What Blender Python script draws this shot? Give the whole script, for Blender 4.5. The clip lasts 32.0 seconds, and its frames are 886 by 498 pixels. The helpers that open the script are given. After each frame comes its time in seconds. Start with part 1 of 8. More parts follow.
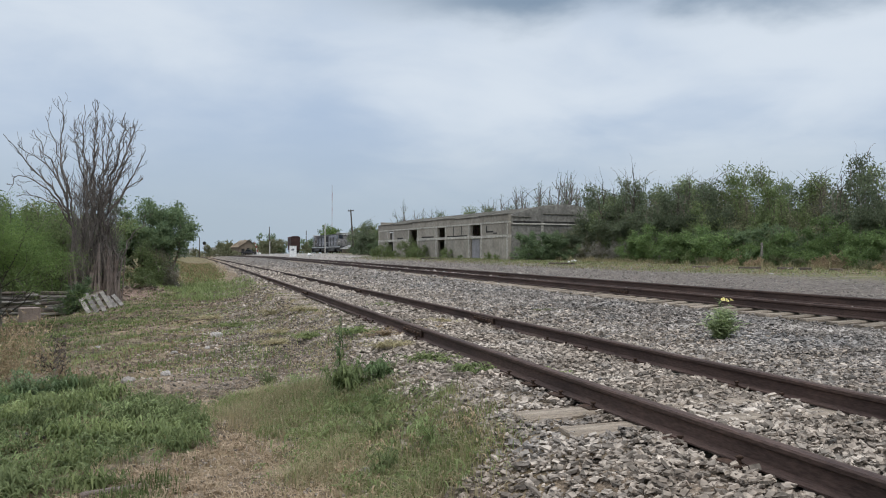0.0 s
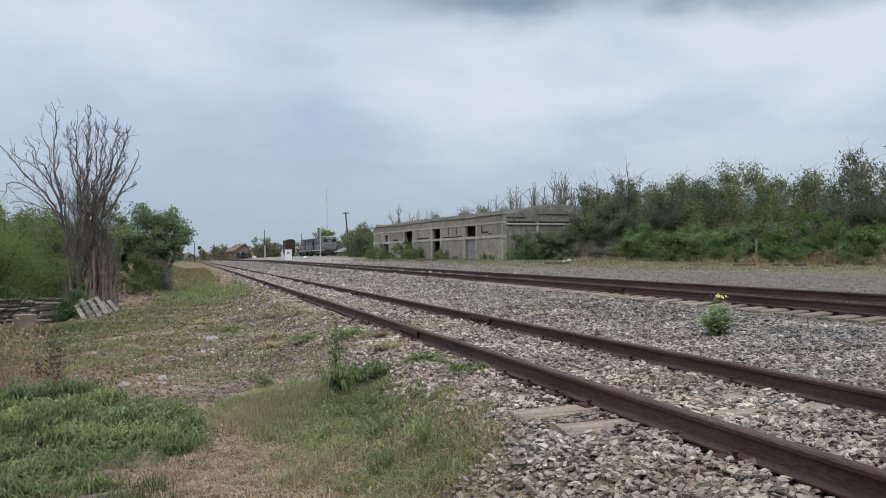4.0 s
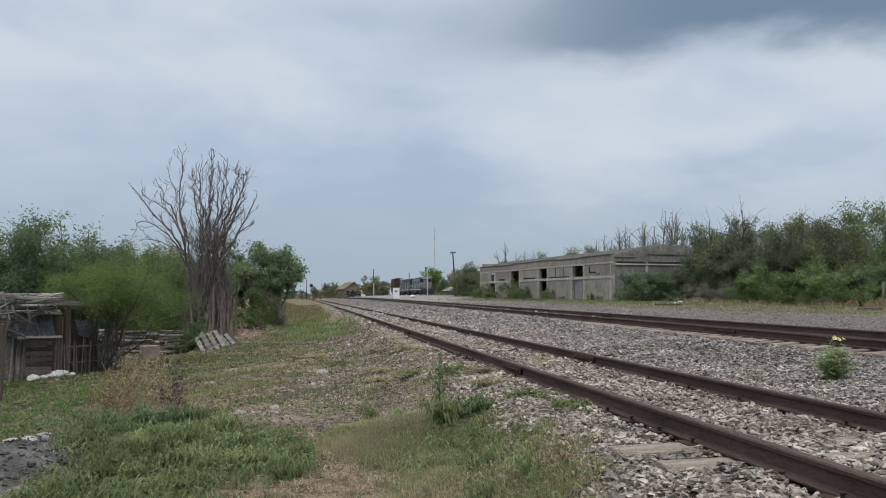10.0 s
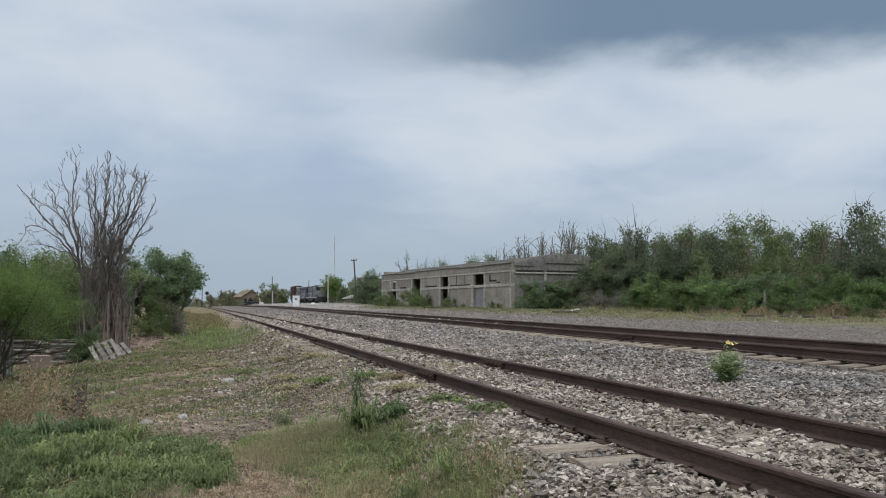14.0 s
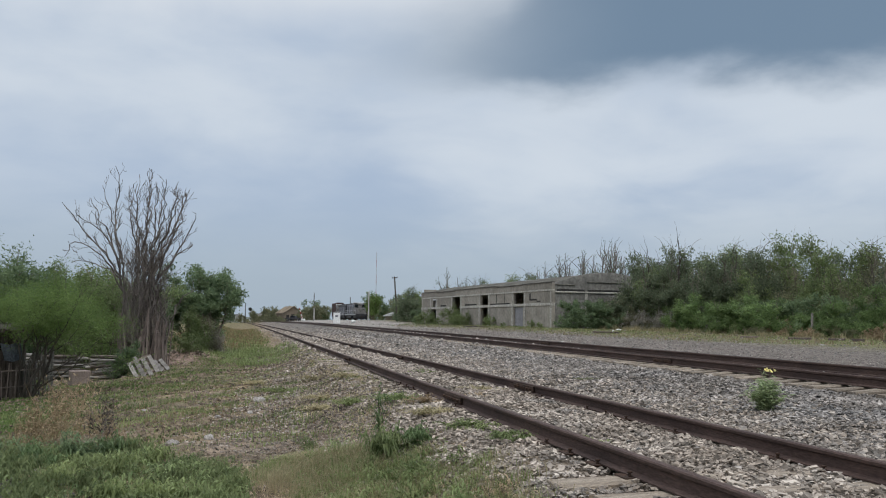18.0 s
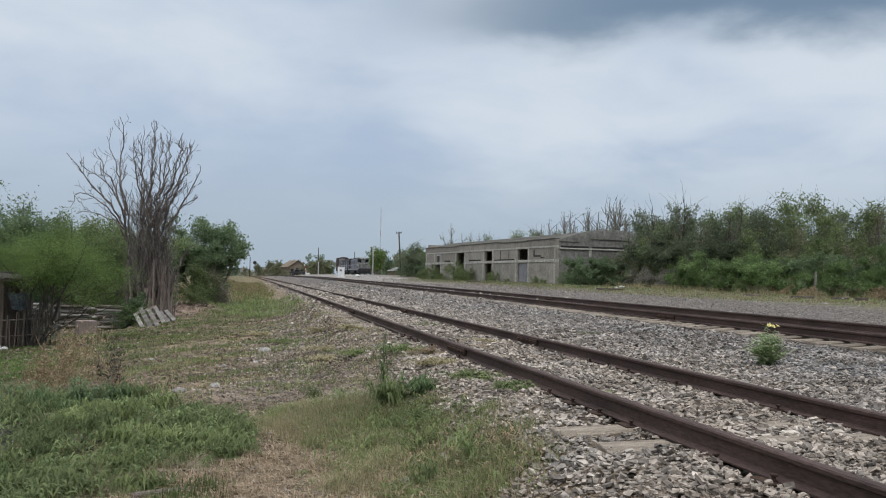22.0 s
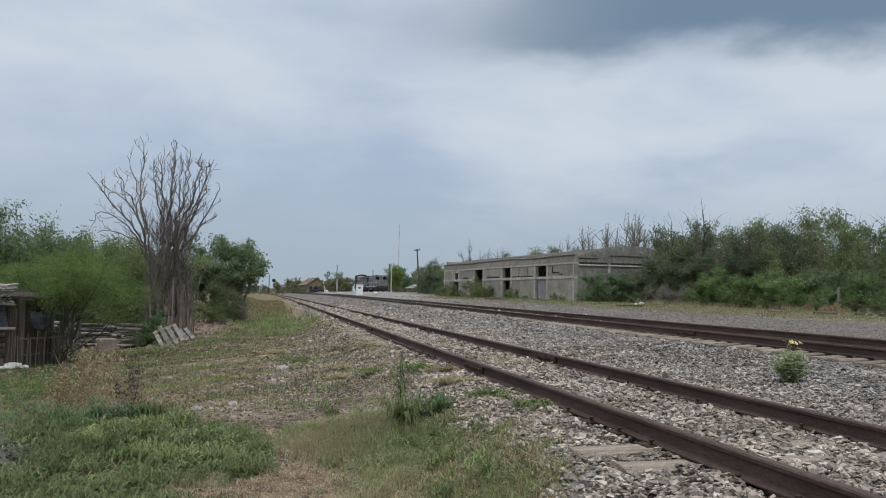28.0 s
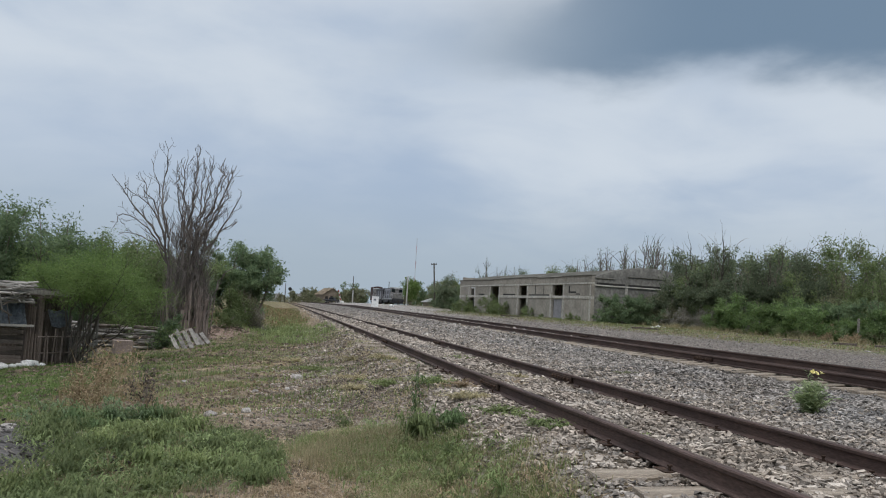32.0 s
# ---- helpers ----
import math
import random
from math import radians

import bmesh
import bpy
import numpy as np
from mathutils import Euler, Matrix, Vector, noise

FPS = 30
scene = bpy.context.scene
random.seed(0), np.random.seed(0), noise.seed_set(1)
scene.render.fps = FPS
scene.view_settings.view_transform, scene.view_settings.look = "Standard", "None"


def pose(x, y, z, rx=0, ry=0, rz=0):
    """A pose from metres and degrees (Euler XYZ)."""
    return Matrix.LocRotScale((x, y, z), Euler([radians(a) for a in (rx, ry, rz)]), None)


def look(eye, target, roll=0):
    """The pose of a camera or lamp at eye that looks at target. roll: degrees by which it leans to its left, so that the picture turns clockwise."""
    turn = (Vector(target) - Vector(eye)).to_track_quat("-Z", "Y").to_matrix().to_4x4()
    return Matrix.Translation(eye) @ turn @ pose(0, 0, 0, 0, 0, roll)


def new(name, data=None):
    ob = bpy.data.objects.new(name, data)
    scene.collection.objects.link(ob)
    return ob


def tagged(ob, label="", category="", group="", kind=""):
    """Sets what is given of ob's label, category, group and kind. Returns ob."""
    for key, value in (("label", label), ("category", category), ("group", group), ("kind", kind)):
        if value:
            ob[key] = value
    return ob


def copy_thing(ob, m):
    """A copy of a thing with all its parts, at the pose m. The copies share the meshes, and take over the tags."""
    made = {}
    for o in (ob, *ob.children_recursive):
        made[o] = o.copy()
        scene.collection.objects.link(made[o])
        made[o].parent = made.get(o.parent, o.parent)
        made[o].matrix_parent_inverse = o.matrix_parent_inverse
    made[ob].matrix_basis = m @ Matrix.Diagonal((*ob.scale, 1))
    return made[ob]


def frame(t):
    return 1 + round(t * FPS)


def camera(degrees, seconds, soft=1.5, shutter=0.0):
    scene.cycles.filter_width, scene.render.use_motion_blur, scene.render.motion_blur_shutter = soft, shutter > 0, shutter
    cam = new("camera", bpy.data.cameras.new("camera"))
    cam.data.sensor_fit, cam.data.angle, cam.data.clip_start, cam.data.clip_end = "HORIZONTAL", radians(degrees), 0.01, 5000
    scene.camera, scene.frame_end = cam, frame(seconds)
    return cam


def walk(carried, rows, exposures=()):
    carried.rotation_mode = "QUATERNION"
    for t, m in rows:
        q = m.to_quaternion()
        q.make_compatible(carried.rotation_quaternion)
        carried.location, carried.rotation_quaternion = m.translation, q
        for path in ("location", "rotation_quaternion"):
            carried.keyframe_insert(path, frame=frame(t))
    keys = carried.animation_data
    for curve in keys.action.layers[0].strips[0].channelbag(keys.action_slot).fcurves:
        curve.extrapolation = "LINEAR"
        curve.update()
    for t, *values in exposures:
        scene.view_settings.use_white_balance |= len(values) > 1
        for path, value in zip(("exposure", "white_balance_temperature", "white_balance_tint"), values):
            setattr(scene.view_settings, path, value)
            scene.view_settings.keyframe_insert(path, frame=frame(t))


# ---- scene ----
cam = camera(56.0, 32.0, 1.05)
PATH = [
    (0, (0.017, -0.206, 1.167), (0.565, 1.717, 1.181), 0.1),
    (0.5, (0.023, -0.205, 1.157), (0.582, 1.715, 1.184), -0.1),
    (1, (0.015, -0.214, 1.159), (0.554, 1.712, 1.19), -0.4),
    (1.5, (0.019, -0.212, 1.159), (0.589, 1.705, 1.206), -0.3),
    (2, (0.022, -0.219, 1.157), (0.582, 1.7, 1.192), -0.5),
    (2.5, (0.026, -0.219, 1.154), (0.585, 1.701, 1.204), -0.6),
    (3, (0.029, -0.224, 1.157), (0.573, 1.7, 1.202), -0.9),
    (3.5, (0.023, -0.217, 1.16), (0.585, 1.702, 1.187), -0.8),
    (5.5, (0.028, -0.214, 1.144), (0.561, 1.713, 1.156), 0.0),
    (6, (0.022, -0.204, 1.144), (0.554, 1.724, 1.159), 0.2),
    (6.5, (0.024, -0.211, 1.141), (0.571, 1.713, 1.154), 0.7),
    (7, (0.021, -0.216, 1.141), (0.561, 1.71, 1.146), 0.8),
    (7.5, (0.016, -0.208, 1.129), (0.564, 1.715, 1.12), 1.1),
    (8, (0.028, -0.215, 1.134), (0.529, 1.721, 1.142), 1.5),
    (8.5, (0.04, -0.203, 1.178), (0.555, 1.726, 1.298), 0.2),
    (9, (0.02, -0.211, 1.174), (0.545, 1.711, 1.344), 0.0),
    (9.5, (0.037, -0.305, 1.157), (0.406, 1.656, 1.298), 1.6),
    (10, (0.019, -0.377, 1.117), (0.328, 1.596, 1.231), -0.0),
    (10.5, (-0.059, -0.402, 1.09), (0.42, 1.537, 1.209), -2.2),
    (11, (-0.123, -0.463, 1.101), (0.402, 1.46, 1.264), -2.0),
    (11.5, (-0.134, -0.442, 1.082), (0.457, 1.463, 1.222), -1.4),
    (12, (-0.133, -0.452, 1.096), (0.413, 1.465, 1.256), -2.4),
    (12.5, (-0.136, -0.446, 1.104), (0.423, 1.463, 1.312), -2.1),
    (13, (-0.146, -0.46, 1.115), (0.388, 1.455, 1.337), -1.4),
    (13.5, (-0.172, -0.484, 1.105), (0.321, 1.446, 1.284), -0.7),
    (14, (-0.186, -0.483, 1.104), (0.356, 1.438, 1.237), 0.0),
    (14.5, (-0.154, -0.479, 1.108), (0.263, 1.474, 1.214), -0.7),
    (15, (-0.007, -0.397, 1.128), (0.253, 1.578, 1.315), 0.8),
    (15.5, (0.047, -0.415, 1.178), (0.386, 1.548, 1.348), 0.9),
    (17.5, (0.028, -0.378, 1.157), (0.438, 1.573, 1.327), 0.9),
    (18, (0.022, -0.364, 1.162), (0.466, 1.578, 1.337), 0.6),
    (18.5, (0.028, -0.363, 1.162), (0.434, 1.586, 1.351), 0.7),
    (19, (-0.022, -0.337, 1.147), (0.372, 1.616, 1.321), 2.2),
    (19.5, (-0.002, -0.313, 1.129), (0.321, 1.653, 1.301), 2.7),
    (20, (-0.008, -0.358, 1.128), (0.303, 1.615, 1.231), 1.3),
    (20.5, (0.014, -0.358, 1.142), (0.407, 1.602, 1.206), 1.2),
    (21, (0.017, -0.37, 1.131), (0.453, 1.582, 1.167), 1.1),
    (21.5, (0.013, -0.353, 1.113), (0.459, 1.597, 1.122), 1.7),
    (22, (0.01, -0.362, 1.118), (0.447, 1.588, 1.187), 1.2),
    (22.5, (0.012, -0.366, 1.114), (0.422, 1.59, 1.197), 1.8),
    (23, (0.031, -0.362, 1.116), (0.477, 1.586, 1.203), 1.1),
    (23.5, (0.04, -0.338, 1.109), (0.486, 1.609, 1.225), -0.2),
    (24, (0.043, -0.34, 1.119), (0.504, 1.603, 1.236), 0.5),
    (24.5, (0.047, -0.331, 1.115), (0.504, 1.612, 1.239), 1.0),
    (25, (0.039, -0.356, 1.116), (0.513, 1.582, 1.256), 0.8),
    (25.5, (0.043, -0.347, 1.111), (0.503, 1.595, 1.246), 0.6),
    (27.5, (0.042, -0.336, 1.13), (0.456, 1.616, 1.265), 0.6),
    (28, (0.032, -0.332, 1.122), (0.425, 1.626, 1.231), 1.0),
    (28.5, (0.026, -0.35, 1.122), (0.407, 1.61, 1.243), 1.5),
    (29, (0.074, -0.388, 1.115), (0.395, 1.582, 1.227), 2.7),
    (29.5, (0.057, -0.409, 1.129), (0.339, 1.565, 1.276), 3.3),
    (30, (0.04, -0.377, 1.115), (0.27, 1.604, 1.267), 2.8),
    (30.5, (0.022, -0.31, 1.124), (0.304, 1.664, 1.282), 3.9),
    (31, (-0.016, -0.292, 1.119), (0.287, 1.68, 1.256), 3.4),
    (31.5, (-0.002, -0.294, 1.119), (0.351, 1.67, 1.259), 3.1),
    (32, (0.002, -0.288, 1.115), (0.353, 1.675, 1.258), 3.3),
]
walk(cam, [(t, look(eye, target, roll)) for t, eye, target, roll in PATH], [(0, 0.04), (2.0, 0.04), (3.0, 0.03), (5.5, 0.09), (7.5, 0.1), (9.0, -0.09), (20.0, -0.1), (21.5, -0.02), (24.0, -0.11), (28.0, -0.11), (32.0, -0.11)])

# ---- world and light ----
def build_world():
    w = bpy.data.worlds.new("overcast_sky")
    scene.world = w
    w.use_nodes = True
    nt = w.node_tree
    nt.nodes.clear()
    N, L = nt.nodes.new, nt.links.new

    def val(node, out=0):
        return node.outputs[out]

    def math_node(op, a, b=None, c=None, clamp=False):
        n = N("ShaderNodeMath")
        n.operation, n.use_clamp = op, clamp
        for i, v in enumerate((a, b, c)):
            if v is None:
                continue
            if isinstance(v, (int, float)):
                n.inputs[i].default_value = v
            else:
                L(v, n.inputs[i])
        return n.outputs[0]

    def smooth(v, lo, hi):
        n = N("ShaderNodeMapRange")
        n.interpolation_type = "SMOOTHERSTEP"
        L(v, n.inputs[0])
        n.inputs[1].default_value, n.inputs[2].default_value = lo, hi
        return n.outputs[0]

    def mix(fac, a, b):
        n = N("ShaderNodeMix")
        n.data_type = "RGBA"
        for s, v in ((n.inputs[0], fac), (n.inputs[6], a), (n.inputs[7], b)):
            if isinstance(v, (int, float)):
                s.default_value = v
            elif isinstance(v, tuple):
                s.default_value = (*v, 1)
            else:
                L(v, s)
        return n.outputs[2]

    co = N("ShaderNodeTexCoord")
    sep = N("ShaderNodeSeparateXYZ")
    L(co.outputs["Generated"], sep.inputs[0])
    x, y, z = sep.outputs
    flat = math_node("SQRT", math_node("ADD", math_node("MULTIPLY", x, x), math_node("MULTIPLY", y, y)))
    el = math_node("DIVIDE", math_node("MAXIMUM", z, 0.0), math_node("MAXIMUM", flat, 0.02))
    az = math_node("ARCTAN2", x, y)
    # cloud sheet: direction projected on a high flat layer
    den = math_node("ADD", math_node("MAXIMUM", z, 0.0), 0.22)
    comb = N("ShaderNodeCombineXYZ")
    L(math_node("DIVIDE", x, den), comb.inputs[0])
    L(math_node("DIVIDE", y, den), comb.inputs[1])

    def noise_at(scale, detail, rough, offset, distort=0.0):
        m = N("ShaderNodeVectorMath")
        m.operation = "ADD"
        L(comb.outputs[0], m.inputs[0])
        m.inputs[1].default_value = offset
        n = N("ShaderNodeTexNoise")
        n.inputs["Scale"].default_value, n.inputs["Detail"].default_value = scale, detail
        n.inputs["Roughness"].default_value, n.inputs["Distortion"].default_value = rough, distort
        L(m.outputs[0], n.inputs["Vector"])
        return n.outputs[0]

    big = noise_at(0.75, 3, 0.45, (3.1, 1.7, 0.0), 0.3)
    mid = noise_at(1.9, 5, 0.5, (0.4, 5.2, 0.0), 0.4)
    fine = noise_at(5.0, 5, 0.55, (7.0, 2.0, 0.0), 0.2)
    tone = math_node("ADD", math_node("MULTIPLY", big, 0.5), math_node("ADD", math_node("MULTIPLY", mid, 0.38), math_node("MULTIPLY", fine, 0.12)))
    cloud = mix(smooth(tone, 0.27, 0.65), SKY_BLUE, SKY_WHITE)
    # white bank in the middle heights ahead and to the right
    bank = math_node("MULTIPLY", smooth(math_node("ADD", el, math_node("MULTIPLY", mid, 0.14)), 0.16, 0.32), smooth(az, -0.2, 0.35))
    cloud = mix(math_node("MULTIPLY", bank, math_node("MULTIPLY", mid, 1.1)), cloud, SKY_WHITE)
    # bluer gap in the cloud low to the left
    gap = math_node("MULTIPLY", math_node("SUBTRACT", 1.0, smooth(math_node("ADD", az, math_node("MULTIPLY", big, 0.3)), 0.05, 0.42)), math_node("SUBTRACT", 1.0, smooth(math_node("ADD", el, math_node("MULTIPLY", mid, 0.15)), 0.20, 0.38)))
    cloud = mix(math_node("MULTIPLY", gap, 0.5), cloud, SKY_BLUE)
    # bright thin cloud over the tip of the rain cloud
    thin = math_node("MULTIPLY", smooth(math_node("ADD", el, math_node("MULTIPLY", mid, 0.10)), 0.36, 0.47), math_node("SUBTRACT", 1.0, smooth(az, 0.18, 0.55)))
    cloud = mix(math_node("MULTIPLY", thin, 0.85), cloud, (0.80, 0.845, 0.90))
    # pale band over the horizon
    hz = smooth(el, 0.0, 0.2)
    cloud = mix(hz, SKY_HORIZON, cloud)
    # heavy rain cloud: a wedge that opens to the right, with ragged edges
    edge = math_node("ADD", el, math_node("MULTIPLY", math_node("SUBTRACT", mid, 0.5), 0.075))
    edge = math_node("ADD", edge, math_node("MULTIPLY", math_node("SUBTRACT", fine, 0.5), 0.05))
    low = math_node("SUBTRACT", edge, math_node("MULTIPLY_ADD", az, 0.005, 0.276))
    rise = math_node("MULTIPLY", math_node("MAXIMUM", math_node("SUBTRACT", az, 0.30), 0.0), 0.8)
    high = math_node("SUBTRACT", edge, math_node("ADD", rise, math_node("MULTIPLY_ADD", az, 0.30, 0.298)))
    rain = math_node("MULTIPLY", smooth(low, -0.03, 0.045), math_node("SUBTRACT", 1.0, smooth(high, -0.05, 0.08)))
    rain = math_node("MULTIPLY", rain, smooth(math_node("ADD", az, math_node("MULTIPLY", math_node("SUBTRACT", mid, 0.5), 0.12)), -0.03, 0.49))
    rain = math_node("MULTIPLY", rain, math_node("SUBTRACT", 1.0, smooth(el, 0.75, 1.4)))
    cloud = mix(math_node("MULTIPLY", rain, 0.95), cloud, SKY_RAIN)
    # an overcast sky brightens towards its top
    up = math_node("ADD", 1.0, math_node("MULTIPLY", smooth(el, 0.5, 1.7), 1.7))
    sky = N("ShaderNodeTexSky")
    sky.sky_type, sky.sun_disc = "NISHITA", False
    sky.sun_elevation, sky.sun_rotation = SUN_EL, SUN_AZ
    sky.air_density, sky.dust_density = 1.0, 2.0
    scaled = N("ShaderNodeVectorMath")
    scaled.operation = "SCALE"
    L(sky.outputs[0], scaled.inputs[0])
    scaled.inputs[3].default_value = 0.08
    lit = N("ShaderNodeVectorMath")
    lit.operation = "SCALE"
    L(cloud, lit.inputs[0])
    L(up, lit.inputs[3])
    total = mix(0.93, scaled.outputs[0], lit.outputs[0])
    bg = N("ShaderNodeBackground")
    L(total, bg.inputs[0])
    bg.inputs[1].default_value = 1.0
    out = N("ShaderNodeOutputWorld")
    L(bg.outputs[0], out.inputs[0])


SKY_BLUE, SKY_WHITE = (0.425, 0.532, 0.695), (0.695, 0.767, 0.852)
SKY_HORIZON, SKY_RAIN = (0.42, 0.51, 0.605), (0.160, 0.245, 0.352)
SUN_EL, SUN_AZ = radians(58), radians(200)
build_world()
sun = new("sun", bpy.data.lights.new("sun", "SUN"))
sun.data.energy, sun.data.angle, sun.data.color = 1.3, radians(25), (1.0, 0.96, 0.9)
sun.matrix_world = look((0, 0, 50), (50 * math.sin(-SUN_AZ) * -1, 50 * math.cos(SUN_AZ) * -1, 50 - 50 * math.tan(SUN_EL)))
scene.view_settings.exposure = 0.0


# ---- mesh helpers ----
def part(name, bm, material, parent=None, label="", smooth=False):
    me = bpy.data.meshes.new(name)
    bm.to_mesh(me)
    bm.free()
    return link(name, me, material, parent, label, smooth)


def link(name, me, material, parent=None, label="", smooth=False):
    if material is not None and not me.materials:
        for m in material if isinstance(material, (list, tuple)) else (material,):
            me.materials.append(m)
    if smooth:
        me.polygons.foreach_set("use_smooth", [True] * len(me.polygons))
    ob = new(name, me)
    if parent is not None:
        ob.parent = parent
    if label:
        ob["label"] = label
    return ob


def raw(name, verts, faces):
    """A mesh of arrays: verts n x 3, faces m x k."""
    verts, faces = np.asarray(verts, np.float32), np.asarray(faces, np.int32)
    me = bpy.data.meshes.new(name)
    me.vertices.add(len(verts))
    me.vertices.foreach_set("co", verts.ravel())
    k = faces.shape[1]
    me.loops.add(faces.size)
    me.loops.foreach_set("vertex_index", faces.ravel())
    me.polygons.add(len(faces))
    me.polygons.foreach_set("loop_start", np.arange(0, faces.size, k, dtype=np.int32))
    me.update(calc_edges=True)
    me.polygons.foreach_set("use_smooth", np.zeros(len(faces), bool))
    return me


def box(bm, x0, x1, y0, y1, z0, z1, m=None, bevel=0.0):
    """A box, turned by m, with its edges bevelled."""
    r = bmesh.ops.create_cube(bm, size=1.0)
    vs = r["verts"]
    bmesh.ops.scale(bm, vec=(x1 - x0, y1 - y0, z1 - z0), verts=vs)
    bmesh.ops.translate(bm, vec=((x0 + x1) / 2, (y0 + y1) / 2, (z0 + z1) / 2), verts=vs)
    if bevel:
        es = list({e for v in vs for e in v.link_edges})
        vs = list({v for f in bmesh.ops.bevel(bm, geom=es, offset=bevel, segments=1, affect="EDGES")["faces"] for v in f.verts} | {v for v in vs if v.is_valid})
    if m is not None:
        bmesh.ops.transform(bm, matrix=m, verts=vs)
    return vs


def rod(bm, a, b, r0, r1, n=8):
    a, b = Vector(a), Vector(b)
    d = b - a
    m = Matrix.Translation((a + b) / 2) @ d.to_track_quat("Z", "Y").to_matrix().to_4x4()
    return bmesh.ops.create_cone(bm, cap_ends=True, segments=n, radius1=r0, radius2=r1, depth=d.length, matrix=m)["verts"]


def boxed(name, size, material, parent, label="", bevel=0.0, at=None):
    x0, x1, y0, y1, z0, z1 = size
    bm = bmesh.new()
    box(bm, x0, x1, y0, y1, z0, z1, at, bevel)
    return part(name, bm, material, parent, label)


def empty(name, m=None):
    ob = new(name)
    if m is not None:
        ob.matrix_world = m
    return ob


# ---- materials ----
def mat(name, rough=0.9, metal=0.0, spec=0.3):
    m = bpy.data.materials.new(name)
    m.use_nodes = True
    nt = m.node_tree
    b = nt.nodes["Principled BSDF"]
    b.inputs["Roughness"].default_value, b.inputs["Metallic"].default_value = rough, metal
    b.inputs["Specular IOR Level"].default_value = spec
    return m, nt, b


def grain(name, colors, scale=8.0, fine=60.0, rough=0.9, bump=0.3, metal=0.0, spec=0.3, stretch=(1, 1, 1), island=0.0, obvar=0.0, dist=0.02, stain=None, coords="Object", amount=0.35):
    """Colours blended by coarse noise, mottled by fine noise, with a bump from both."""
    m, nt, b = mat(name, rough, metal, spec)
    N, L = nt.nodes.new, nt.links.new
    co = N("ShaderNodeTexCoord")
    mp = N("ShaderNodeMapping")
    mp.inputs["Scale"].default_value = stretch
    if coords == "Position":
        L(N("ShaderNodeNewGeometry").outputs["Position"], mp.inputs[0])
    else:
        L(co.outputs[coords], mp.inputs[0])
    n1, n2 = N("ShaderNodeTexNoise"), N("ShaderNodeTexNoise")
    for n, s, d in ((n1, scale, 4), (n2, fine, 3)):
        n.inputs["Scale"].default_value, n.inputs["Detail"].default_value = s, d
        L(mp.outputs[0], n.inputs["Vector"])
    ramp = N("ShaderNodeValToRGB")
    els = ramp.color_ramp.elements
    while len(els) < len(colors):
        els.new(0.5)
    for i, c in enumerate(colors):
        els[i].position = 0.3 + 0.4 * i / max(1, len(colors) - 1)
        els[i].color = (*c, 1)
    L(n1.outputs[0], ramp.inputs[0])
    v = N("ShaderNodeMapRange")
    L(n2.outputs[0], v.inputs[0])
    v.inputs[1].default_value, v.inputs[2].default_value, v.inputs[3].default_value, v.inputs[4].default_value = 0.3, 0.7, 1 - amount, 1 + amount
    hsv = N("ShaderNodeHueSaturation")
    L(ramp.outputs[0], hsv.inputs["Color"])
    value = v.outputs[0]
    if island or obvar:
        g = N("ShaderNodeNewGeometry") if island else N("ShaderNodeObjectInfo")
        r = N("ShaderNodeMapRange")
        L(g.outputs["Random Per Island" if island else "Random"], r.inputs[0])
        a = island or obvar
        r.inputs[3].default_value, r.inputs[4].default_value = 1 - a, 1 + a
        mul = N("ShaderNodeMath")
        mul.operation = "MULTIPLY"
        L(value, mul.inputs[0]), L(r.outputs[0], mul.inputs[1])
        value = mul.outputs[0]
    L(value, hsv.inputs["Value"])
    color = hsv.outputs[0]
    if stain:
        st_col, st_scale, lo, hi = stain
        n3 = N("ShaderNodeTexNoise")
        n3.inputs["Scale"].default_value, n3.inputs["Detail"].default_value = st_scale, 6
        L(mp.outputs[0], n3.inputs["Vector"])
        r3 = N("ShaderNodeMapRange")
        L(n3.outputs[0], r3.inputs[0])
        r3.inputs[1].default_value, r3.inputs[2].default_value = lo, hi
        mx = N("ShaderNodeMix")
        mx.data_type = "RGBA"
        L(r3.outputs[0], mx.inputs[0]), L(color, mx.inputs[6])
        mx.inputs[7].default_value = (*st_col, 1)
        color = mx.outputs[2]
    L(color, b.inputs["Base Color"])
    if bump:
        add = N("ShaderNodeMath")
        add.operation = "ADD"
        L(n1.outputs[0], add.inputs[0]), L(n2.outputs[0], add.inputs[1])
        bp = N("ShaderNodeBump")
        bp.inputs["Strength"].default_value, bp.inputs["Distance"].default_value = bump, dist
        L(add.outputs[0], bp.inputs["Height"])
        L(bp.outputs[0], b.inputs["Normal"])
    return m


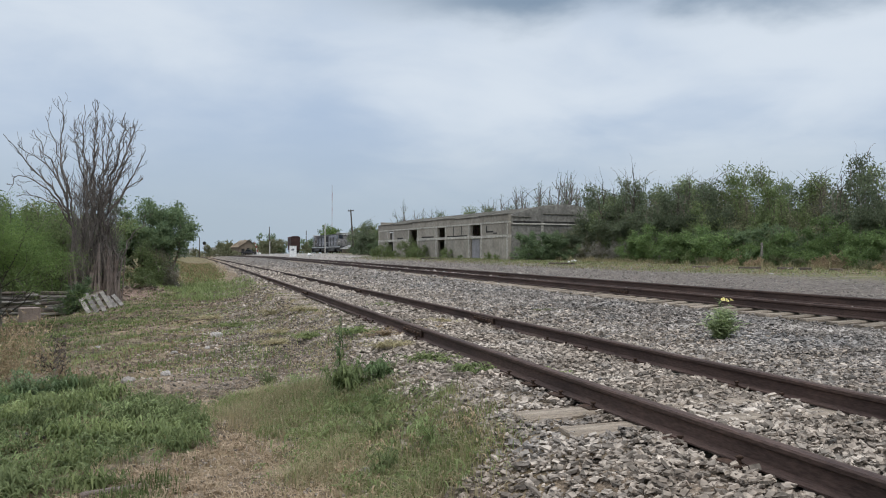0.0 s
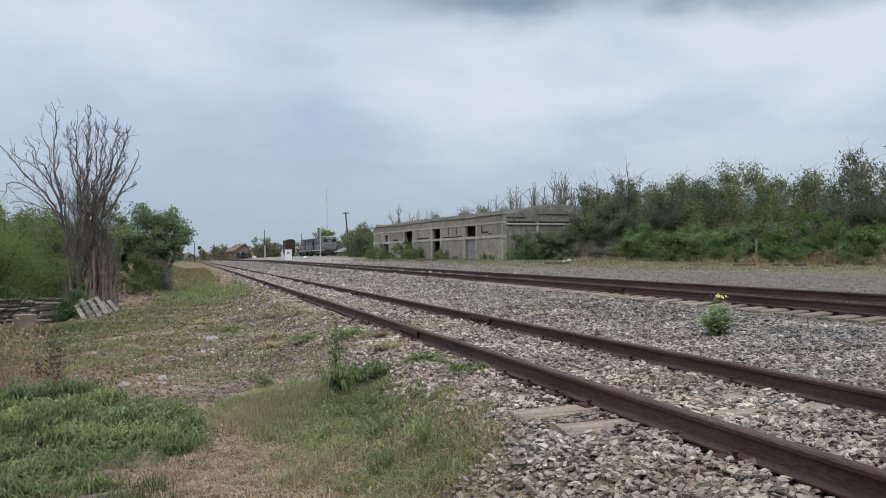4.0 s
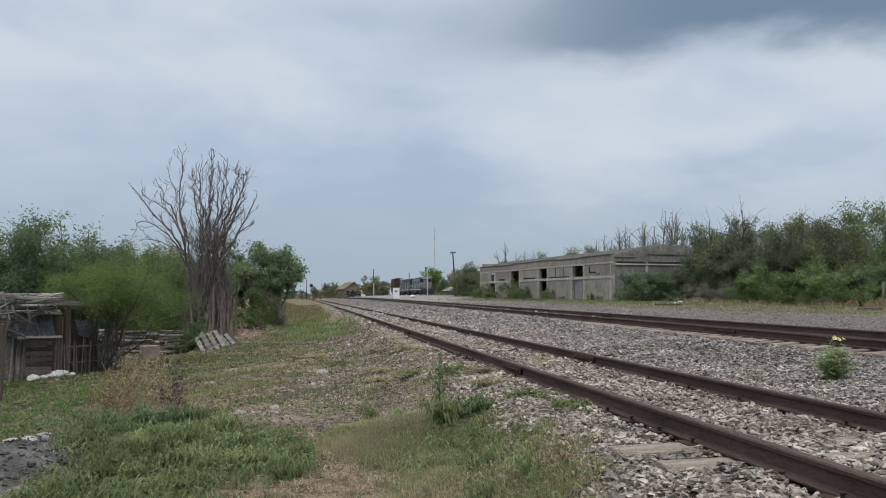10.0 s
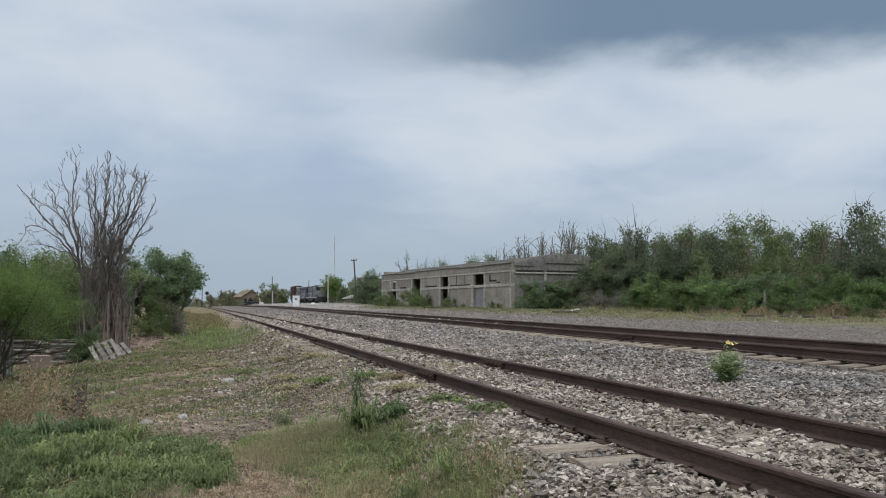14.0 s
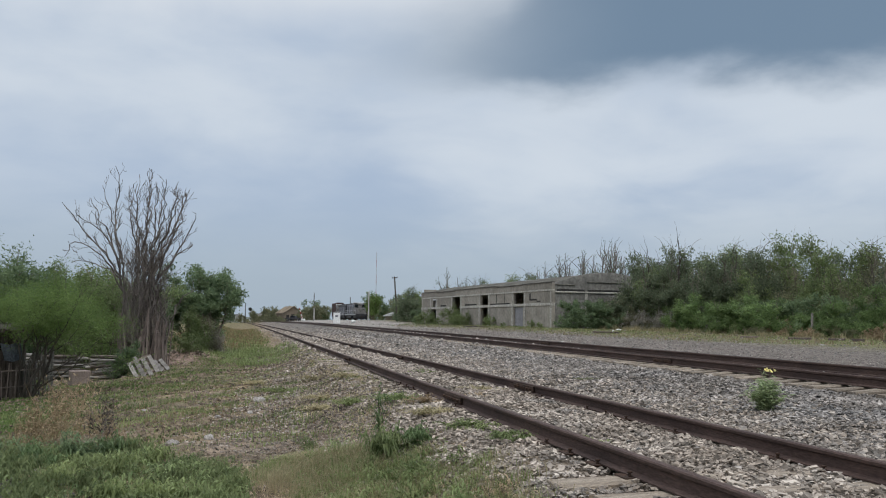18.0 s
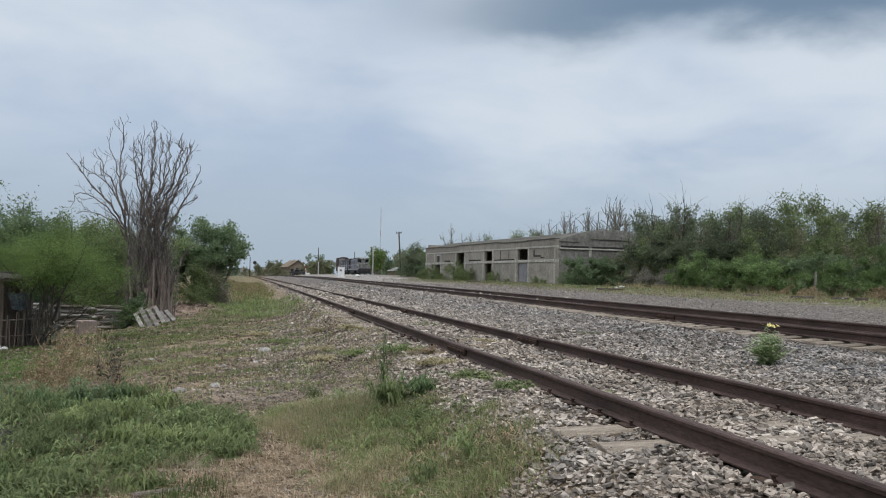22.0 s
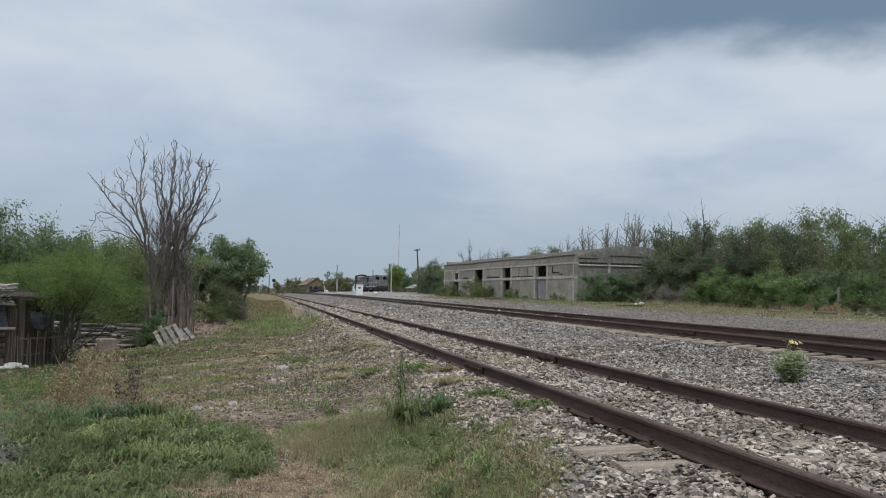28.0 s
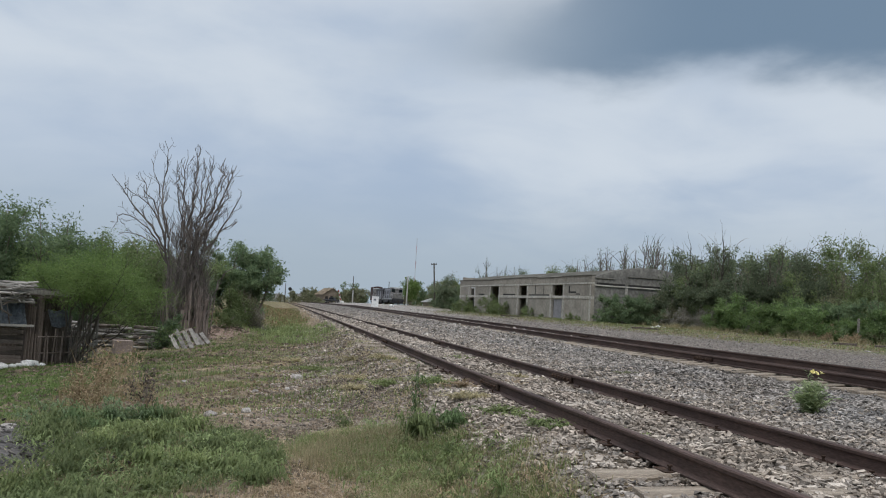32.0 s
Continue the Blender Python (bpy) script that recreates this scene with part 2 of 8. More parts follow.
def leaf_material(name, dark, light, trans=0.3):
    m, nt, b = mat(name, 0.65, 0.0, 0.25)
    N, L = nt.nodes.new, nt.links.new
    g = N("ShaderNodeNewGeometry")
    o = N("ShaderNodeObjectInfo")
    n = N("ShaderNodeTexNoise")
    n.inputs["Scale"].default_value = 0.9
    L(g.outputs["Position"], n.inputs["Vector"])
    s = N("ShaderNodeMath")
    s.operation = "MULTIPLY_ADD"
    L(g.outputs["Random Per Island"], s.inputs[0])
    s.inputs[1].default_value = 0.6
    L(n.outputs[0], s.inputs[2])
    mr = N("ShaderNodeMapRange")
    L(s.outputs[0], mr.inputs[0])
    mr.inputs[1].default_value, mr.inputs[2].default_value = 0.35, 1.2
    mx = N("ShaderNodeMix")
    mx.data_type = "RGBA"
    L(mr.outputs[0], mx.inputs[0])
    mx.inputs[6].default_value, mx.inputs[7].default_value = (*dark, 1), (*light, 1)
    hs = N("ShaderNodeHueSaturation")
    L(mx.outputs[2], hs.inputs["Color"])
    r = N("ShaderNodeMapRange")
    L(o.outputs["Random"], r.inputs[0])
    r.inputs[3].default_value, r.inputs[4].default_value = 0.8, 1.2
    L(r.outputs[0], hs.inputs["Value"])
    L(hs.outputs[0], b.inputs["Base Color"])
    tr = N("ShaderNodeBsdfTranslucent")
    L(hs.outputs[0], tr.inputs[0])
    ms = N("ShaderNodeMixShader")
    ms.inputs[0].default_value = trans
    L(b.outputs[0], ms.inputs[1]), L(tr.outputs[0], ms.inputs[2])
    L(ms.outputs[0], nt.nodes["Material Output"].inputs[0])
    return m


M_RAIL = grain("rusty_rail_steel", [(0.047, 0.030, 0.026), (0.096, 0.061, 0.050)], 6, 90, 0.75, 0.25, 0.2, stretch=(1, 0.2, 1))
M_TIE = grain("weathered_tie_wood", [(0.15, 0.118, 0.09), (0.30, 0.252, 0.20)], 5, 70, 0.95, 0.5, stretch=(0.4, 3, 3), obvar=0.25)
M_BALLAST = grain("limestone_ballast", [(0.197, 0.162, 0.131), (0.273, 0.230, 0.191), (0.372, 0.323, 0.276)], 1.2, 25, 0.95, 0.3, island=0.58, coords="Position", stain=((0.165, 0.172, 0.180), 0.7, 0.56, 0.95))
M_BALLAST_GREY = grain("grey_ballast", [(0.144, 0.126, 0.110), (0.208, 0.184, 0.164), (0.305, 0.275, 0.249)], 1.2, 25, 0.95, 0.3, island=0.58, coords="Position", stain=((0.16, 0.168, 0.178), 0.5, 0.54, 0.9))
M_PEBBLE = grain("dusty_pebbles", [(0.12, 0.097, 0.078), (0.215, 0.180, 0.148), (0.36, 0.315, 0.27)], 1.2, 25, 0.95, 0.3, island=0.6, coords="Position")
M_SOIL = grain("dark_soil", [(0.060, 0.054, 0.052), (0.145, 0.132, 0.126)], 2.5, 30, 0.95, 0.8, dist=0.05)
M_CONC = grain("grey_block_wall", [(0.216, 0.193, 0.164), (0.30, 0.272, 0.232), (0.36, 0.328, 0.282)], 0.5, 3.5, 0.95, 0.15, obvar=0.14, stain=((0.12, 0.108, 0.09), 0.5, 0.52, 0.85), amount=0.18)
M_GABLE = grain("weathered_gable_cement", [(0.16, 0.152, 0.138), (0.255, 0.243, 0.22)], 0.5, 4, 0.95, 0.2, stain=((0.10, 0.095, 0.088), 0.6, 0.5, 0.8))
M_BEAM = grain("pale_cement_frame", [(0.36, 0.335, 0.295), (0.48, 0.455, 0.405)], 0.5, 6, 0.95, 0.2, stain=((0.17, 0.155, 0.135), 0.9, 0.55, 0.8))
M_ROOF = grain("cement_sheet_roof", [(0.15, 0.14, 0.12), (0.24, 0.225, 0.19)], 0.4, 8, 0.95, 0.3)
M_DARK_CEMENT = grain("dark_cement", [(0.07, 0.065, 0.055), (0.15, 0.14, 0.12)], 0.6, 8, 0.95, 0.3)
M_GLASS, _nt, _b = mat("dark_window_glass", 0.08, 0.0, 0.5)
_b.inputs["Base Color"].default_value = (0.012, 0.015, 0.018, 1)
M_DARK = grain("near_black", [(0.02, 0.02, 0.02), (0.04, 0.038, 0.035)], 1, 8, 0.95, 0.1)
M_BARK = grain("grey_bark", [(0.12, 0.098, 0.08), (0.23, 0.192, 0.16)], 3, 30, 0.95, 0.6, stretch=(1, 1, 0.25))
M_DEADWOOD = grain("dead_grey_wood", [(0.095, 0.080, 0.073), (0.205, 0.178, 0.160)], 3, 30, 0.95, 0.6, stretch=(1, 1, 0.2))
M_GREYTWIG = leaf_material("grey_dry_twigs", (0.19, 0.175, 0.150), (0.41, 0.385, 0.335), 0.4)
M_STUMP = grain("peeling_brown_bark", [(0.098, 0.075, 0.065), (0.235, 0.186, 0.163)], 3, 30, 0.95, 0.6, stretch=(1, 1, 0.2))
M_DRY = leaf_material("dry_straw", (0.21, 0.152, 0.088), (0.45, 0.342, 0.22), 0.3)
M_GRASS = leaf_material("green_grass", (0.088, 0.122, 0.040), (0.272, 0.310, 0.130), 0.42)
M_LAWN = leaf_material("shaded_lawn_grass", (0.055, 0.098, 0.024), (0.165, 0.235, 0.070), 0.4)
M_DRYBROWN = leaf_material("dry_brown_grass", (0.15, 0.100, 0.056), (0.33, 0.240, 0.140), 0.3)
M_GRASS_DRY = leaf_material("half_dry_grass", (0.235, 0.208, 0.112), (0.54, 0.465, 0.285), 0.45)
M_STRAW = leaf_material("trodden_pale_straw", (0.29, 0.215, 0.140), (0.58, 0.455, 0.325), 0.35)
M_WEED = leaf_material("broad_weed_leaves", (0.078, 0.108, 0.040), (0.235, 0.276, 0.120), 0.45)
M_WEED_DARK = leaf_material("dark_weed_leaves", (0.055, 0.092, 0.034), (0.17, 0.235, 0.10), 0.4)
M_WEED_PALE = leaf_material("pale_weed_leaves", (0.115, 0.16, 0.062), (0.33, 0.39, 0.175), 0.45)
M_FLOWER_LEAF = leaf_material("pale_flower_leaves", (0.21, 0.27, 0.13), (0.48, 0.55, 0.31), 0.5)
M_YELLOW = grain("yellow_petals", [(0.60, 0.50, 0.15), (0.70, 0.62, 0.28)], 30, 90, 0.6, 0.0)
M_CLOD = grain("dry_dirt_clods", [(0.085, 0.064, 0.046), (0.20, 0.152, 0.110)], 3, 30, 0.95, 0.5, island=0.4, coords="Position")
M_PLANK = grain("grey_weathered_planks", [(0.16, 0.145, 0.13), (0.31, 0.285, 0.26)], 3, 45, 0.95, 0.5, stretch=(0.4, 3, 3), obvar=0.35)
M_PLANK_BROWN = grain("brown_rotten_planks", [(0.080, 0.064, 0.055), (0.205, 0.165, 0.140)], 3, 45, 0.95, 0.5, stretch=(3, 3, 0.4), obvar=0.45)
M_PLANK_PALE = grain("pale_bleached_slats", [(0.28, 0.255, 0.23), (0.46, 0.43, 0.395)], 3, 45, 0.95, 0.4, stretch=(0.4, 3, 3), obvar=0.25)
M_TARP = grain("blue_grey_sheet", [(0.085, 0.098, 0.118), (0.175, 0.195, 0.22)], 2, 20, 0.5, 0.3)
M_PLASTER = grain("old_grey_plaster", [(0.13, 0.115, 0.102), (0.25, 0.225, 0.20), (0.33, 0.30, 0.27)], 1.6, 14, 0.95, 0.5, stain=((0.09, 0.078, 0.066), 2.0, 0.5, 0.75))
M_CRATE = grain("pinkish_brown_board", [(0.19, 0.145, 0.125), (0.28, 0.222, 0.195)], 2, 30, 0.95, 0.3)
M_WHITE = grain("dirty_white_plastic", [(0.50, 0.49, 0.47), (0.68, 0.67, 0.65)], 5, 40, 0.6, 0.4)
M_CABINET = grain("white_cabinet_paint", [(0.74, 0.73, 0.72), (0.86, 0.855, 0.85)], 3, 40, 0.5, 0.1)
M_BLUE = grain("blue_plastic", [(0.02, 0.13, 0.25), (0.04, 0.22, 0.38)], 5, 40, 0.45, 0.2)
M_STONE = grain("pale_rock", [(0.27, 0.245, 0.22), (0.42, 0.39, 0.36)], 6, 50, 0.95, 0.5, obvar=0.2)
M_ASPHALT = grain("broken_asphalt", [(0.045, 0.041, 0.038), (0.11, 0.099, 0.088)], 5, 50, 0.95, 0.6, island=0.5)
M_IRON = grain("rusty_iron_fitting", [(0.03, 0.019, 0.014), (0.08, 0.045, 0.03)], 12, 90, 0.85, 0.4, 0.1)
M_LOCO_GREY = grain("grey_locomotive_paint", [(0.13, 0.13, 0.15), (0.25, 0.247, 0.275)], 0.7, 8, 0.5, 0.1, stain=((0.06, 0.055, 0.05), 1.2, 0.5, 0.75))
M_LOCO_TAN = grain("faded_grey_brown_paint", [(0.13, 0.125, 0.125), (0.25, 0.24, 0.235)], 0.9, 8, 0.6, 0.1, stain=((0.05, 0.045, 0.04), 1.5, 0.5, 0.7))
M_LOCO_DARK = grain("black_locomotive_paint", [(0.018, 0.018, 0.022), (0.045, 0.043, 0.045)], 0.7, 8, 0.55, 0.1)
M_LOCO_PALE = grain("pale_stripe_paint", [(0.42, 0.43, 0.45), (0.55, 0.56, 0.57)], 1.5, 9, 0.55, 0.1)
M_RED = grain("faded_red_paint", [(0.22, 0.035, 0.025), (0.36, 0.06, 0.045)], 1.5, 9, 0.6, 0.2)
M_BOXCAR = grain("oxide_red_boxcar", [(0.035, 0.020, 0.020), (0.075, 0.036, 0.032)], 0.9, 8, 0.75, 0.2)
M_TAN = grain("tan_render", [(0.15, 0.12, 0.09), (0.24, 0.20, 0.155)], 0.8, 8, 0.95, 0.2)
M_CLAY = grain("pale_clay_roof", [(0.26, 0.20, 0.14), (0.44, 0.36, 0.27)], 0.8, 8, 0.95, 0.2)
M_DOOR = grain("grey_steel_door", [(0.19, 0.185, 0.195), (0.29, 0.28, 0.295)], 1.5, 9, 0.6, 0.1)
M_TIN = grain("dull_tin_roof", [(0.34, 0.33, 0.32), (0.48, 0.47, 0.455)], 0.7, 8, 0.5, 0.2, 0.3)
M_POLE = grain("creosoted_pole", [(0.06, 0.050, 0.043), (0.12, 0.102, 0.085)], 2, 30, 0.95, 0.3, stretch=(3, 3, 0.3))
M_POST = grain("pale_concrete_post", [(0.36, 0.345, 0.32), (0.48, 0.46, 0.43)], 2, 30, 0.95, 0.3)
M_TYRE = grain("black_rubber", [(0.012, 0.012, 0.012), (0.025, 0.025, 0.025)], 5, 60, 0.85, 0.2)
M_FEATHER = grain("dark_feathers", [(0.015, 0.014, 0.014), (0.04, 0.037, 0.036)], 20, 80, 0.8, 0.1)
M_LEAF_DARK = leaf_material("dark_green_leaves", (0.076, 0.115, 0.062), (0.208, 0.27, 0.140), 0.5)
M_LEAF_MID = leaf_material("green_leaves", (0.095, 0.131, 0.052), (0.245, 0.297, 0.132), 0.5)
M_LEAF_BRIGHT = leaf_material("bright_mesquite_leaves", (0.080, 0.134, 0.038), (0.222, 0.302, 0.100), 0.5)
M_LEAF_LUSH = leaf_material("lush_bush_leaves", (0.080, 0.130, 0.047), (0.22, 0.305, 0.116), 0.5)
M_LEAF_GREY = leaf_material("grey_green_leaves", (0.078, 0.100, 0.060), (0.198, 0.232, 0.140), 0.45)
M_LEAF_OLIVE = leaf_material("olive_brush_leaves", (0.100, 0.108, 0.060), (0.26, 0.262, 0.150), 0.45)


# ---- ground ----
def smoothstep(a, b, v):
    t = np.clip((v - a) / (b - a), 0, 1)
    return t * t * (3 - 2 * t)


def wob(x, y, s, seed=0.0):
    """Cheap rolling relief, about -1 to 1."""
    return (np.sin(x * s + 1.3 + seed) * np.cos(y * s * 0.83 + 0.4 * seed) + 0.6 * np.sin(x * s * 2.1 - y * s * 1.7 + 2.1 + seed) + 0.4 * np.cos(y * s * 3.3 + x * s * 2.7 + seed)) / 2


def bend(y):
    """Side shift of the tracks: a slight slant, and a slow turn to the left in the distance."""
    far = np.maximum(0.0, np.asarray(y, float) - 60) / 200
    r = -0.0086 * np.asarray(y, float) - 1.2 * far * far
    return r if isinstance(y, np.ndarray) else float(r)


def gz(x, y):
    """Height of the ground."""
    x, y = np.asarray(x, float), np.asarray(y, float)
    u = x - (-0.0086 * y - 1.2 * (np.maximum(0.0, y - 60) / 200) ** 2)
    yy = np.clip(y, -20, 130)
    z = -0.86 + 0.46 * smoothstep(-7.5, 0, u) + 0.14 * smoothstep(0.2, 1.5, u) + 0.345 * smoothstep(1.25, 2.2, u)
    z = z + (0.05 + 0.0039 * yy) * smoothstep(5.6, 9.0, u)
    z = z - 0.06 * smoothstep(7.8, 8.8, u) * (1 - smoothstep(9.75, 9.95, u))
    z = z + 0.10 * smoothstep(14, 28, u) + 0.22 * smoothstep(16, 26, u) * smoothstep(45, 80, y)
    z = z + 0.50 * smoothstep(12.5, 18, u) * smoothstep(85, 165, y)
    # grassy bank to the left of the track
    z = z + 1.05 * smoothstep(38, 50, y) * (1 - smoothstep(80, 120, y)) * np.exp(-((u + 2.6) / 2.3) ** 2)
    z = z + 0.75 * smoothstep(90, 200, y) * smoothstep(3.0, -6.0, u)
    rough = np.where(u < 1.7, 1.0, np.where(u > 13, 0.7, 0.1))
    z = z + rough * (0.022 * wob(x, y, 1.7) + 0.034 * wob(x, y, 4.3, 3.0) * smoothstep(1.2, 0.2, u) + 0.045 * wob(x, y, 0.45, 2.0) * smoothstep(1.5, -2, u))
    # dirt worn down between the tie ends of the near rail
    z = z - 0.02 * smoothstep(1.5, 1.95, u) * (1 - smoothstep(2.58, 2.66, u)) * smoothstep(9.5, 12, y) * (1 - smoothstep(45, 55, y))
    # cut bank beside the dead tree
    z = z + 0.5 * np.exp(-(((x + 2.6) / 1.1) ** 2 + ((y - 36.0) / 2.6) ** 2))
    # rubble heap
    z = z + 0.19 * np.exp(-(((x + 2.85) / 0.7) ** 2 + ((y - 8.1) / 1.35) ** 2))
    return z


def ground_material():
    m, nt, b = mat("dirt_gravel_and_dry_grass", 0.95, 0.0, 0.2)
    N, L = nt.nodes.new, nt.links.new
    g = N("ShaderNodeNewGeometry")
    sep = N("ShaderNodeSeparateXYZ")
    L(g.outputs["Position"], sep.inputs[0])

    def noise_node(scale, detail=5, rough=0.55):
        n = N("ShaderNodeTexNoise")
        n.inputs["Scale"].default_value, n.inputs["Detail"].default_value, n.inputs["Roughness"].default_value = scale, detail, rough
        L(g.outputs["Position"], n.inputs["Vector"])
        return n.outputs[0]

    def m2(op, a, bb):
        n = N("ShaderNodeMath")
        n.operation = op
        for s, v in zip(n.inputs, (a, bb)):
            if isinstance(v, (int, float)):
                s.default_value = v
            else:
                L(v, s)
        return n.outputs[0]

    def step(v, lo, hi):
        n = N("ShaderNodeMapRange")
        n.interpolation_type = "SMOOTHSTEP"
        L(v, n.inputs[0])
        n.inputs[1].default_value, n.inputs[2].default_value = lo, hi
        return n.outputs[0]

    def mixc(f, a, bb):
        n = N("ShaderNodeMix")
        n.data_type = "RGBA"
        for s, v in ((n.inputs[0], f), (n.inputs[6], a), (n.inputs[7], bb)):
            if isinstance(v, (int, float)):
                s.default_value = v
            elif isinstance(v, tuple):
                s.default_value = (*v, 1)
            else:
                L(v, s)
        return n.outputs[2]

    n_big, n_mid, n_fine, n_grit = noise_node(0.28), noise_node(1.1), noise_node(4.5, 6, 0.65), noise_node(38, 3, 0.65)
    x, y, z = sep.outputs
    # dirt and straw, with green patches
    dirt = mixc(step(n_fine, 0.3, 0.7), (0.150, 0.110, 0.078), (0.37, 0.287, 0.214))
    straw = mixc(step(n_fine, 0.35, 0.65), (0.165, 0.124, 0.074), (0.36, 0.276, 0.176))
    green = mixc(step(n_fine, 0.3, 0.7), (0.050, 0.070, 0.020), (0.112, 0.136, 0.044))
    col = mixc(step(n_mid, 0.42, 0.6), dirt, straw)
    left = m2("ADD", x, m2("MULTIPLY", m2("SUBTRACT", n_mid, 0.5), 5.0))
    lush = m2("MULTIPLY", step(n_big, 0.40, 0.56), m2("SUBTRACT", 1.0, step(left, -4.0, 0.5)))
    col = mixc(m2("MULTIPLY", lush, 0.85), col, green)
    lawn = m2("SUBTRACT", 1.0, step(left, -4.4, -2.2))
    col = mixc(m2("MULTIPLY", lawn, 0.92), col, green)
    # gravel of the track bed
    peb = N("ShaderNodeTexVoronoi")
    peb.inputs["Scale"].default_value = 16
    L(g.outputs["Position"], peb.inputs["Vector"])
    pc = N("ShaderNodeSeparateColor")
    L(peb.outputs["Color"], pc.inputs[0])
    peb2 = N("ShaderNodeTexVoronoi")
    peb2.inputs["Scale"].default_value = 6
    L(g.outputs["Position"], peb2.inputs["Vector"])
    pc2 = N("ShaderNodeSeparateColor")
    L(peb2.outputs["Color"], pc2.inputs[0])
    tone = m2("ADD", m2("MULTIPLY", pc.outputs[0], 0.3), m2("ADD", m2("MULTIPLY", step(n_fine, 0.35, 0.65), 0.4), m2("MULTIPLY", pc2.outputs[0], 0.3)))
    gravel = mixc(step(tone, 0.1, 0.9), (0.10, 0.082, 0.067), (0.36, 0.304, 0.254))
    grey = mixc(step(tone, 0.1, 0.9), (0.09, 0.079, 0.070), (0.34, 0.302, 0.268))
    gravel = mixc(step(m2("ADD", x, m2("MULTIPLY", n_big, 3.0)), 4.5, 9.0), gravel, grey)
    sand = mixc(step(tone, 0.2, 0.8), (0.135, 0.112, 0.096), (0.32, 0.272, 0.235))
    gravel = mixc(m2("MULTIPLY", step(m2("ADD", x, m2("MULTIPLY", n_big, 4.0)), 14.0, 17.5), 0.85), gravel, sand)
    bed = m2("ADD", x, m2("MULTIPLY", m2("SUBTRACT", n_mid, 0.5), 1.6))
    col = mixc(step(bed, 1.9, 3.0), col, gravel)
    # dry strip along the trees
    far = m2("ADD", x, m2("MULTIPLY", m2("SUBTRACT", n_mid, 0.5), 7.0))
    strip = mixc(step(n_mid, 0.35, 0.62), (0.31, 0.255, 0.155), (0.185, 0.195, 0.085))
    col = mixc(step(far, 20.0, 26.0), col, strip)
    # pale dusty yard down the line
    dust = mixc(step(n_mid, 0.3, 0.7), (0.30, 0.268, 0.238), (0.46, 0.42, 0.38))
    down = m2("ADD", y, m2("MULTIPLY", m2("SUBTRACT", n_big, 0.5), 60.0))
    open_yard = m2("MULTIPLY", step(down, 72.0, 108.0), m2("MULTIPLY", step(bed, 11.5, 14.0), m2("SUBTRACT", 1.0, step(far, 19.0, 23.0))))
    col = mixc(m2("MULTIPLY", open_yard, 0.9), col, dust)
    # rough brown and olive verge of the bank
    verge = mixc(step(n_fine, 0.3, 0.7), (0.095, 0.088, 0.040), (0.23, 0.178, 0.105))
    on_bank = m2("MULTIPLY", step(down, 30.0, 52.0), m2("SUBTRACT", 1.0, step(bed, 0.2, 1.6)))
    col = mixc(m2("MULTIPLY", on_bank, 0.9), col, verge)
    # bare pinkish soil of the cut bank
    dx, dy = m2("DIVIDE", m2("ADD", x, 2.55), 1.15), m2("DIVIDE", m2("SUBTRACT", y, 33.6), 3.2)
    near = m2("ADD", m2("MULTIPLY", dx, dx), m2("ADD", m2("MULTIPLY", dy, dy), m2("MULTIPLY", n_mid, 0.6)))
    soil = mixc(step(n_fine, 0.3, 0.7), (0.21, 0.140, 0.108), (0.40, 0.290, 0.235))
    col = mixc(m2("SUBTRACT", 1.0, step(near, 0.75, 1.3)), col, soil)
    hs = N("ShaderNodeHueSaturation")
    L(col, hs.inputs["Color"])
    mr = N("ShaderNodeMapRange")
    L(n_grit, mr.inputs[0])
    mr.inputs[1].default_value, mr.inputs[2].default_value, mr.inputs[3].default_value, mr.inputs[4].default_value = 0.3, 0.7, 0.6, 1.4
    L(mr.outputs[0], hs.inputs["Value"])
    L(hs.outputs[0], b.inputs["Base Color"])
    bp = N("ShaderNodeBump")
    bp.inputs["Strength"].default_value, bp.inputs["Distance"].default_value = 1.0, 0.10
    hgt = m2("ADD", m2("MULTIPLY", n_fine, 1.0), m2("ADD", m2("MULTIPLY", n_grit, 0.5), m2("MULTIPLY", m2("MULTIPLY", peb.outputs["Distance"], -1.2), step(bed, 0.6, 1.8))))
    L(hgt, bp.inputs["Height"])
    L(bp.outputs[0], b.inputs["Normal"])
    return m


def build_ground():
    xs = np.unique(np.concatenate([np.linspace(-1500, -60, 12), np.linspace(-60, -10, 26), np.linspace(-10, 14, 121), np.linspace(14, 60, 40), np.linspace(60, 1500, 14)]))
    ys = np.unique(np.concatenate([np.linspace(-600, -30, 8), np.linspace(-30, 0, 16), np.linspace(0, 30, 121), np.linspace(30, 120, 91), np.linspace(120, 400, 57), np.linspace(400, 3000, 14)]))
    X, Y = np.meshgrid(xs, ys)
    Z = gz(X, Y)
    v = np.stack([X, Y, Z], -1).reshape(-1, 3)
    nx = len(xs)
    i = (np.arange(len(ys) - 1)[:, None] * nx + np.arange(nx - 1)[None]).ravel()
    f = np.stack([i, i + 1, i + 1 + nx, i + nx], -1)
    ob = link("ground", raw("ground", v, f), ground_material(), smooth=True)
    tagged(ob, "dry dirt ground with straw, weeds and gravel beside railway tracks", "ground", kind="structure")


build_ground()


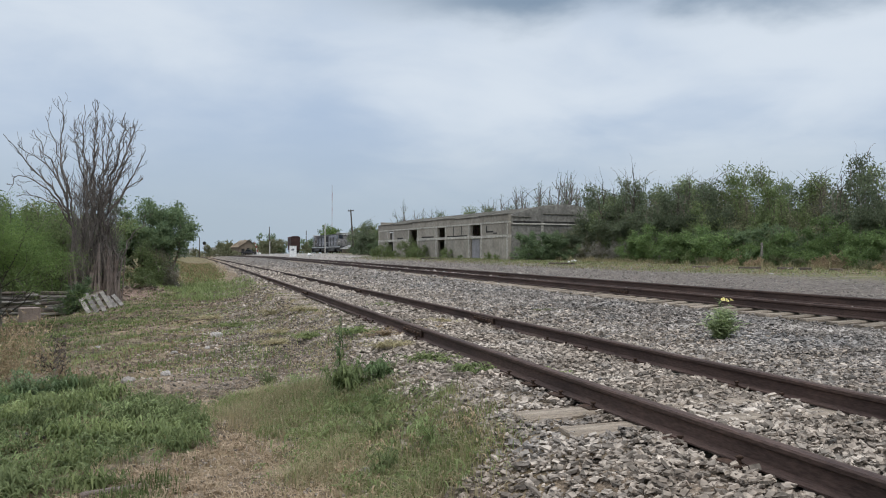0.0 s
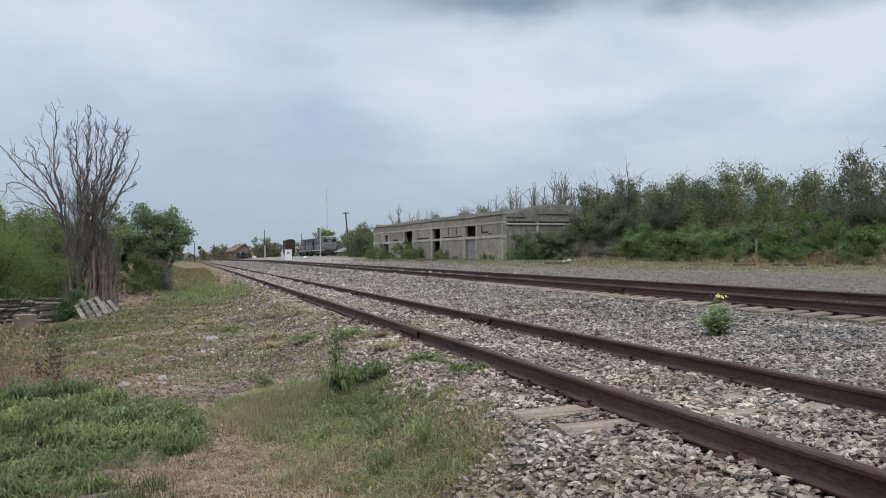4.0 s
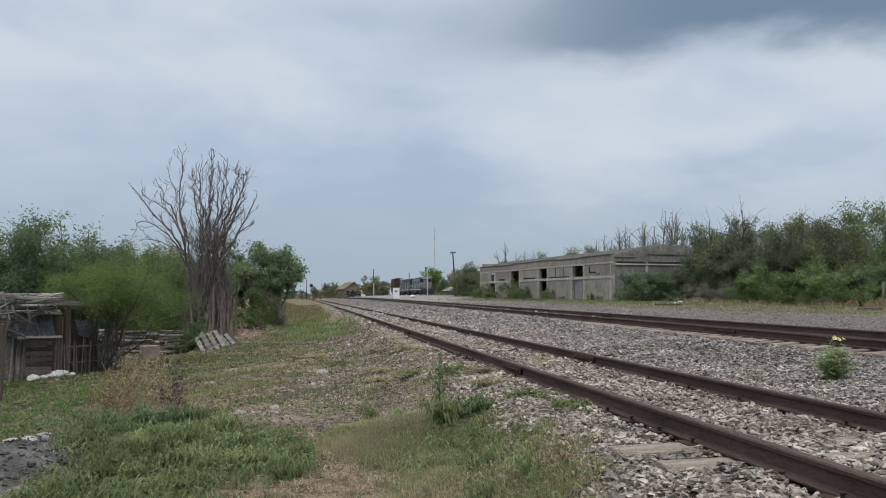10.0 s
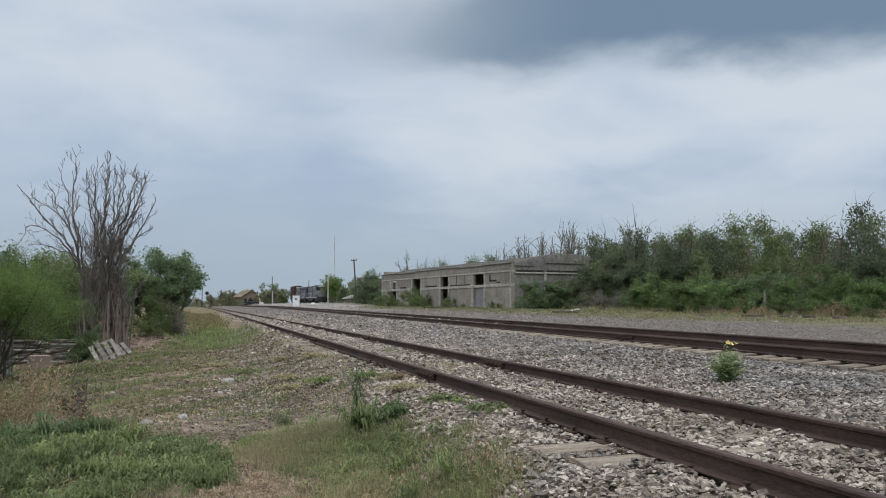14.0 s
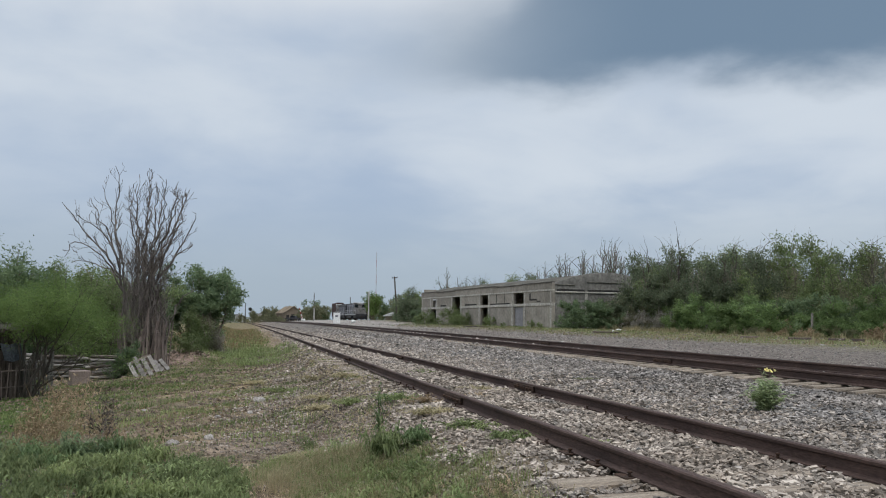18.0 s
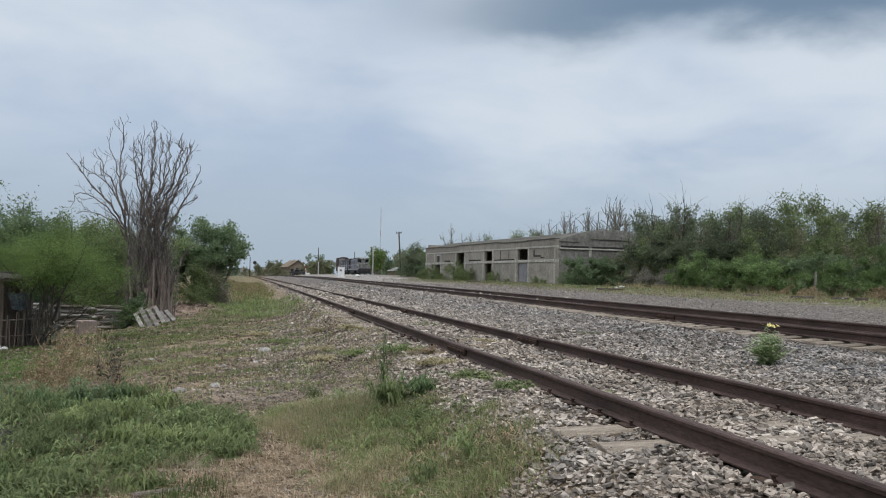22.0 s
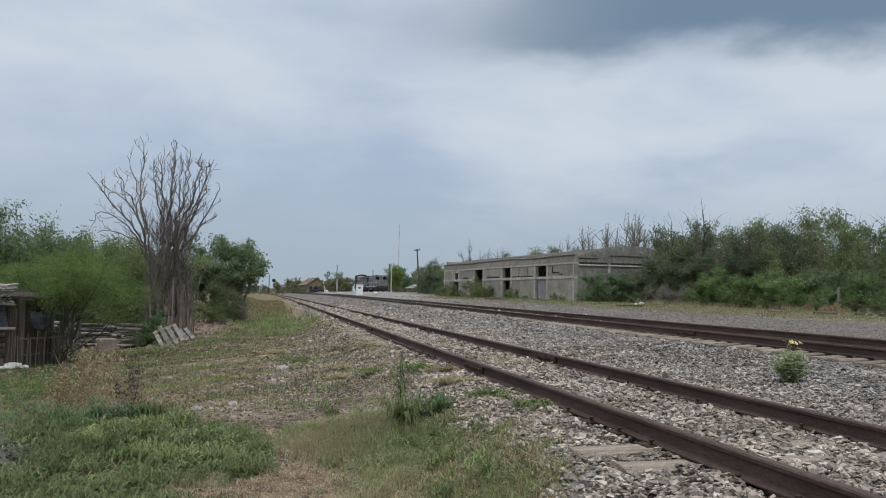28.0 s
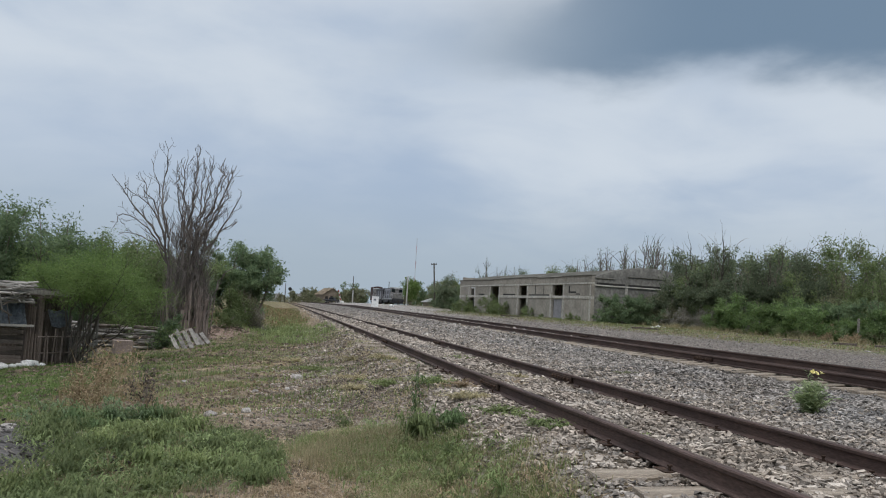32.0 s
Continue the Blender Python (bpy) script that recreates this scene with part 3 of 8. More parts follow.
# ---- plants ----
def tubes(segs, sides=5):
    """Tapered tubes of rows (p0, p1, r0, r1) as arrays of verts and faces."""
    p0 = np.array([s[0] for s in segs], float)
    p1 = np.array([s[1] for s in segs], float)
    r0 = np.array([s[2] for s in segs], float)
    r1 = np.array([s[3] for s in segs], float)
    d = p1 - p0
    d /= np.maximum(np.linalg.norm(d, axis=1, keepdims=True), 1e-6)
    ref = np.where(np.abs(d[:, 2:3]) > 0.9, np.array([[1.0, 0, 0]]), np.array([[0, 0, 1.0]]))
    u = np.cross(d, ref)
    u /= np.maximum(np.linalg.norm(u, axis=1, keepdims=True), 1e-6)
    w = np.cross(d, u)
    a = np.arange(sides) * 2 * np.pi / sides
    ring = np.cos(a)[None, :, None] * u[:, None] + np.sin(a)[None, :, None] * w[:, None]
    v = np.concatenate([p0[:, None] + ring * r0[:, None, None], p1[:, None] + ring * r1[:, None, None]], 1)
    n = len(segs)
    base = (np.arange(n) * 2 * sides)[:, None]
    j = np.arange(sides)
    jn = (j + 1) % sides
    f = np.stack([base + j, base + jn, base + jn + sides, base + j + sides], -1).reshape(-1, 4)
    return v.reshape(-1, 3), f


def grow(rng, start, way, length, radius, levels, split=(2, 3), angle=35, shrink=0.72, wander=0.18, lift=0.12, segs=None, tips=None, taper=0.6):
    """Branches, level by level. Fills segs with tube rows and tips with (point, way, level)."""
    p, d = np.array(start, float), np.array(way, float)
    d /= np.linalg.norm(d)
    n = 4 if levels > 1 else 3
    r = radius
    for i in range(n):
        d = d + rng.normal(0, wander, 3)
        d[2] += lift
        d /= np.linalg.norm(d)
        q = p + d * length / n
        r2 = r * (1 - (1 - taper) / n)
        segs.append((p, q, r, r2))
        p, r = q, r2
        tips.append((p.copy(), d.copy(), levels))
        if levels > 0 and i >= 1 and rng.random() < 0.55:
            e = turn_off(rng, d, angle * rng.uniform(0.7, 1.3))
            grow(rng, p, e, length * shrink * rng.uniform(0.6, 1.0), r * 0.6, levels - 1, split, angle, shrink, wander, lift, segs, tips, taper)
    if levels > 0:
        for _ in range(rng.integers(split[0], split[1] + 1)):
            e = turn_off(rng, d, angle * rng.uniform(0.5, 1.2))
            grow(rng, p, e, length * shrink * rng.uniform(0.7, 1.1), r * 0.75, levels - 1, split, angle, shrink, wander, lift, segs, tips, taper)


def turn_off(rng, d, degrees):
    u = np.cross(d, rng.normal(0, 1, 3))
    u /= np.linalg.norm(u)
    t = radians(degrees)
    return d * math.cos(t) + u * math.sin(t)


def brush(seed, name, label, height, spread, stems, material, count, size, shoots=0, thick=1.0, cat="tree", low_leaves=0.05, clump=0.045, bark=None, sides=4):
    """Scrubby growth: leaning stems, ragged clumps of leaves, and shoots above the crown."""
    rng = np.random.default_rng(seed)
    rows, tips = [], []
    for k in range(stems):
        segs, mine = [], []
        a = 2 * math.pi * (k + rng.random() * 0.6) / stems
        l = radians(rng.uniform(5, 38))
        b = (spread * 0.25 * math.cos(a) * rng.random(), spread * 0.25 * math.sin(a) * rng.random(), -0.2)
        grow(rng, b, (math.sin(l) * math.cos(a), math.sin(l) * math.sin(a), math.cos(l)), height * rng.uniform(0.3, 0.5), 0.05 * thick * height / 5 * rng.uniform(0.7, 1.2), 2, (2, 3), 38, 0.72, 0.17, 0.03, segs, mine, 0.6)
        rows.append(segs)
        tips += [(p, lv, k) for p, d, lv in mine]
    top, wide = max(p[2] for p, l, k in tips), np.percentile([math.hypot(p[0], p[1]) for p, l, k in tips], 97)
    sc = np.array([spread / wide, spread / wide, height * 0.93 / top])
    rows = [[(a * sc, b * sc, r0, r1) for a, b, r0, r1 in segs] for segs in rows]
    ends = [(p * sc, k) for p, l, k in tips if l <= 1]
    for j in range(shoots):
        p, k = ends[rng.integers(0, len(ends))]
        d = np.array([rng.normal(0, 0.35), rng.normal(0, 0.35), 1.0])
        for i in range(5):
            q = p + d / np.linalg.norm(d) * height * 0.055 * rng.uniform(0.7, 1.3)
            rows[k].append((p, q, (0.018 - 0.003 * i) * thick, (0.015 - 0.003 * i) * thick))
            p, d = q, d + rng.normal(0, 0.25, 3)
    ob = empty(name)
    tagged(ob, label, cat)
    for segs in rows:
        v, f = tubes(segs, sides)
        link("stem", raw("stem", v, f), bark or (M_DEADWOOD if not count else M_BARK), ob)
    if count:
        pts = np.array([p for p, k in ends])
        pts = pts[pts[:, 2] > low_leaves * height]
        n_low = 120 if low_leaves < 0.1 else 1
        low = np.stack([rng.uniform(-0.8, 0.8, n_low) * spread, rng.uniform(-0.8, 0.8, n_low) * spread, rng.uniform(max(0.05, low_leaves), low_leaves + 0.35, n_low) * height], 1)
        cl = np.concatenate([pts, low])
        w = rng.random(len(cl)) ** 1.5 + 0.05
        c = cl[rng.choice(len(cl), count, p=w / w.sum())] + rng.normal(0, clump * height, (count, 3)) * np.array([1, 1, 0.7])
        c[:, 2] = np.maximum(c[:, 2], 0.03)
        u = rng.normal(0, 1, (count, 3))
        u /= np.linalg.norm(u, axis=1, keepdims=True)
        t = np.cross(u, rng.normal(0, 1, (count, 3)))
        t /= np.linalg.norm(t, axis=1, keepdims=True)
        s = size * rng.uniform(0.5, 1.4, (count, 1))
        v = np.stack([c - u * s, c - t * s * 0.62, c + u * s], 1).reshape(-1, 3)
        link("crown", raw("crown", v, np.arange(count * 3).reshape(-1, 3)), material, ob)
    return ob


def put(ob, x, y, turn=0.0, s=1.0, sz=None, sink=0.0):
    ob.matrix_world = Matrix.Translation((x, y, float(gz(x, y)) - sink)) @ Matrix.Rotation(turn, 4, "Z") @ Matrix.Diagonal((s, s, sz or s, 1))
    return ob


def again(ob, x, y, turn=0.0, s=1.0, sz=None, sink=0.0):
    ob2 = copy_thing(ob, Matrix.Identity(4))
    return put(ob2, x, y, turn, s, sz, sink)


# ---- railway tracks ----
RAIL_PROFILE = [(-0.068, 0.0), (0.068, 0.0), (0.068, 0.012), (0.012, 0.03), (0.009, 0.115), (0.034, 0.13), (0.036, 0.155), (0.028, 0.167), (0.0, 0.17), (-0.028, 0.167), (-0.036, 0.155), (-0.034, 0.13), (-0.009, 0.115), (-0.012, 0.03), (-0.068, 0.012)]
GAUGE = 1.505
TIE_STEP = 0.53


def tie_end_shows(y):
    """Stretches along the near track where the tie ends lie bare."""
    return ((y > 4.25) & (y < 5.3)) | ((y > 11.5) & (np.sin(y * 0.9 + 0.6) + np.sin(y * 0.37) > -0.7))


def tie_mesh(name, seed, length=2.66):
    """A hewn tie with worn edges and split, sagging ends."""
    r = random.Random(seed)
    bm = bmesh.new()
    n = 5
    rings = []
    for i in range(n + 1):
        x = -length / 2 + length * i / n + (r.uniform(-0.05, 0.05) if i in (0, n) else 0)
        w, h = 0.115 + r.uniform(-0.012, 0.012), r.uniform(-0.012, 0.004) - (0.012 if i in (0, n) else 0)
        rings.append([bm.verts.new((x + r.uniform(-0.01, 0.01), sy * w + r.uniform(-0.008, 0.008), z)) for sy, z in ((-1, -0.17), (-1, h - 0.02), (-0.82, h), (0.82, h), (1, h - 0.02), (1, -0.17))])
    for a, b in zip(rings, rings[1:]):
        for j in range(6):
            bm.faces.new((a[j], a[(j + 1) % 6], b[(j + 1) % 6], b[j]))
    bm.faces.new(rings[0]), bm.faces.new(reversed(rings[-1]))
    bmesh.ops.recalc_face_normals(bm, faces=bm.faces)
    me = bpy.data.meshes.new(name)
    bm.to_mesh(me)
    bm.free()
    me.materials.append(M_TIE)
    return me


def fitting_meshes():
    bm = bmesh.new()
    box(bm, -0.13, 0.13, -0.09, 0.09, 0.0, 0.014, None, 0.004)
    plate = bpy.data.meshes.new("tie_plate")
    bm.to_mesh(plate), bm.free()
    plate.materials.append(M_IRON)
    bm = bmesh.new()
    box(bm, -0.008, 0.008, -0.008, 0.008, -0.05, 0.022)
    box(bm, -0.018, 0.014, -0.015, 0.015, 0.02, 0.034, None, 0.004)
    spike = bpy.data.meshes.new("spike")
    bm.to_mesh(spike), bm.free()
    spike.materials.append(M_IRON)
    bm = bmesh.new()
    box(bm, -0.014, 0.014, -0.45, 0.45, 0.03, 0.115, None, 0.008)
    for k in (-0.36, -0.2, -0.06, 0.06, 0.2, 0.36):
        rod(bm, (-0.045, k, 0.072), (0.03, k, 0.072), 0.017, 0.017, 6)
    bar = bpy.data.meshes.new("joint_bar")
    bm.to_mesh(bar), bm.free()
    bar.materials.append(M_IRON)
    return plate, spike, bar


TIES = [tie_mesh("tie", s) for s in (1, 2, 3, 4)]
PLATE, SPIKE, JOINT = fitting_meshes()


def track(cx, base, slope, lift, label, far_ties, near_fit, joints, tall=1.0):
    """cx: centre line; base: height of the rails' foot at y = 0; slope: rise along the line; lift: how much higher the far rail lies."""
    tr = empty("railway_track")
    tagged(tr, label, "railway track", "railway tracks", kind="structure")
    ys = np.concatenate([np.linspace(-25, 30, 12), np.linspace(35, 130, 20), np.linspace(140, 420, 29)])
    prof = np.array(RAIL_PROFILE) * np.array([1, tall])
    k = len(prof)

    def foot(y):
        return base + slope * np.clip(y, -30, 130)

    for side, up in ((-1, 0.0), (1, lift)):
        v = np.zeros((len(ys), k, 3))
        v[:, :, 0] = (cx + side * GAUGE / 2 + bend(ys))[:, None] + prof[None, :, 0]
        v[:, :, 1] = ys[:, None]
        v[:, :, 2] = (foot(ys) + up)[:, None] + prof[None, :, 1]
        f = []
        for i in range(len(ys) - 1):
            for j in range(k):
                a, b2 = i * k + j, i * k + (j + 1) % k
                f.append((a, b2, b2 + k, a + k))
        link("rail", raw("rail", v.reshape(-1, 3), f), M_RAIL, tr, "rust-brown steel rail")
    r = random.Random(int(cx * 10))
    y = -4.0
    while y < far_ties:
        tie = link("tie", TIES[r.randrange(4)], None, tr)
        tie.matrix_world = pose(cx + bend(y) + r.uniform(-0.04, 0.04) * (3 if tall < 1 else 1), y + r.uniform(-0.04, 0.04), foot(y) + (0.022 if tall == 1.0 else (-0.005 if y < 6 else r.uniform(-0.075, -0.02)) if tie_end_shows(y) else -0.085), 0, -math.degrees(math.atan2(lift, GAUGE)), r.uniform(-2.5, 2.5))
        if y < near_fit:
            for side, up in ((-1, 0.0), (1, lift)):
                if r.random() < 0.5:
                    continue
                x = cx + side * GAUGE / 2 + bend(y)
                p = link("tie_plate", PLATE, None, tr)
                p.matrix_world = pose(x, y, foot(y) + up - 0.012)
                for sx in (-1, 1):
                    s = link("spike", SPIKE, None, tr)
                    s.matrix_world = pose(x + sx * 0.082, y + sx * 0.05, foot(y) + up + r.uniform(0, 0.012), 0, 0, 0 if sx > 0 else 180)
        y += TIE_STEP
    for y, side in joints:
        up = lift if side > 0 else 0.0
        for s in (-1, 1):
            j = link("joint_bar", JOINT, None, tr)
            j.matrix_world = pose(cx + side * GAUGE / 2 + bend(y) + s * 0.028, y, float(foot(y)) + up, 0, 0, 0 if s < 0 else 180)
    return tr


TRACK_1 = track(3.428, 0.130, 0.0, 0.0, "rust-brown near railway track on pale tan ballast", 60, 14, ((11.7, 1), (10.1, -1), (22.0, 1), (21.2, -1), (33.0, 1), (32.4, -1)), 0.835)
TRACK_2 = track(10.55, 0.157, 0.0039, 0.049, "rust-brown far railway track on grey ballast with exposed tie ends", 90, 0, ((18.0, -1), (30.0, 1)))


# ---- ballast ----
def chips(rng, x, y, z, size):
    """Plain pointed stones for the middle distance: four corners and an off-centre top."""
    n = len(x)
    a = rng.uniform(0, 6.28, n)[:, None] + np.array([0, 1.4, 3.1, 4.6]) + rng.uniform(-0.3, 0.3, (n, 4))
    r = size[:, None] * rng.uniform(0.36, 0.68, (n, 4))
    h = size * rng.uniform(0.22, 0.5, n)
    v = np.zeros((n, 5, 3))
    v[:, :4, 0], v[:, :4, 1] = r * np.cos(a), r * np.sin(a)
    v[:, :4, 2] = rng.uniform(-0.15, 0.15, (n, 4)) * size[:, None]
    v[:, 4, 0], v[:, 4, 1], v[:, 4, 2] = rng.normal(0, 0.2, n) * size, rng.normal(0, 0.2, n) * size, h
    v += np.stack([x, y, z], 1)[:, None]
    f = (np.arange(n) * 5)[:, None, None] + np.array([[0, 1, 4], [1, 2, 4], [2, 3, 4], [3, 0, 4]])[None]
    return v.reshape(-1, 3), f.reshape(-1, 3)


def stones(rng, x, y, z, size):
    """Angular stones: jittered cubes of eight corners, laid flat-ish and turned at random."""
    n = len(x)
    c = np.array([[sx, sy, sz] for sx in (-1, 1) for sy in (-1, 1) for sz in (-1, 1)], float)
    v = c[None] * (1 + rng.uniform(-0.55, 0.2, (n, 8, 3)))
    v = v * (size[:, None] * np.stack([rng.uniform(0.85, 1.45, n), rng.uniform(0.55, 1.0, n), rng.uniform(0.28, 0.52, n)], 1))[:, None, :] * 0.5
    yaw, tx, ty = rng.uniform(0, 6.28, n), rng.normal(0, 0.3, n), rng.normal(0, 0.3, n)
    cx, sx, cy, sy, cz, sz = np.cos(tx), np.sin(tx), np.cos(ty), np.sin(ty), np.cos(yaw), np.sin(yaw)
    a = v.copy()
    a[..., 1], a[..., 2] = v[..., 1] * cx[:, None] - v[..., 2] * sx[:, None], v[..., 1] * sx[:, None] + v[..., 2] * cx[:, None]
    b = a.copy()
    b[..., 0], b[..., 2] = a[..., 0] * cy[:, None] + a[..., 2] * sy[:, None], -a[..., 0] * sy[:, None] + a[..., 2] * cy[:, None]
    d = b.copy()
    d[..., 0], d[..., 1] = b[..., 0] * cz[:, None] - b[..., 1] * sz[:, None], b[..., 0] * sz[:, None] + b[..., 1] * cz[:, None]
    d = d + np.stack([x, y, z], 1)[:, None]
    f = np.array([[0, 1, 3, 2], [4, 6, 7, 5], [0, 4, 5, 1], [2, 3, 7, 6], [1, 5, 7, 3]])
    faces = (np.arange(n) * 8)[:, None, None] + f[None]
    return d.reshape(-1, 3), faces.reshape(-1, 4)


def scatter(rng, r0, r1, a0, a1, count, grow_rate, least):
    """Points round the standing place, thinner and larger with the distance."""
    rr = least / grow_rate
    near = 0.5 * (rr * rr - r0 * r0) / (least * least)
    far = math.log(r1 / rr) / grow_rate ** 2
    k = rng.random(count) * (near + far)
    r = np.where(k < near, np.sqrt(r0 * r0 + 2 * k * least * least), rr * np.exp((k - near).clip(0) * grow_rate ** 2))
    a = np.radians(rng.uniform(a0, a1, count))
    return r * np.sin(a), r * np.cos(a) - 0.3, np.maximum(least, r * grow_rate)


def build_ballast():
    rng = np.random.default_rng(11)
    x, y, s = scatter(rng, 2.6, 105, 0, 48, 175000, 0.0028, 0.0335)
    # a second, smaller layer that fills the gaps close by
    x2, y2, s2 = scatter(rng, 2.6, 13, 4, 48, 46000, 0.0034, 0.026)
    x, y, s = np.concatenate([x, x2]), np.concatenate([y, y2]), np.concatenate([s, s2])
    u = x - bend(y)
    edge = 1.15 + 0.75 * smoothstep(8.5, 12.5, y) + 0.45 * wob(x, y, 0.9) + 0.25 * wob(x, y, 2.9, 1.0)
    on = (u > edge) & (u < 34 + 3 * wob(x, y, 0.5))
    # thin out into the dirt on the left, and on the packed yard on the right
    keep = rng.random(len(x)) < np.clip((u - edge) / 0.7, 0.03, 1.0)
    # fewer with the distance, and worn away to dirt by the near rail's ties
    keep &= rng.random(len(x)) > 0.75 * smoothstep(45, 100, y)
    keep &= ~((u < 2.62) & (rng.random(len(x)) < 0.3 * smoothstep(9.5, 12.5, y)))
    keep &= ~((u > 13.0) & (rng.random(len(x)) < np.clip(0.55 + (u - 13) * 0.03, 0, 0.93)))
    s = np.where(u > 13.5, s * 0.55, s)
    # rails stay clear
    for c, side in ((3.428, -1), (3.428, 1), (10.55, -1), (10.55, 1)):
        keep &= np.abs(u - (c + side * GAUGE / 2)) > 0.055 + 0.3 * s
    # bare tie ends
    ph = np.abs(((y + 4.0) / TIE_STEP + 0.5) % 1.0 - 0.5) * TIE_STEP
    bare = (ph < np.where(y < 6, 0.15, 0.125)) & (((u > 2.1) & (u < 2.66) & tie_end_shows(y)) | ((u > 9.05) & (u < 9.8)))
    keep &= ~(bare & (rng.random(len(x)) < np.where(u < 5, np.where(y < 6, 0.97, 0.4), 0.93)))
    # dirt laid bare beside the rail between two ties
    keep &= ~((u > 2.15) & (u < 2.74) & (y > 4.75) & (y < 6.2) & (rng.random(len(x)) < 0.6))
    m = on & keep
    x, y, s, u = x[m], y[m], np.minimum(s[m], 0.125) * rng.uniform(0.6, 1.5, m.sum()) ** 1.3, u[m]
    z = gz(x, y) + s * rng.uniform(-0.15, 0.55, len(x))
    z -= 0.015 * ((u > 8.4) & (u < 9.8))
    z += 0.022 * ((u > 2.45) & (u < 4.4)) + 0.012 * np.sin(x * 9) * np.cos(y * 7)
    warm = u + rng.normal(0, 1.0, len(u)) < 6.0
    for sel, name, material, label in ((warm, "ballast_stones", M_BALLAST, "pale tan crushed limestone ballast round the near track"), (~warm, "grey_ballast_stones", M_BALLAST_GREY, "grey crushed stone ballast round the far track")):
        for near, at in ((True, sel & (y < 16)), (False, sel & (y >= 16))):
            v, f = (stones if near else chips)(rng, x[at], y[at], z[at], s[at])
            ob = link(name, raw(name, v, f), material)
            tagged(ob, label if near else label + " farther off", "ballast", kind="stuff")
    # pebbles strewn over the worn dirt
    x, y, s = scatter(rng, 4, 40, -22, 12, 110000, 0.0030, 0.028)
    u = x - bend(y)
    patch = np.exp(-(((x - 0.75) / 0.95) ** 2 + ((y - 12.5) / 5.0) ** 2)) + 0.5 * np.exp(-(((x - 0.9) / 0.8) ** 2 + ((y - 20) / 8) ** 2))
    rim = np.exp(-((u - 1.5) / 0.55) ** 2) * smoothstep(9, 13, y)
    m = (u < 2.1) & (rng.random(len(x)) < 0.012 + 0.9 * patch + 0.38 * rim)
    x, y, s = x[m], y[m], s[m] * rng.uniform(0.5, 1.3, m.sum())
    v, f = stones(rng, x, y, gz(x, y) + s * 0.1, s)
    tagged(link("pebbles", raw("pebbles", v, f), M_PEBBLE), "scattered pale pebbles on worn dirt", "pebbles", kind="stuff")

    # the same bed close beside and behind the standing place
    x, y = rng.uniform(1.3, 7.5, 9000), rng.uniform(-7.5, 3.2, 9000)
    s = 0.05 * rng.uniform(0.6, 1.5, len(x))
    m = (np.abs(np.abs(x - bend(y) - 3.428) - GAUGE / 2) > 0.08) & (rng.random(len(x)) < np.clip((x - 1.2) / 0.9, 0, 1))
    v, f = chips(rng, x[m], y[m], gz(x[m], y[m]) + 0.02 * (x[m] > 2.4), s[m])
    tagged(link("ballast_stones", raw("ballast_stones", v, f), M_BALLAST), "pale tan ballast beside the footpath", "ballast", kind="stuff")
    # clods of dry dirt over the open ground
    x, y, s = scatter(rng, 9, 36, -24, 6, 17000, 0.0042, 0.045)
    m = (x - bend(y) < 1.9) & (x > -6) & (wob(x, y, 1.9, 4.0) + 0.5 * wob(x, y, 0.6, 1.0) > -0.1)
    x, y, s = x[m], y[m], s[m] * rng.uniform(0.5, 1.6, m.sum())
    v, f = chips(rng, x, y, gz(x, y), s)
    tagged(link("dirt_clods", raw("dirt_clods", v, f), M_CLOD), "dry brown clods of dirt over the worn ground", "dirt clods", kind="stuff")


build_ballast()


def rock(x, y, size, seed, label, squash=0.6, material=None, name="rock"):
    rng = np.random.default_rng(seed)
    bm = bmesh.new()
    bmesh.ops.create_icosphere(bm, subdivisions=2, radius=0.5)
    for v in bm.verts:
        p = v.co * 2.3
        k = 1 + 0.35 * noise.noise(p + Vector((seed * 3.1, 0, 0))) + 0.12 * noise.noise(p * 3)
        v.co = Vector((v.co.x * k * size, v.co.y * k * size * 0.75, max(v.co.z * k * size * squash, -0.22 * size)))
    ob = part(name, bm, material or M_STONE)
    ob.matrix_world = pose(x, y, float(gz(x, y)) + 0.12 * size * squash, 0, 0, float(rng.uniform(0, 360)))
    return tagged(ob, label, "rock", "loose pale rocks")


for x, y, s, sd in ((-0.90, 10.73, 0.17, 1), (-0.48, 11.2, 0.17, 2), (0.22, 16.2, 0.26, 3), (-1.75, 15.2, 0.13, 4), (0.05, 14.2, 0.12, 5), (1.05, 5.3, 0.12, 6), (-0.45, 13.6, 0.12, 7), (0.4, 6.0, 0.05, 8)):
    rock(x, y, s, sd, "small pale rock lying on dirt beside the track")


# ---- grass and weeds ----
def blades(rng, x, y, h, w, lean=0.35, z=None):
    """Grass blades of two bends, as triangles."""
    n = len(x)
    z = gz(x, y) if z is None else z
    a = rng.uniform(0, 6.28, n)
    out = np.stack([np.cos(a), np.sin(a), 0 * a], 1)
    side = np.stack([-np.sin(a), np.cos(a), 0 * a], 1) * (w / 2)[:, None]
    p = np.stack([x, y, z - 0.01], 1)
    l = np.abs(rng.normal(0, lean, n))[:, None]
    up = np.array([[0, 0, 1.0]])
    m = p + h[:, None] * (0.55 * up + 0.25 * l * out)
    t = p + h[:, None] * ((1 - 0.35 * np.minimum(l, 1)) * up + 0.95 * l * out)
    v = np.stack([p - side, p + side, m - side * 0.8, m + side * 0.8, t], 1).reshape(-1, 3)
    b = (np.arange(n) * 5)[:, None, None]
    f = (b + np.array([[0, 1, 3], [0, 3, 2], [2, 3, 4]])[None]).reshape(-1, 3)
    return v, f


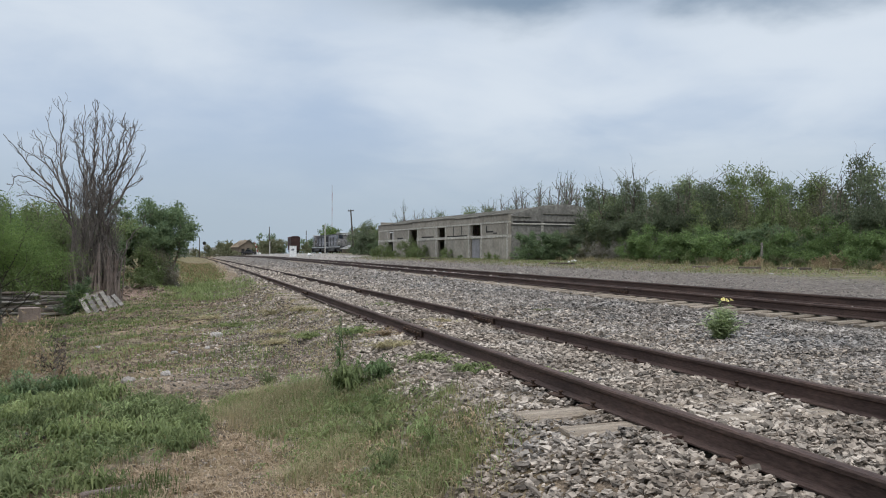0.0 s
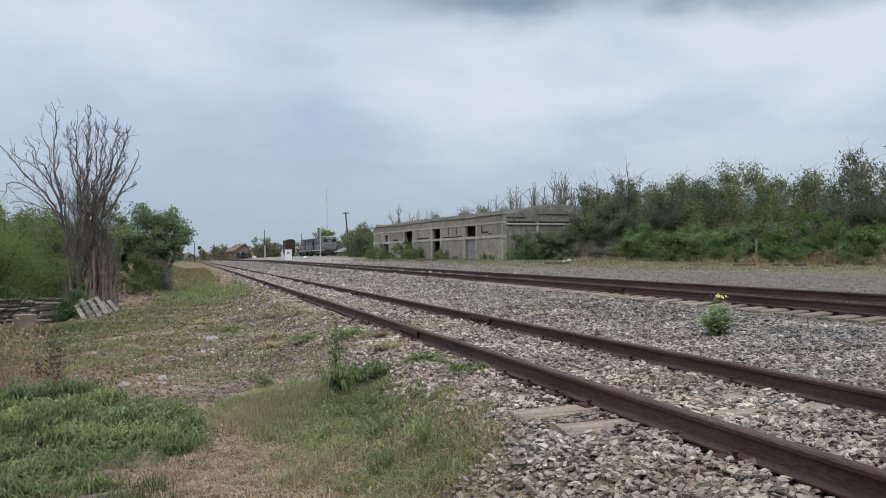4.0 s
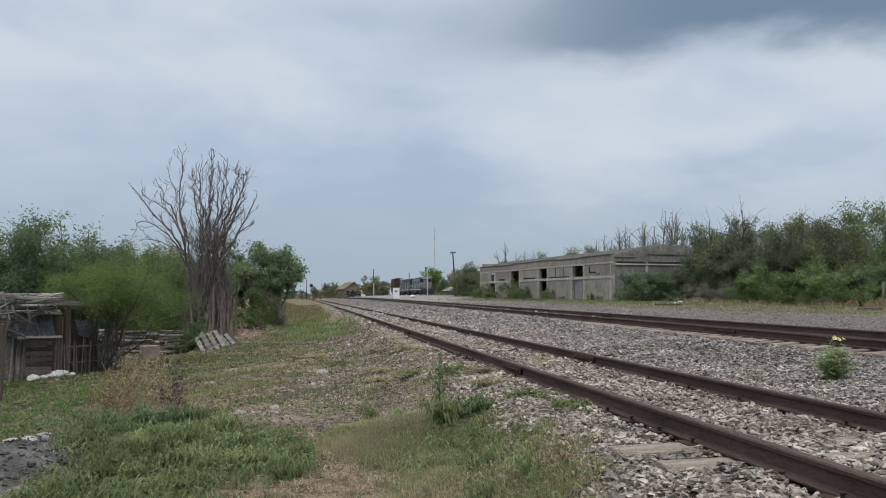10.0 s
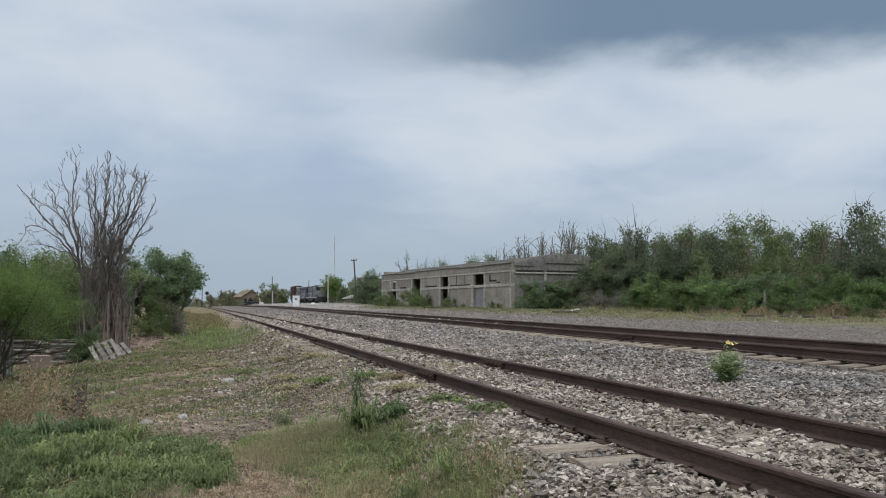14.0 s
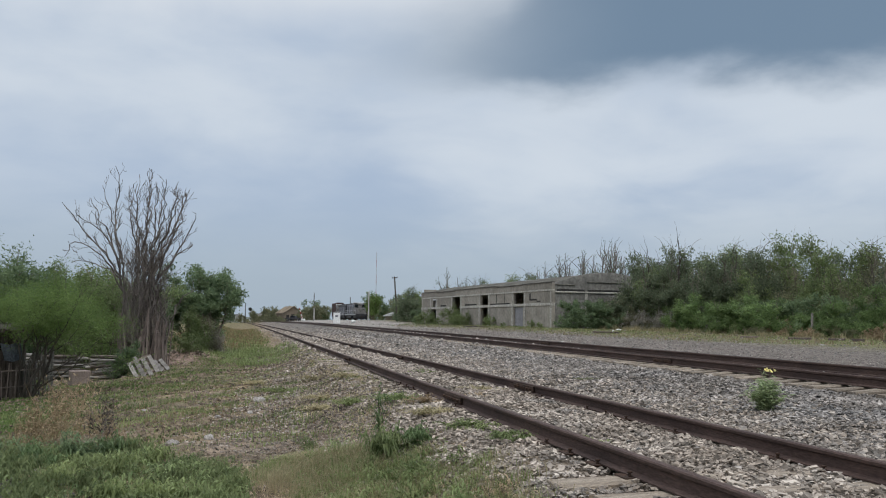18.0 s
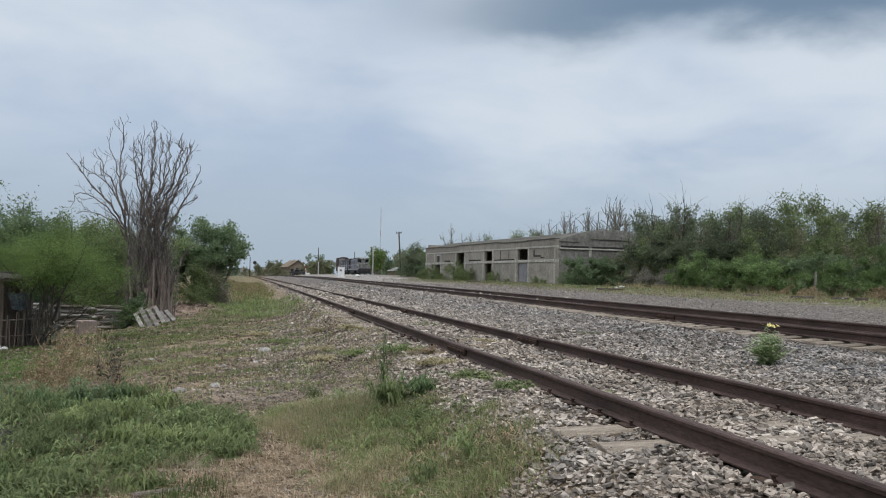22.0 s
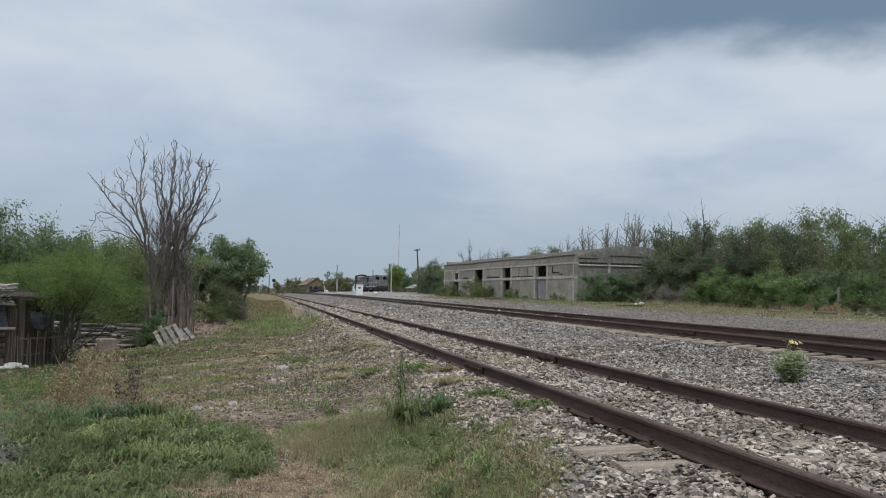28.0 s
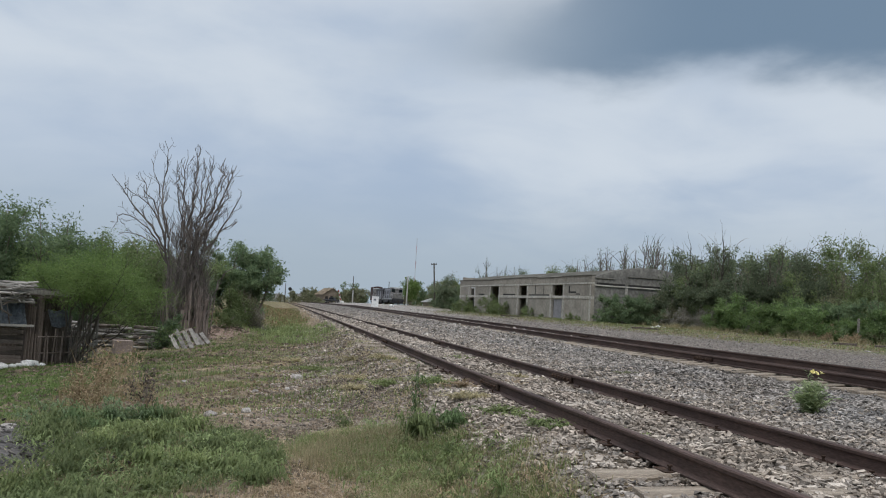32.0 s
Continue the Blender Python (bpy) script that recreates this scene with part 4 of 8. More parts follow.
def curved_leaves(rng, c, length, width, rise, droop):
    """Narrow leaves that rise from c and bend over, as strips of three pieces."""
    n = len(c)
    a = rng.uniform(0, 6.28, n)
    out, side = np.stack([np.cos(a), np.sin(a), 0 * a], 1), np.stack([-np.sin(a), np.cos(a), 0 * a], 1)
    L, W = length[:, None], (width / 2)[:, None]
    rs, dr = rise * rng.uniform(0.4, 1.4, (n, 1)), droop * rng.uniform(0.3, 1.5, (n, 1))
    rows = []
    for t, w in ((0.0, 0.35), (0.35, 1.0), (0.7, 0.75), (1.0, 0.0)):
        m = c + out * L * t + np.array([[0, 0, 1.0]]) * L * (rs * math.sin(2.4 * t) - dr * t * t)
        rows += [m - side * W * w, m + side * W * w] if w else [m]
    v = np.stack(rows, 1).reshape(-1, 3)
    b = (np.arange(n) * 7)[:, None, None]
    f = np.array([[0, 1, 3], [0, 3, 2], [2, 3, 5], [2, 5, 4], [4, 5, 6]])
    return v, (b + f[None]).reshape(-1, 3)


def carpet(name, label, poly, plants, per, h, length, material, seed, soft=0.3):
    """Low leafy ground cover: small plants, each with bent leaves up its stalk."""
    rng = np.random.default_rng(seed)
    px_, py_ = [p[0] for p in poly], [p[1] for p in poly]
    x, y = rng.uniform(min(px_), max(px_), plants), rng.uniform(min(py_), max(py_), plants)
    xj, yj = x + soft * wob(x, y, 2.3, seed) + rng.normal(0, soft * 0.4, plants), y + soft * wob(y, x, 2.1, seed + 1) + rng.normal(0, soft * 0.4, plants)
    dens = 0.42 + 0.6 * wob(x, y, 1.6, seed) + 0.5 * wob(x, y, 4.1, seed + 3)
    m = inside(poly, xj, yj) & (rng.random(plants) < np.clip(dens, 0.06, 1))
    x, y, tall = x[m], y[m], np.clip(0.6 + 0.5 * dens[m], 0.4, 1.2)
    px2, py2 = np.repeat(x, per) + rng.normal(0, 0.035, len(x) * per), np.repeat(y, per) + rng.normal(0, 0.035, len(x) * per)
    z = gz(px2, py2) + np.repeat(tall, per) * h * rng.uniform(0.05, 1.0, len(px2))
    size = length * rng.uniform(0.55, 1.25, len(px2)) * np.repeat(rng.uniform(0.7, 1.2, len(x)), per)
    v, f = curved_leaves(rng, np.stack([px2, py2, z], 1), size, size * 0.17, 0.5, 0.55)
    return tagged(link(name, raw(name, v, f), material), label, "weeds", kind="stuff")


def inside(poly, x, y):
    r = np.zeros(len(x), bool)
    for (x0, y0), (x1, y1) in zip(poly, poly[1:] + poly[:1]):
        c = (y0 > y) != (y1 > y)
        r ^= c & (x < (x1 - x0) * (y - y0) / (y1 - y0 + 1e-9) + x0)
    return r


def meadow(name, label, poly, count, h, w, material, seed, lean=0.4, soft=0.3, clump=1.0, thin=0.0):
    rng = np.random.default_rng(seed)
    px_, py_ = [p[0] for p in poly], [p[1] for p in poly]
    x, y = rng.uniform(min(px_) - soft, max(px_) + soft, count), rng.uniform(min(py_) - soft, max(py_) + soft, count)
    xj, yj = x + soft * wob(x, y, 2.3, seed) + rng.normal(0, soft * 0.4, count), y + soft * wob(y, x, 2.1, seed + 1) + rng.normal(0, soft * 0.4, count)
    m = inside(poly, xj, yj)
    dens = 0.5 + 0.5 * wob(x, y, 1.3, seed) + 0.45 * wob(x, y, 4.3, seed + 3)
    m &= rng.random(count) < np.clip(1 - clump + clump * dens, thin, 1)
    x, y, dens = x[m], y[m], dens[m]
    hh = h * rng.uniform(0.35, 1.15, len(x)) * np.clip(0.55 + 0.5 * dens, 0.4, 1.2)
    v, f = blades(rng, x, y, hh, w * rng.uniform(0.6, 1.4, len(x)), lean)
    return tagged(link(name, raw(name, v, f), material), label, "grass", kind="stuff")


P_LEFT = [(-2.5, 10.2), (-2.2, 10.7), (-0.9, 9.7), (-0.2, 9.1), (0.05, 8.2), (0.05, 7.3), (-0.45, 6.7), (-1.15, 5.8), (-1.8, 4.4), (-2.7, 5.6), (-2.35, 7.1), (-2.1, 9.0)]
P_MID = [(0.3, 8.5), (0.85, 9.15), (1.35, 8.7), (1.6, 7.6), (1.8, 6.4), (1.62, 4.4), (0.9, 4.3), (0.85, 5.4), (0.5, 7.0)]
P_PATH = [(-1.1, 5.55), (-0.35, 6.65), (0.02, 7.2), (0.1, 8.6), (0.42, 8.3), (0.42, 7.2), (0.8, 6.2), (0.85, 5.0), (0.85, 3.8), (-0.9, 3.8)]
P_TUFT = [(-0.75, 5.55), (-0.4, 6.0), (-0.2, 5.9), (-0.25, 5.3), (-0.5, 5.1)]
P_FIELD = [(-9, 11), (-9, 30), (-4, 30), (-1.0, 34), (0.6, 30), (1.2, 16), (0.9, 10.5), (-1, 10.5)]
P_SHADE = [(-9.5, 9.5), (-9.5, 19), (-7.0, 19.5), (-5.2, 21.5), (-4.6, 20.5), (-3.6, 15.5), (-3.2, 11.0), (-4.4, 9.2)]
meadow("lush_grass", "lush green grass and weeds on the trackside ground", P_LEFT, 60000, 0.09, 0.006, M_GRASS, 3, 1.1, 0.5, 0.9, 0.1)
meadow("faded_grass", "faded tan blades among the lush weeds", P_LEFT, 30000, 0.11, 0.006, M_GRASS_DRY, 94, 1.1, 0.5, 1.0, 0.1)
carpet("leafy_weeds", "low leafy green weeds with bent narrow leaves", P_LEFT, 4000, 10, 0.105, 0.085, M_WEED, 91, 0.5)
carpet("pale_leafy_weeds", "paler leafy weeds among the lush grass", P_LEFT, 1300, 9, 0.12, 0.095, M_WEED_PALE, 92, 0.5)
meadow("grass_tuft", "small green tuft of grass beside the path", P_TUFT, 2500, 0.15, 0.008, M_GRASS, 4, 0.6, 0.12, 0.3, 0.3)
meadow("grass_patch", "knee-high fading green grass beside the ballast", P_MID, 60000, 0.15, 0.006, M_GRASS_DRY, 5, 1.1, 0.35, 0.7, 0.1)
meadow("green_grass_patch", "fresh green blades among the fading grass", P_MID, 62000, 0.14, 0.006, M_GRASS, 6, 1.1, 0.3, 0.9)
carpet("bent_grass", "bent green grass leaves among the fading grass", P_MID, 1100, 9, 0.12, 0.075, M_GRASS, 95, 0.35)
carpet("dry_bent_grass", "bent tan grass leaves at the edge of the patch", [(0.85, 4.3), (0.8, 5.6), (1.3, 6.4), (1.85, 6.2), (1.65, 4.3)], 420, 8, 0.10, 0.06, M_DRY, 96, 0.3)
meadow("seeding_grass", "hazy tan seed heads of tall fading grass", [(0.2, 7.4), (0.4, 8.8), (1.1, 9.2), (1.35, 8.2), (0.9, 7.2)], 16000, 0.27, 0.004, M_GRASS_DRY, 93, 0.7, 0.3, 0.5, 0.2)
meadow("dry_straw", "short dry straw on the worn footpath", P_PATH, 42000, 0.075, 0.011, M_STRAW, 7, 1.5, 0.3, 0.3, 0.5)
P_DRY = [(-3.4, 11), (-3.7, 16), (-4.3, 22), (-4, 30), (-1.0, 34), (0.6, 30), (1.2, 16), (0.9, 10.5), (-1, 10.5)]
meadow("field_stubble", "short dry stubble over the open dirt", P_DRY, 58000, 0.065, 0.012, M_DRYBROWN, 8, 1.0, 0.6, 0.9, 0.05)
meadow("field_grass", "low green grass in the shade of the trees", P_FIELD, 110000, 0.09, 0.015, M_GRASS, 9, 0.9, 0.6, 1.3, 0.0)
meadow("shade_grass", "low green grass in front of the shack", P_SHADE, 100000, 0.062, 0.017, M_LAWN, 10, 1.1, 0.5, 0.4, 0.4)
meadow("field_tufts", "clumped olive weeds over the open dirt", P_DRY, 60000, 0.12, 0.012, M_WEED, 21, 0.9, 0.6, 1.9, 0.0)
meadow("bank_grass", "dry brown grass on the bank by the track", [(-5, 43), (-5.5, 135), (0.0, 135), (0.5, 90), (0.8, 52), (-0.8, 42)], 32000, 0.19, 0.05, M_DRYBROWN, 12, 0.6, 0.6, 0.5, 0.2)
meadow("near_straw", "short dry straw where the path begins", [(-2.5, -4), (-2.2, 3.9), (1.3, 3.9), (1.2, -4)], 9000, 0.07, 0.01, M_STRAW, 28, 1.2, 0.4, 0.6, 0.2)
meadow("near_grass", "low green grass where the path begins", [(-5, -4), (-4.5, 5), (-1.2, 4.5), (-1.2, -4)], 9000, 0.13, 0.01, M_GRASS, 29, 0.7, 0.5, 0.5, 0.2)
P_SHOULDER = [(0.7, 9.8), (0.9, 24), (1.1, 34), (2.45, 34), (2.5, 10.5), (1.9, 9.6)]
meadow("shoulder_grass", "thin dry grass between the dirt and the rail", P_SHOULDER, 26000, 0.07, 0.014, M_GRASS_DRY, 25, 0.9, 0.4, 1.1)
meadow("shoulder_green", "thin green grass between the dirt and the rail", P_SHOULDER, 16000, 0.09, 0.013, M_GRASS, 26, 0.9, 0.4, 1.6)
meadow("bank_weeds", "olive weeds among the dry grass of the bank", [(-4, 44), (-4, 125), (0.4, 125), (1.0, 52), (-0.8, 43)], 30000, 0.20, 0.04, M_GRASS, 27, 0.6, 0.6, 1.2)
meadow("foot_grass", "green grass along the foot of the bank", [(-1.6, 35), (-1.2, 46), (0.3, 60), (1.0, 58), (0.5, 42), (-0.3, 34)], 14000, 0.16, 0.03, M_GRASS, 23, 0.7, 0.5, 0.6)
meadow("shoulder_weeds", "grey-green low weeds on the track shoulder", [(-1.7, 33.0), (-0.3, 29.5), (0.9, 28.5), (1.7, 29.5), (1.6, 40), (0.4, 43), (-1.0, 41)], 15000, 0.27, 0.02, M_WEED_PALE, 13, 0.6, 0.6, 1.5)
meadow("shoulder_tufts", "olive tufts among the grey-green shoulder weeds", [(-1.9, 33.0), (-0.6, 28.5), (0.9, 27.0), (1.8, 29.5), (1.7, 42), (0.4, 46), (-1.2, 42)], 16000, 0.19, 0.02, M_GRASS, 18, 0.7, 0.6, 1.5)
meadow("tree_foot_grass", "dark green grass before the foot of the dead tree", [(-4.6, 22), (-3.6, 26.6), (-2.4, 29.5), (-0.8, 30.5), (-0.4, 27), (-1.4, 20), (-3.0, 14.5), (-4.6, 15)], 60000, 0.075, 0.017, M_LAWN, 17, 1.0, 0.6, 1.5)
meadow("yard_edge_grass", "olive grass and weeds in a strip along the brush", [(21, 38), (19.5, 75), (17, 105), (25, 105), (29, 76), (34, 62), (44, 42), (46, 30), (27, 27)], 52000, 0.17, 0.028, M_GRASS, 14, 1.1, 1.2, 0.9, 0.05)
meadow("yard_edge_straw", "dry tan straw along the foot of the brush", [(21, 38), (19.5, 75), (17, 105), (25, 105), (29, 76), (34, 62), (44, 42), (46, 30), (27, 27)], 62000, 0.15, 0.028, M_DRY, 16, 1.2, 1.2, 0.9, 0.05)
meadow("foot_straw", "tall hazy dry grass along the foot of the brush", [(30.5, 70), (33.5, 70), (35.3, 56), (36.0, 38), (34, 36), (33.4, 55), (30.5, 66)], 22000, 0.55, 0.028, M_GRASS_DRY, 19, 0.6, 0.8, 1.2)
meadow("yard_green_grass", "patches of green grass in front of the warehouse", [(24, 52), (18, 112), (25, 110), (29, 70), (31, 56)], 40000, 0.22, 0.028, M_GRASS, 15, 1.0, 1.0, 1.5)


def weed(name, label, x, y, h, spread, stems, leaf_len, material, seed, droop=0.5, per=9, stem_mat=None, category="weed", wide=0.105, arch=0.0):
    """A bushy weed: curved stems with long leaves along them."""
    rng = np.random.default_rng(seed)
    segs, pts, ways = [], [], []
    for k in range(stems):
        a = rng.uniform(0, 6.28)
        l = rng.uniform(0.1, 1.0) * spread
        hh = h * rng.uniform(0.45, 1.0) * (1 - 0.45 * l / max(spread, 1e-6))
        p = np.array([rng.normal(0, 0.03), rng.normal(0, 0.03), -0.02])
        n = 6
        for i in range(n):
            t = (i + 1) / n
            q = np.array([math.cos(a) * l * t ** 1.3, math.sin(a) * l * t ** 1.3, hh * t]) + rng.normal(0, 0.012, 3)
            segs.append((p, q, 0.006 * (1.2 - t) + 0.0015, 0.006 * (1.1 - t) + 0.001))
            for _ in range(per):
                f = rng.random()
                pts.append(p * (1 - f) + q * f)
                b = rng.uniform(0, 6.28)
                ways.append((math.cos(b), math.sin(b), rng.uniform(-0.3, 0.7)))
            p = q
    ob = empty(name)
    tagged(ob, label, category)
    v, f = tubes(segs, 4)
    link("stem", raw("stem", v, f), stem_mat or material, ob)
    c, d = np.array(pts), np.array(ways)
    d /= np.linalg.norm(d, axis=1, keepdims=True)
    n = len(c)
    s = leaf_len * rng.uniform(0.5, 1.2, (n, 1))
    side = np.cross(d, np.array([[0, 0, 1.0]]))
    side /= np.linalg.norm(side, axis=1, keepdims=True)
    mid = c + d * s * 0.55 + np.array([[0, 0, arch]]) * s
    tip = c + d * s + np.array([[0, 0, -1.0]]) * s * droop
    v = np.stack([c, mid - side * s * wide, tip, mid + side * s * wide], 1).reshape(-1, 3)
    link("leaves", raw("leaves", v, np.arange(n * 4).reshape(-1, 4)), material, ob)
    put(ob, x, y, 0.0, 1.0)
    return ob


weed("tall_weed", "tall dark green broadleaf weed growing beside the grass", 1.33, 8.2, 0.92, 0.07, 4, 0.13, M_WEED_DARK, 31, 0.4, 5, wide=0.07, arch=0.2)
weed("low_weed", "spreading green broadleaf weed on gravel", 1.40, 8.1, 0.44, 0.42, 17, 0.14, M_WEED, 32, 0.5, 5, wide=0.075, arch=0.25)
weed("low_weed", "dark green weed spreading towards the rail", 1.72, 7.95, 0.20, 0.34, 14, 0.12, M_WEED_DARK, 320, 0.4, 5, wide=0.075, arch=0.22)
for i, (x, y, h, sp) in enumerate(((1.3, 6.1, .24, .34), (1.55, 5.4, .26, .36), (1.15, 5.2, .2, .3), (1.5, 7.0, .24, .34), (1.2, 7.9, .2, .32), (1.0, 8.9, .26, .36), (0.75, 9.6, .18, .3))):
    weed("broadleaf_weed", "pale green broadleaf weed among the fading grass", x, y, h, sp * 0.8, 9, 0.10, M_WEED_PALE if i % 2 else M_WEED, 150 + i, 0.45, 4, wide=0.05, arch=0.2)
weed("flat_weed", "flat green weed growing on the ballast", 2.37, 7.05, 0.11, 0.24, 26, 0.08, M_WEED, 33)
weed("flat_weed", "flat grey-green weed growing on the ballast", 6.2, 14.4, 0.10, 0.30, 12, 0.06, M_LEAF_OLIVE, 34)
put(brush(35, "dead_weed", "dry tan dead weed with brittle wispy stems", 1.05, 0.5, 8, M_DRY, 2000, 0.02, 46, 0.35, "weed", 0.2, 0.06, M_DRY, 3), -2.2, 10.9)
put(brush(351, "dead_weed", "dark brown twisted dead weed over green leaves", 0.8, 0.28, 5, M_PLANK_BROWN, 260, 0.026, 8, 0.45, "weed", 0.3, 0.03, M_PLANK_BROWN, 3), -1.7, 10.6)
put(brush(36, "dead_weed", "dry tan dead weed leaning over grass", 0.75, 0.42, 7, M_DRYBROWN, 1500, 0.02, 30, 0.4, "weed", 0.2, 0.06, M_DRYBROWN, 3), -2.6, 11.4)
put(brush(37, "dead_weed", "small dry tan weed by the path", 0.5, 0.35, 6, M_DRY, 900, 0.02, 16, 0.5, "weed", 0.1, 0.06, M_DRY, 3), -1.75, 11.3)
weed("dark_weed", "dark green leafy weed at the foot of dead stems", -1.9, 10.0, 0.45, 0.5, 22, 0.085, M_LEAF_DARK, 38)
weed("dark_weed", "dark green leafy weed at the foot of dead stems", -2.6, 9.9, 0.42, 0.5, 22, 0.085, M_LEAF_DARK, 39)
for i, (x, y, h, sp) in enumerate(((-2.2, 9.55, .34, .42), (-1.6, 10.15, .36, .42), (-2.35, 9.0, .26, .36), (-2.2, 8.4, .24, .34), (-2.45, 9.75, .3, .4), (-1.35, 10.3, .28, .36))):
    weed("heap_weed", "grey-green leafy weed at the edge of the soil heap", x, y, h, sp, 16, 0.125, M_WEED_DARK if i < 2 else M_WEED, 170 + i, 0.5, 5, wide=0.075, arch=0.24)
for i, (x, y, h, sp) in enumerate(((-1.9, 8.2, .22, .4), (-1.3, 8.8, .24, .42), (-0.7, 8.0, .2, .36), (-0.3, 8.3, .22, .36), (-1.1, 7.4, .24, .42), (-0.5, 7.3, .2, .36), (-1.7, 7.2, .24, .42), (-0.9, 6.6, .18, .34), (-1.5, 6.3, .2, .36), (-2.2, 9.2, .24, .42), (-1.0, 9.4, .2, .4), (-0.1, 7.5, .18, .3), (-1.7, 7.7, .24, .4), (-1.9, 6.6, .22, .4), (-0.6, 8.8, .2, .36), (-1.6, 9.2, .22, .4), (-1.75, 8.5, .2, .36), (-0.2, 6.9, .18, .32), (-1.2, 5.9, .2, .36), (-0.7, 5.9, .16, .3), (-1.75, 6.4, .22, .4), (-1.4, 8.0, .24, .42), (-0.75, 7.4, .22, .38), (-2.1, 6.0, .2, .36))):
    weed("leafy_weed", "light green leafy weed in the lush grass", x, y, h, sp, 14, 0.105, M_GRASS if i % 3 == 1 else M_WEED, 50 + i, 0.55, 5, wide=0.075, arch=0.26)
for i, (x, y, h, sp) in enumerate(((1.32, 14.6, .12, .6), (1.6, 12.6, .12, .55), (3.43, 12.4, .09, .45), (2.05, 11.3, .12, .5), (1.2, 13.4, .10, .5), (3.0, 6.7, .07, .35), (2.1, 9.3, .10, .4), (0.7, 17.5, .14, .7), (1.5, 18.5, .14, .7), (3.5, 17.0, .08, .5), (0.2, 20.5, .15, .8), (2.2, 8.0, .10, .4), (1.9, 16.5, .12, .5))):
    weed("low_weed", "low grey-green weed clump spreading over gravel", x, y, h, sp, 34, 0.07, M_GRASS if i % 2 else M_GRASS_DRY, 110 + i, 0.4, 6)
weed("dry_tuft", "dry tuft of weeds between the rails", 3.6, 12.2, 0.12, 0.35, 30, 0.05, M_GRASS_DRY, 41, 0.3, 6)
weed("dry_tuft", "dry tuft of weeds between the rails", 3.2, 11.2, 0.10, 0.30, 22, 0.05, M_DRY, 42, 0.3, 6)
weed("dry_tuft", "dry tuft of weeds at the rail", 2.3, 10.6, 0.16, 0.35, 30, 0.05, M_DRY, 43, 0.3, 6)


def build_flower():
    ob = weed("yellow_flower_bush", "small green bush with yellow flowers on the ballast", 6.29, 8.95, 0.57, 0.26, 54, 0.10, M_FLOWER_LEAF, 45, 0.1, 7, category="flower bush")
    rng = np.random.default_rng(46)
    for k in range(4):
        bm = bmesh.new()
        for j in range(7):
            a = j * 6.283 / 7
            m = Matrix.Rotation(a, 4, "Z") @ Matrix.Rotation(-0.35, 4, "Y")
            vs = [bm.verts.new(m @ Vector(c)) for c in ((0.004, 0, 0), (0.021, -0.011, 0.003), (0.036, 0, 0), (0.021, 0.011, 0.003))]
            bm.faces.new(vs)
        bmesh.ops.create_icosphere(bm, subdivisions=1, radius=0.014)
        p = part("flower", bm, M_YELLOW, ob, "yellow daisy-like flower")
        a, r = rng.uniform(0, 6.28), rng.uniform(0.0, 0.22)
        p.matrix_local = pose(r * math.cos(a), r * math.sin(a), 0.54 - r * 0.45 + rng.uniform(-0.03, 0.03), rng.uniform(20, 70), rng.uniform(-50, 50), 0)


build_flower()

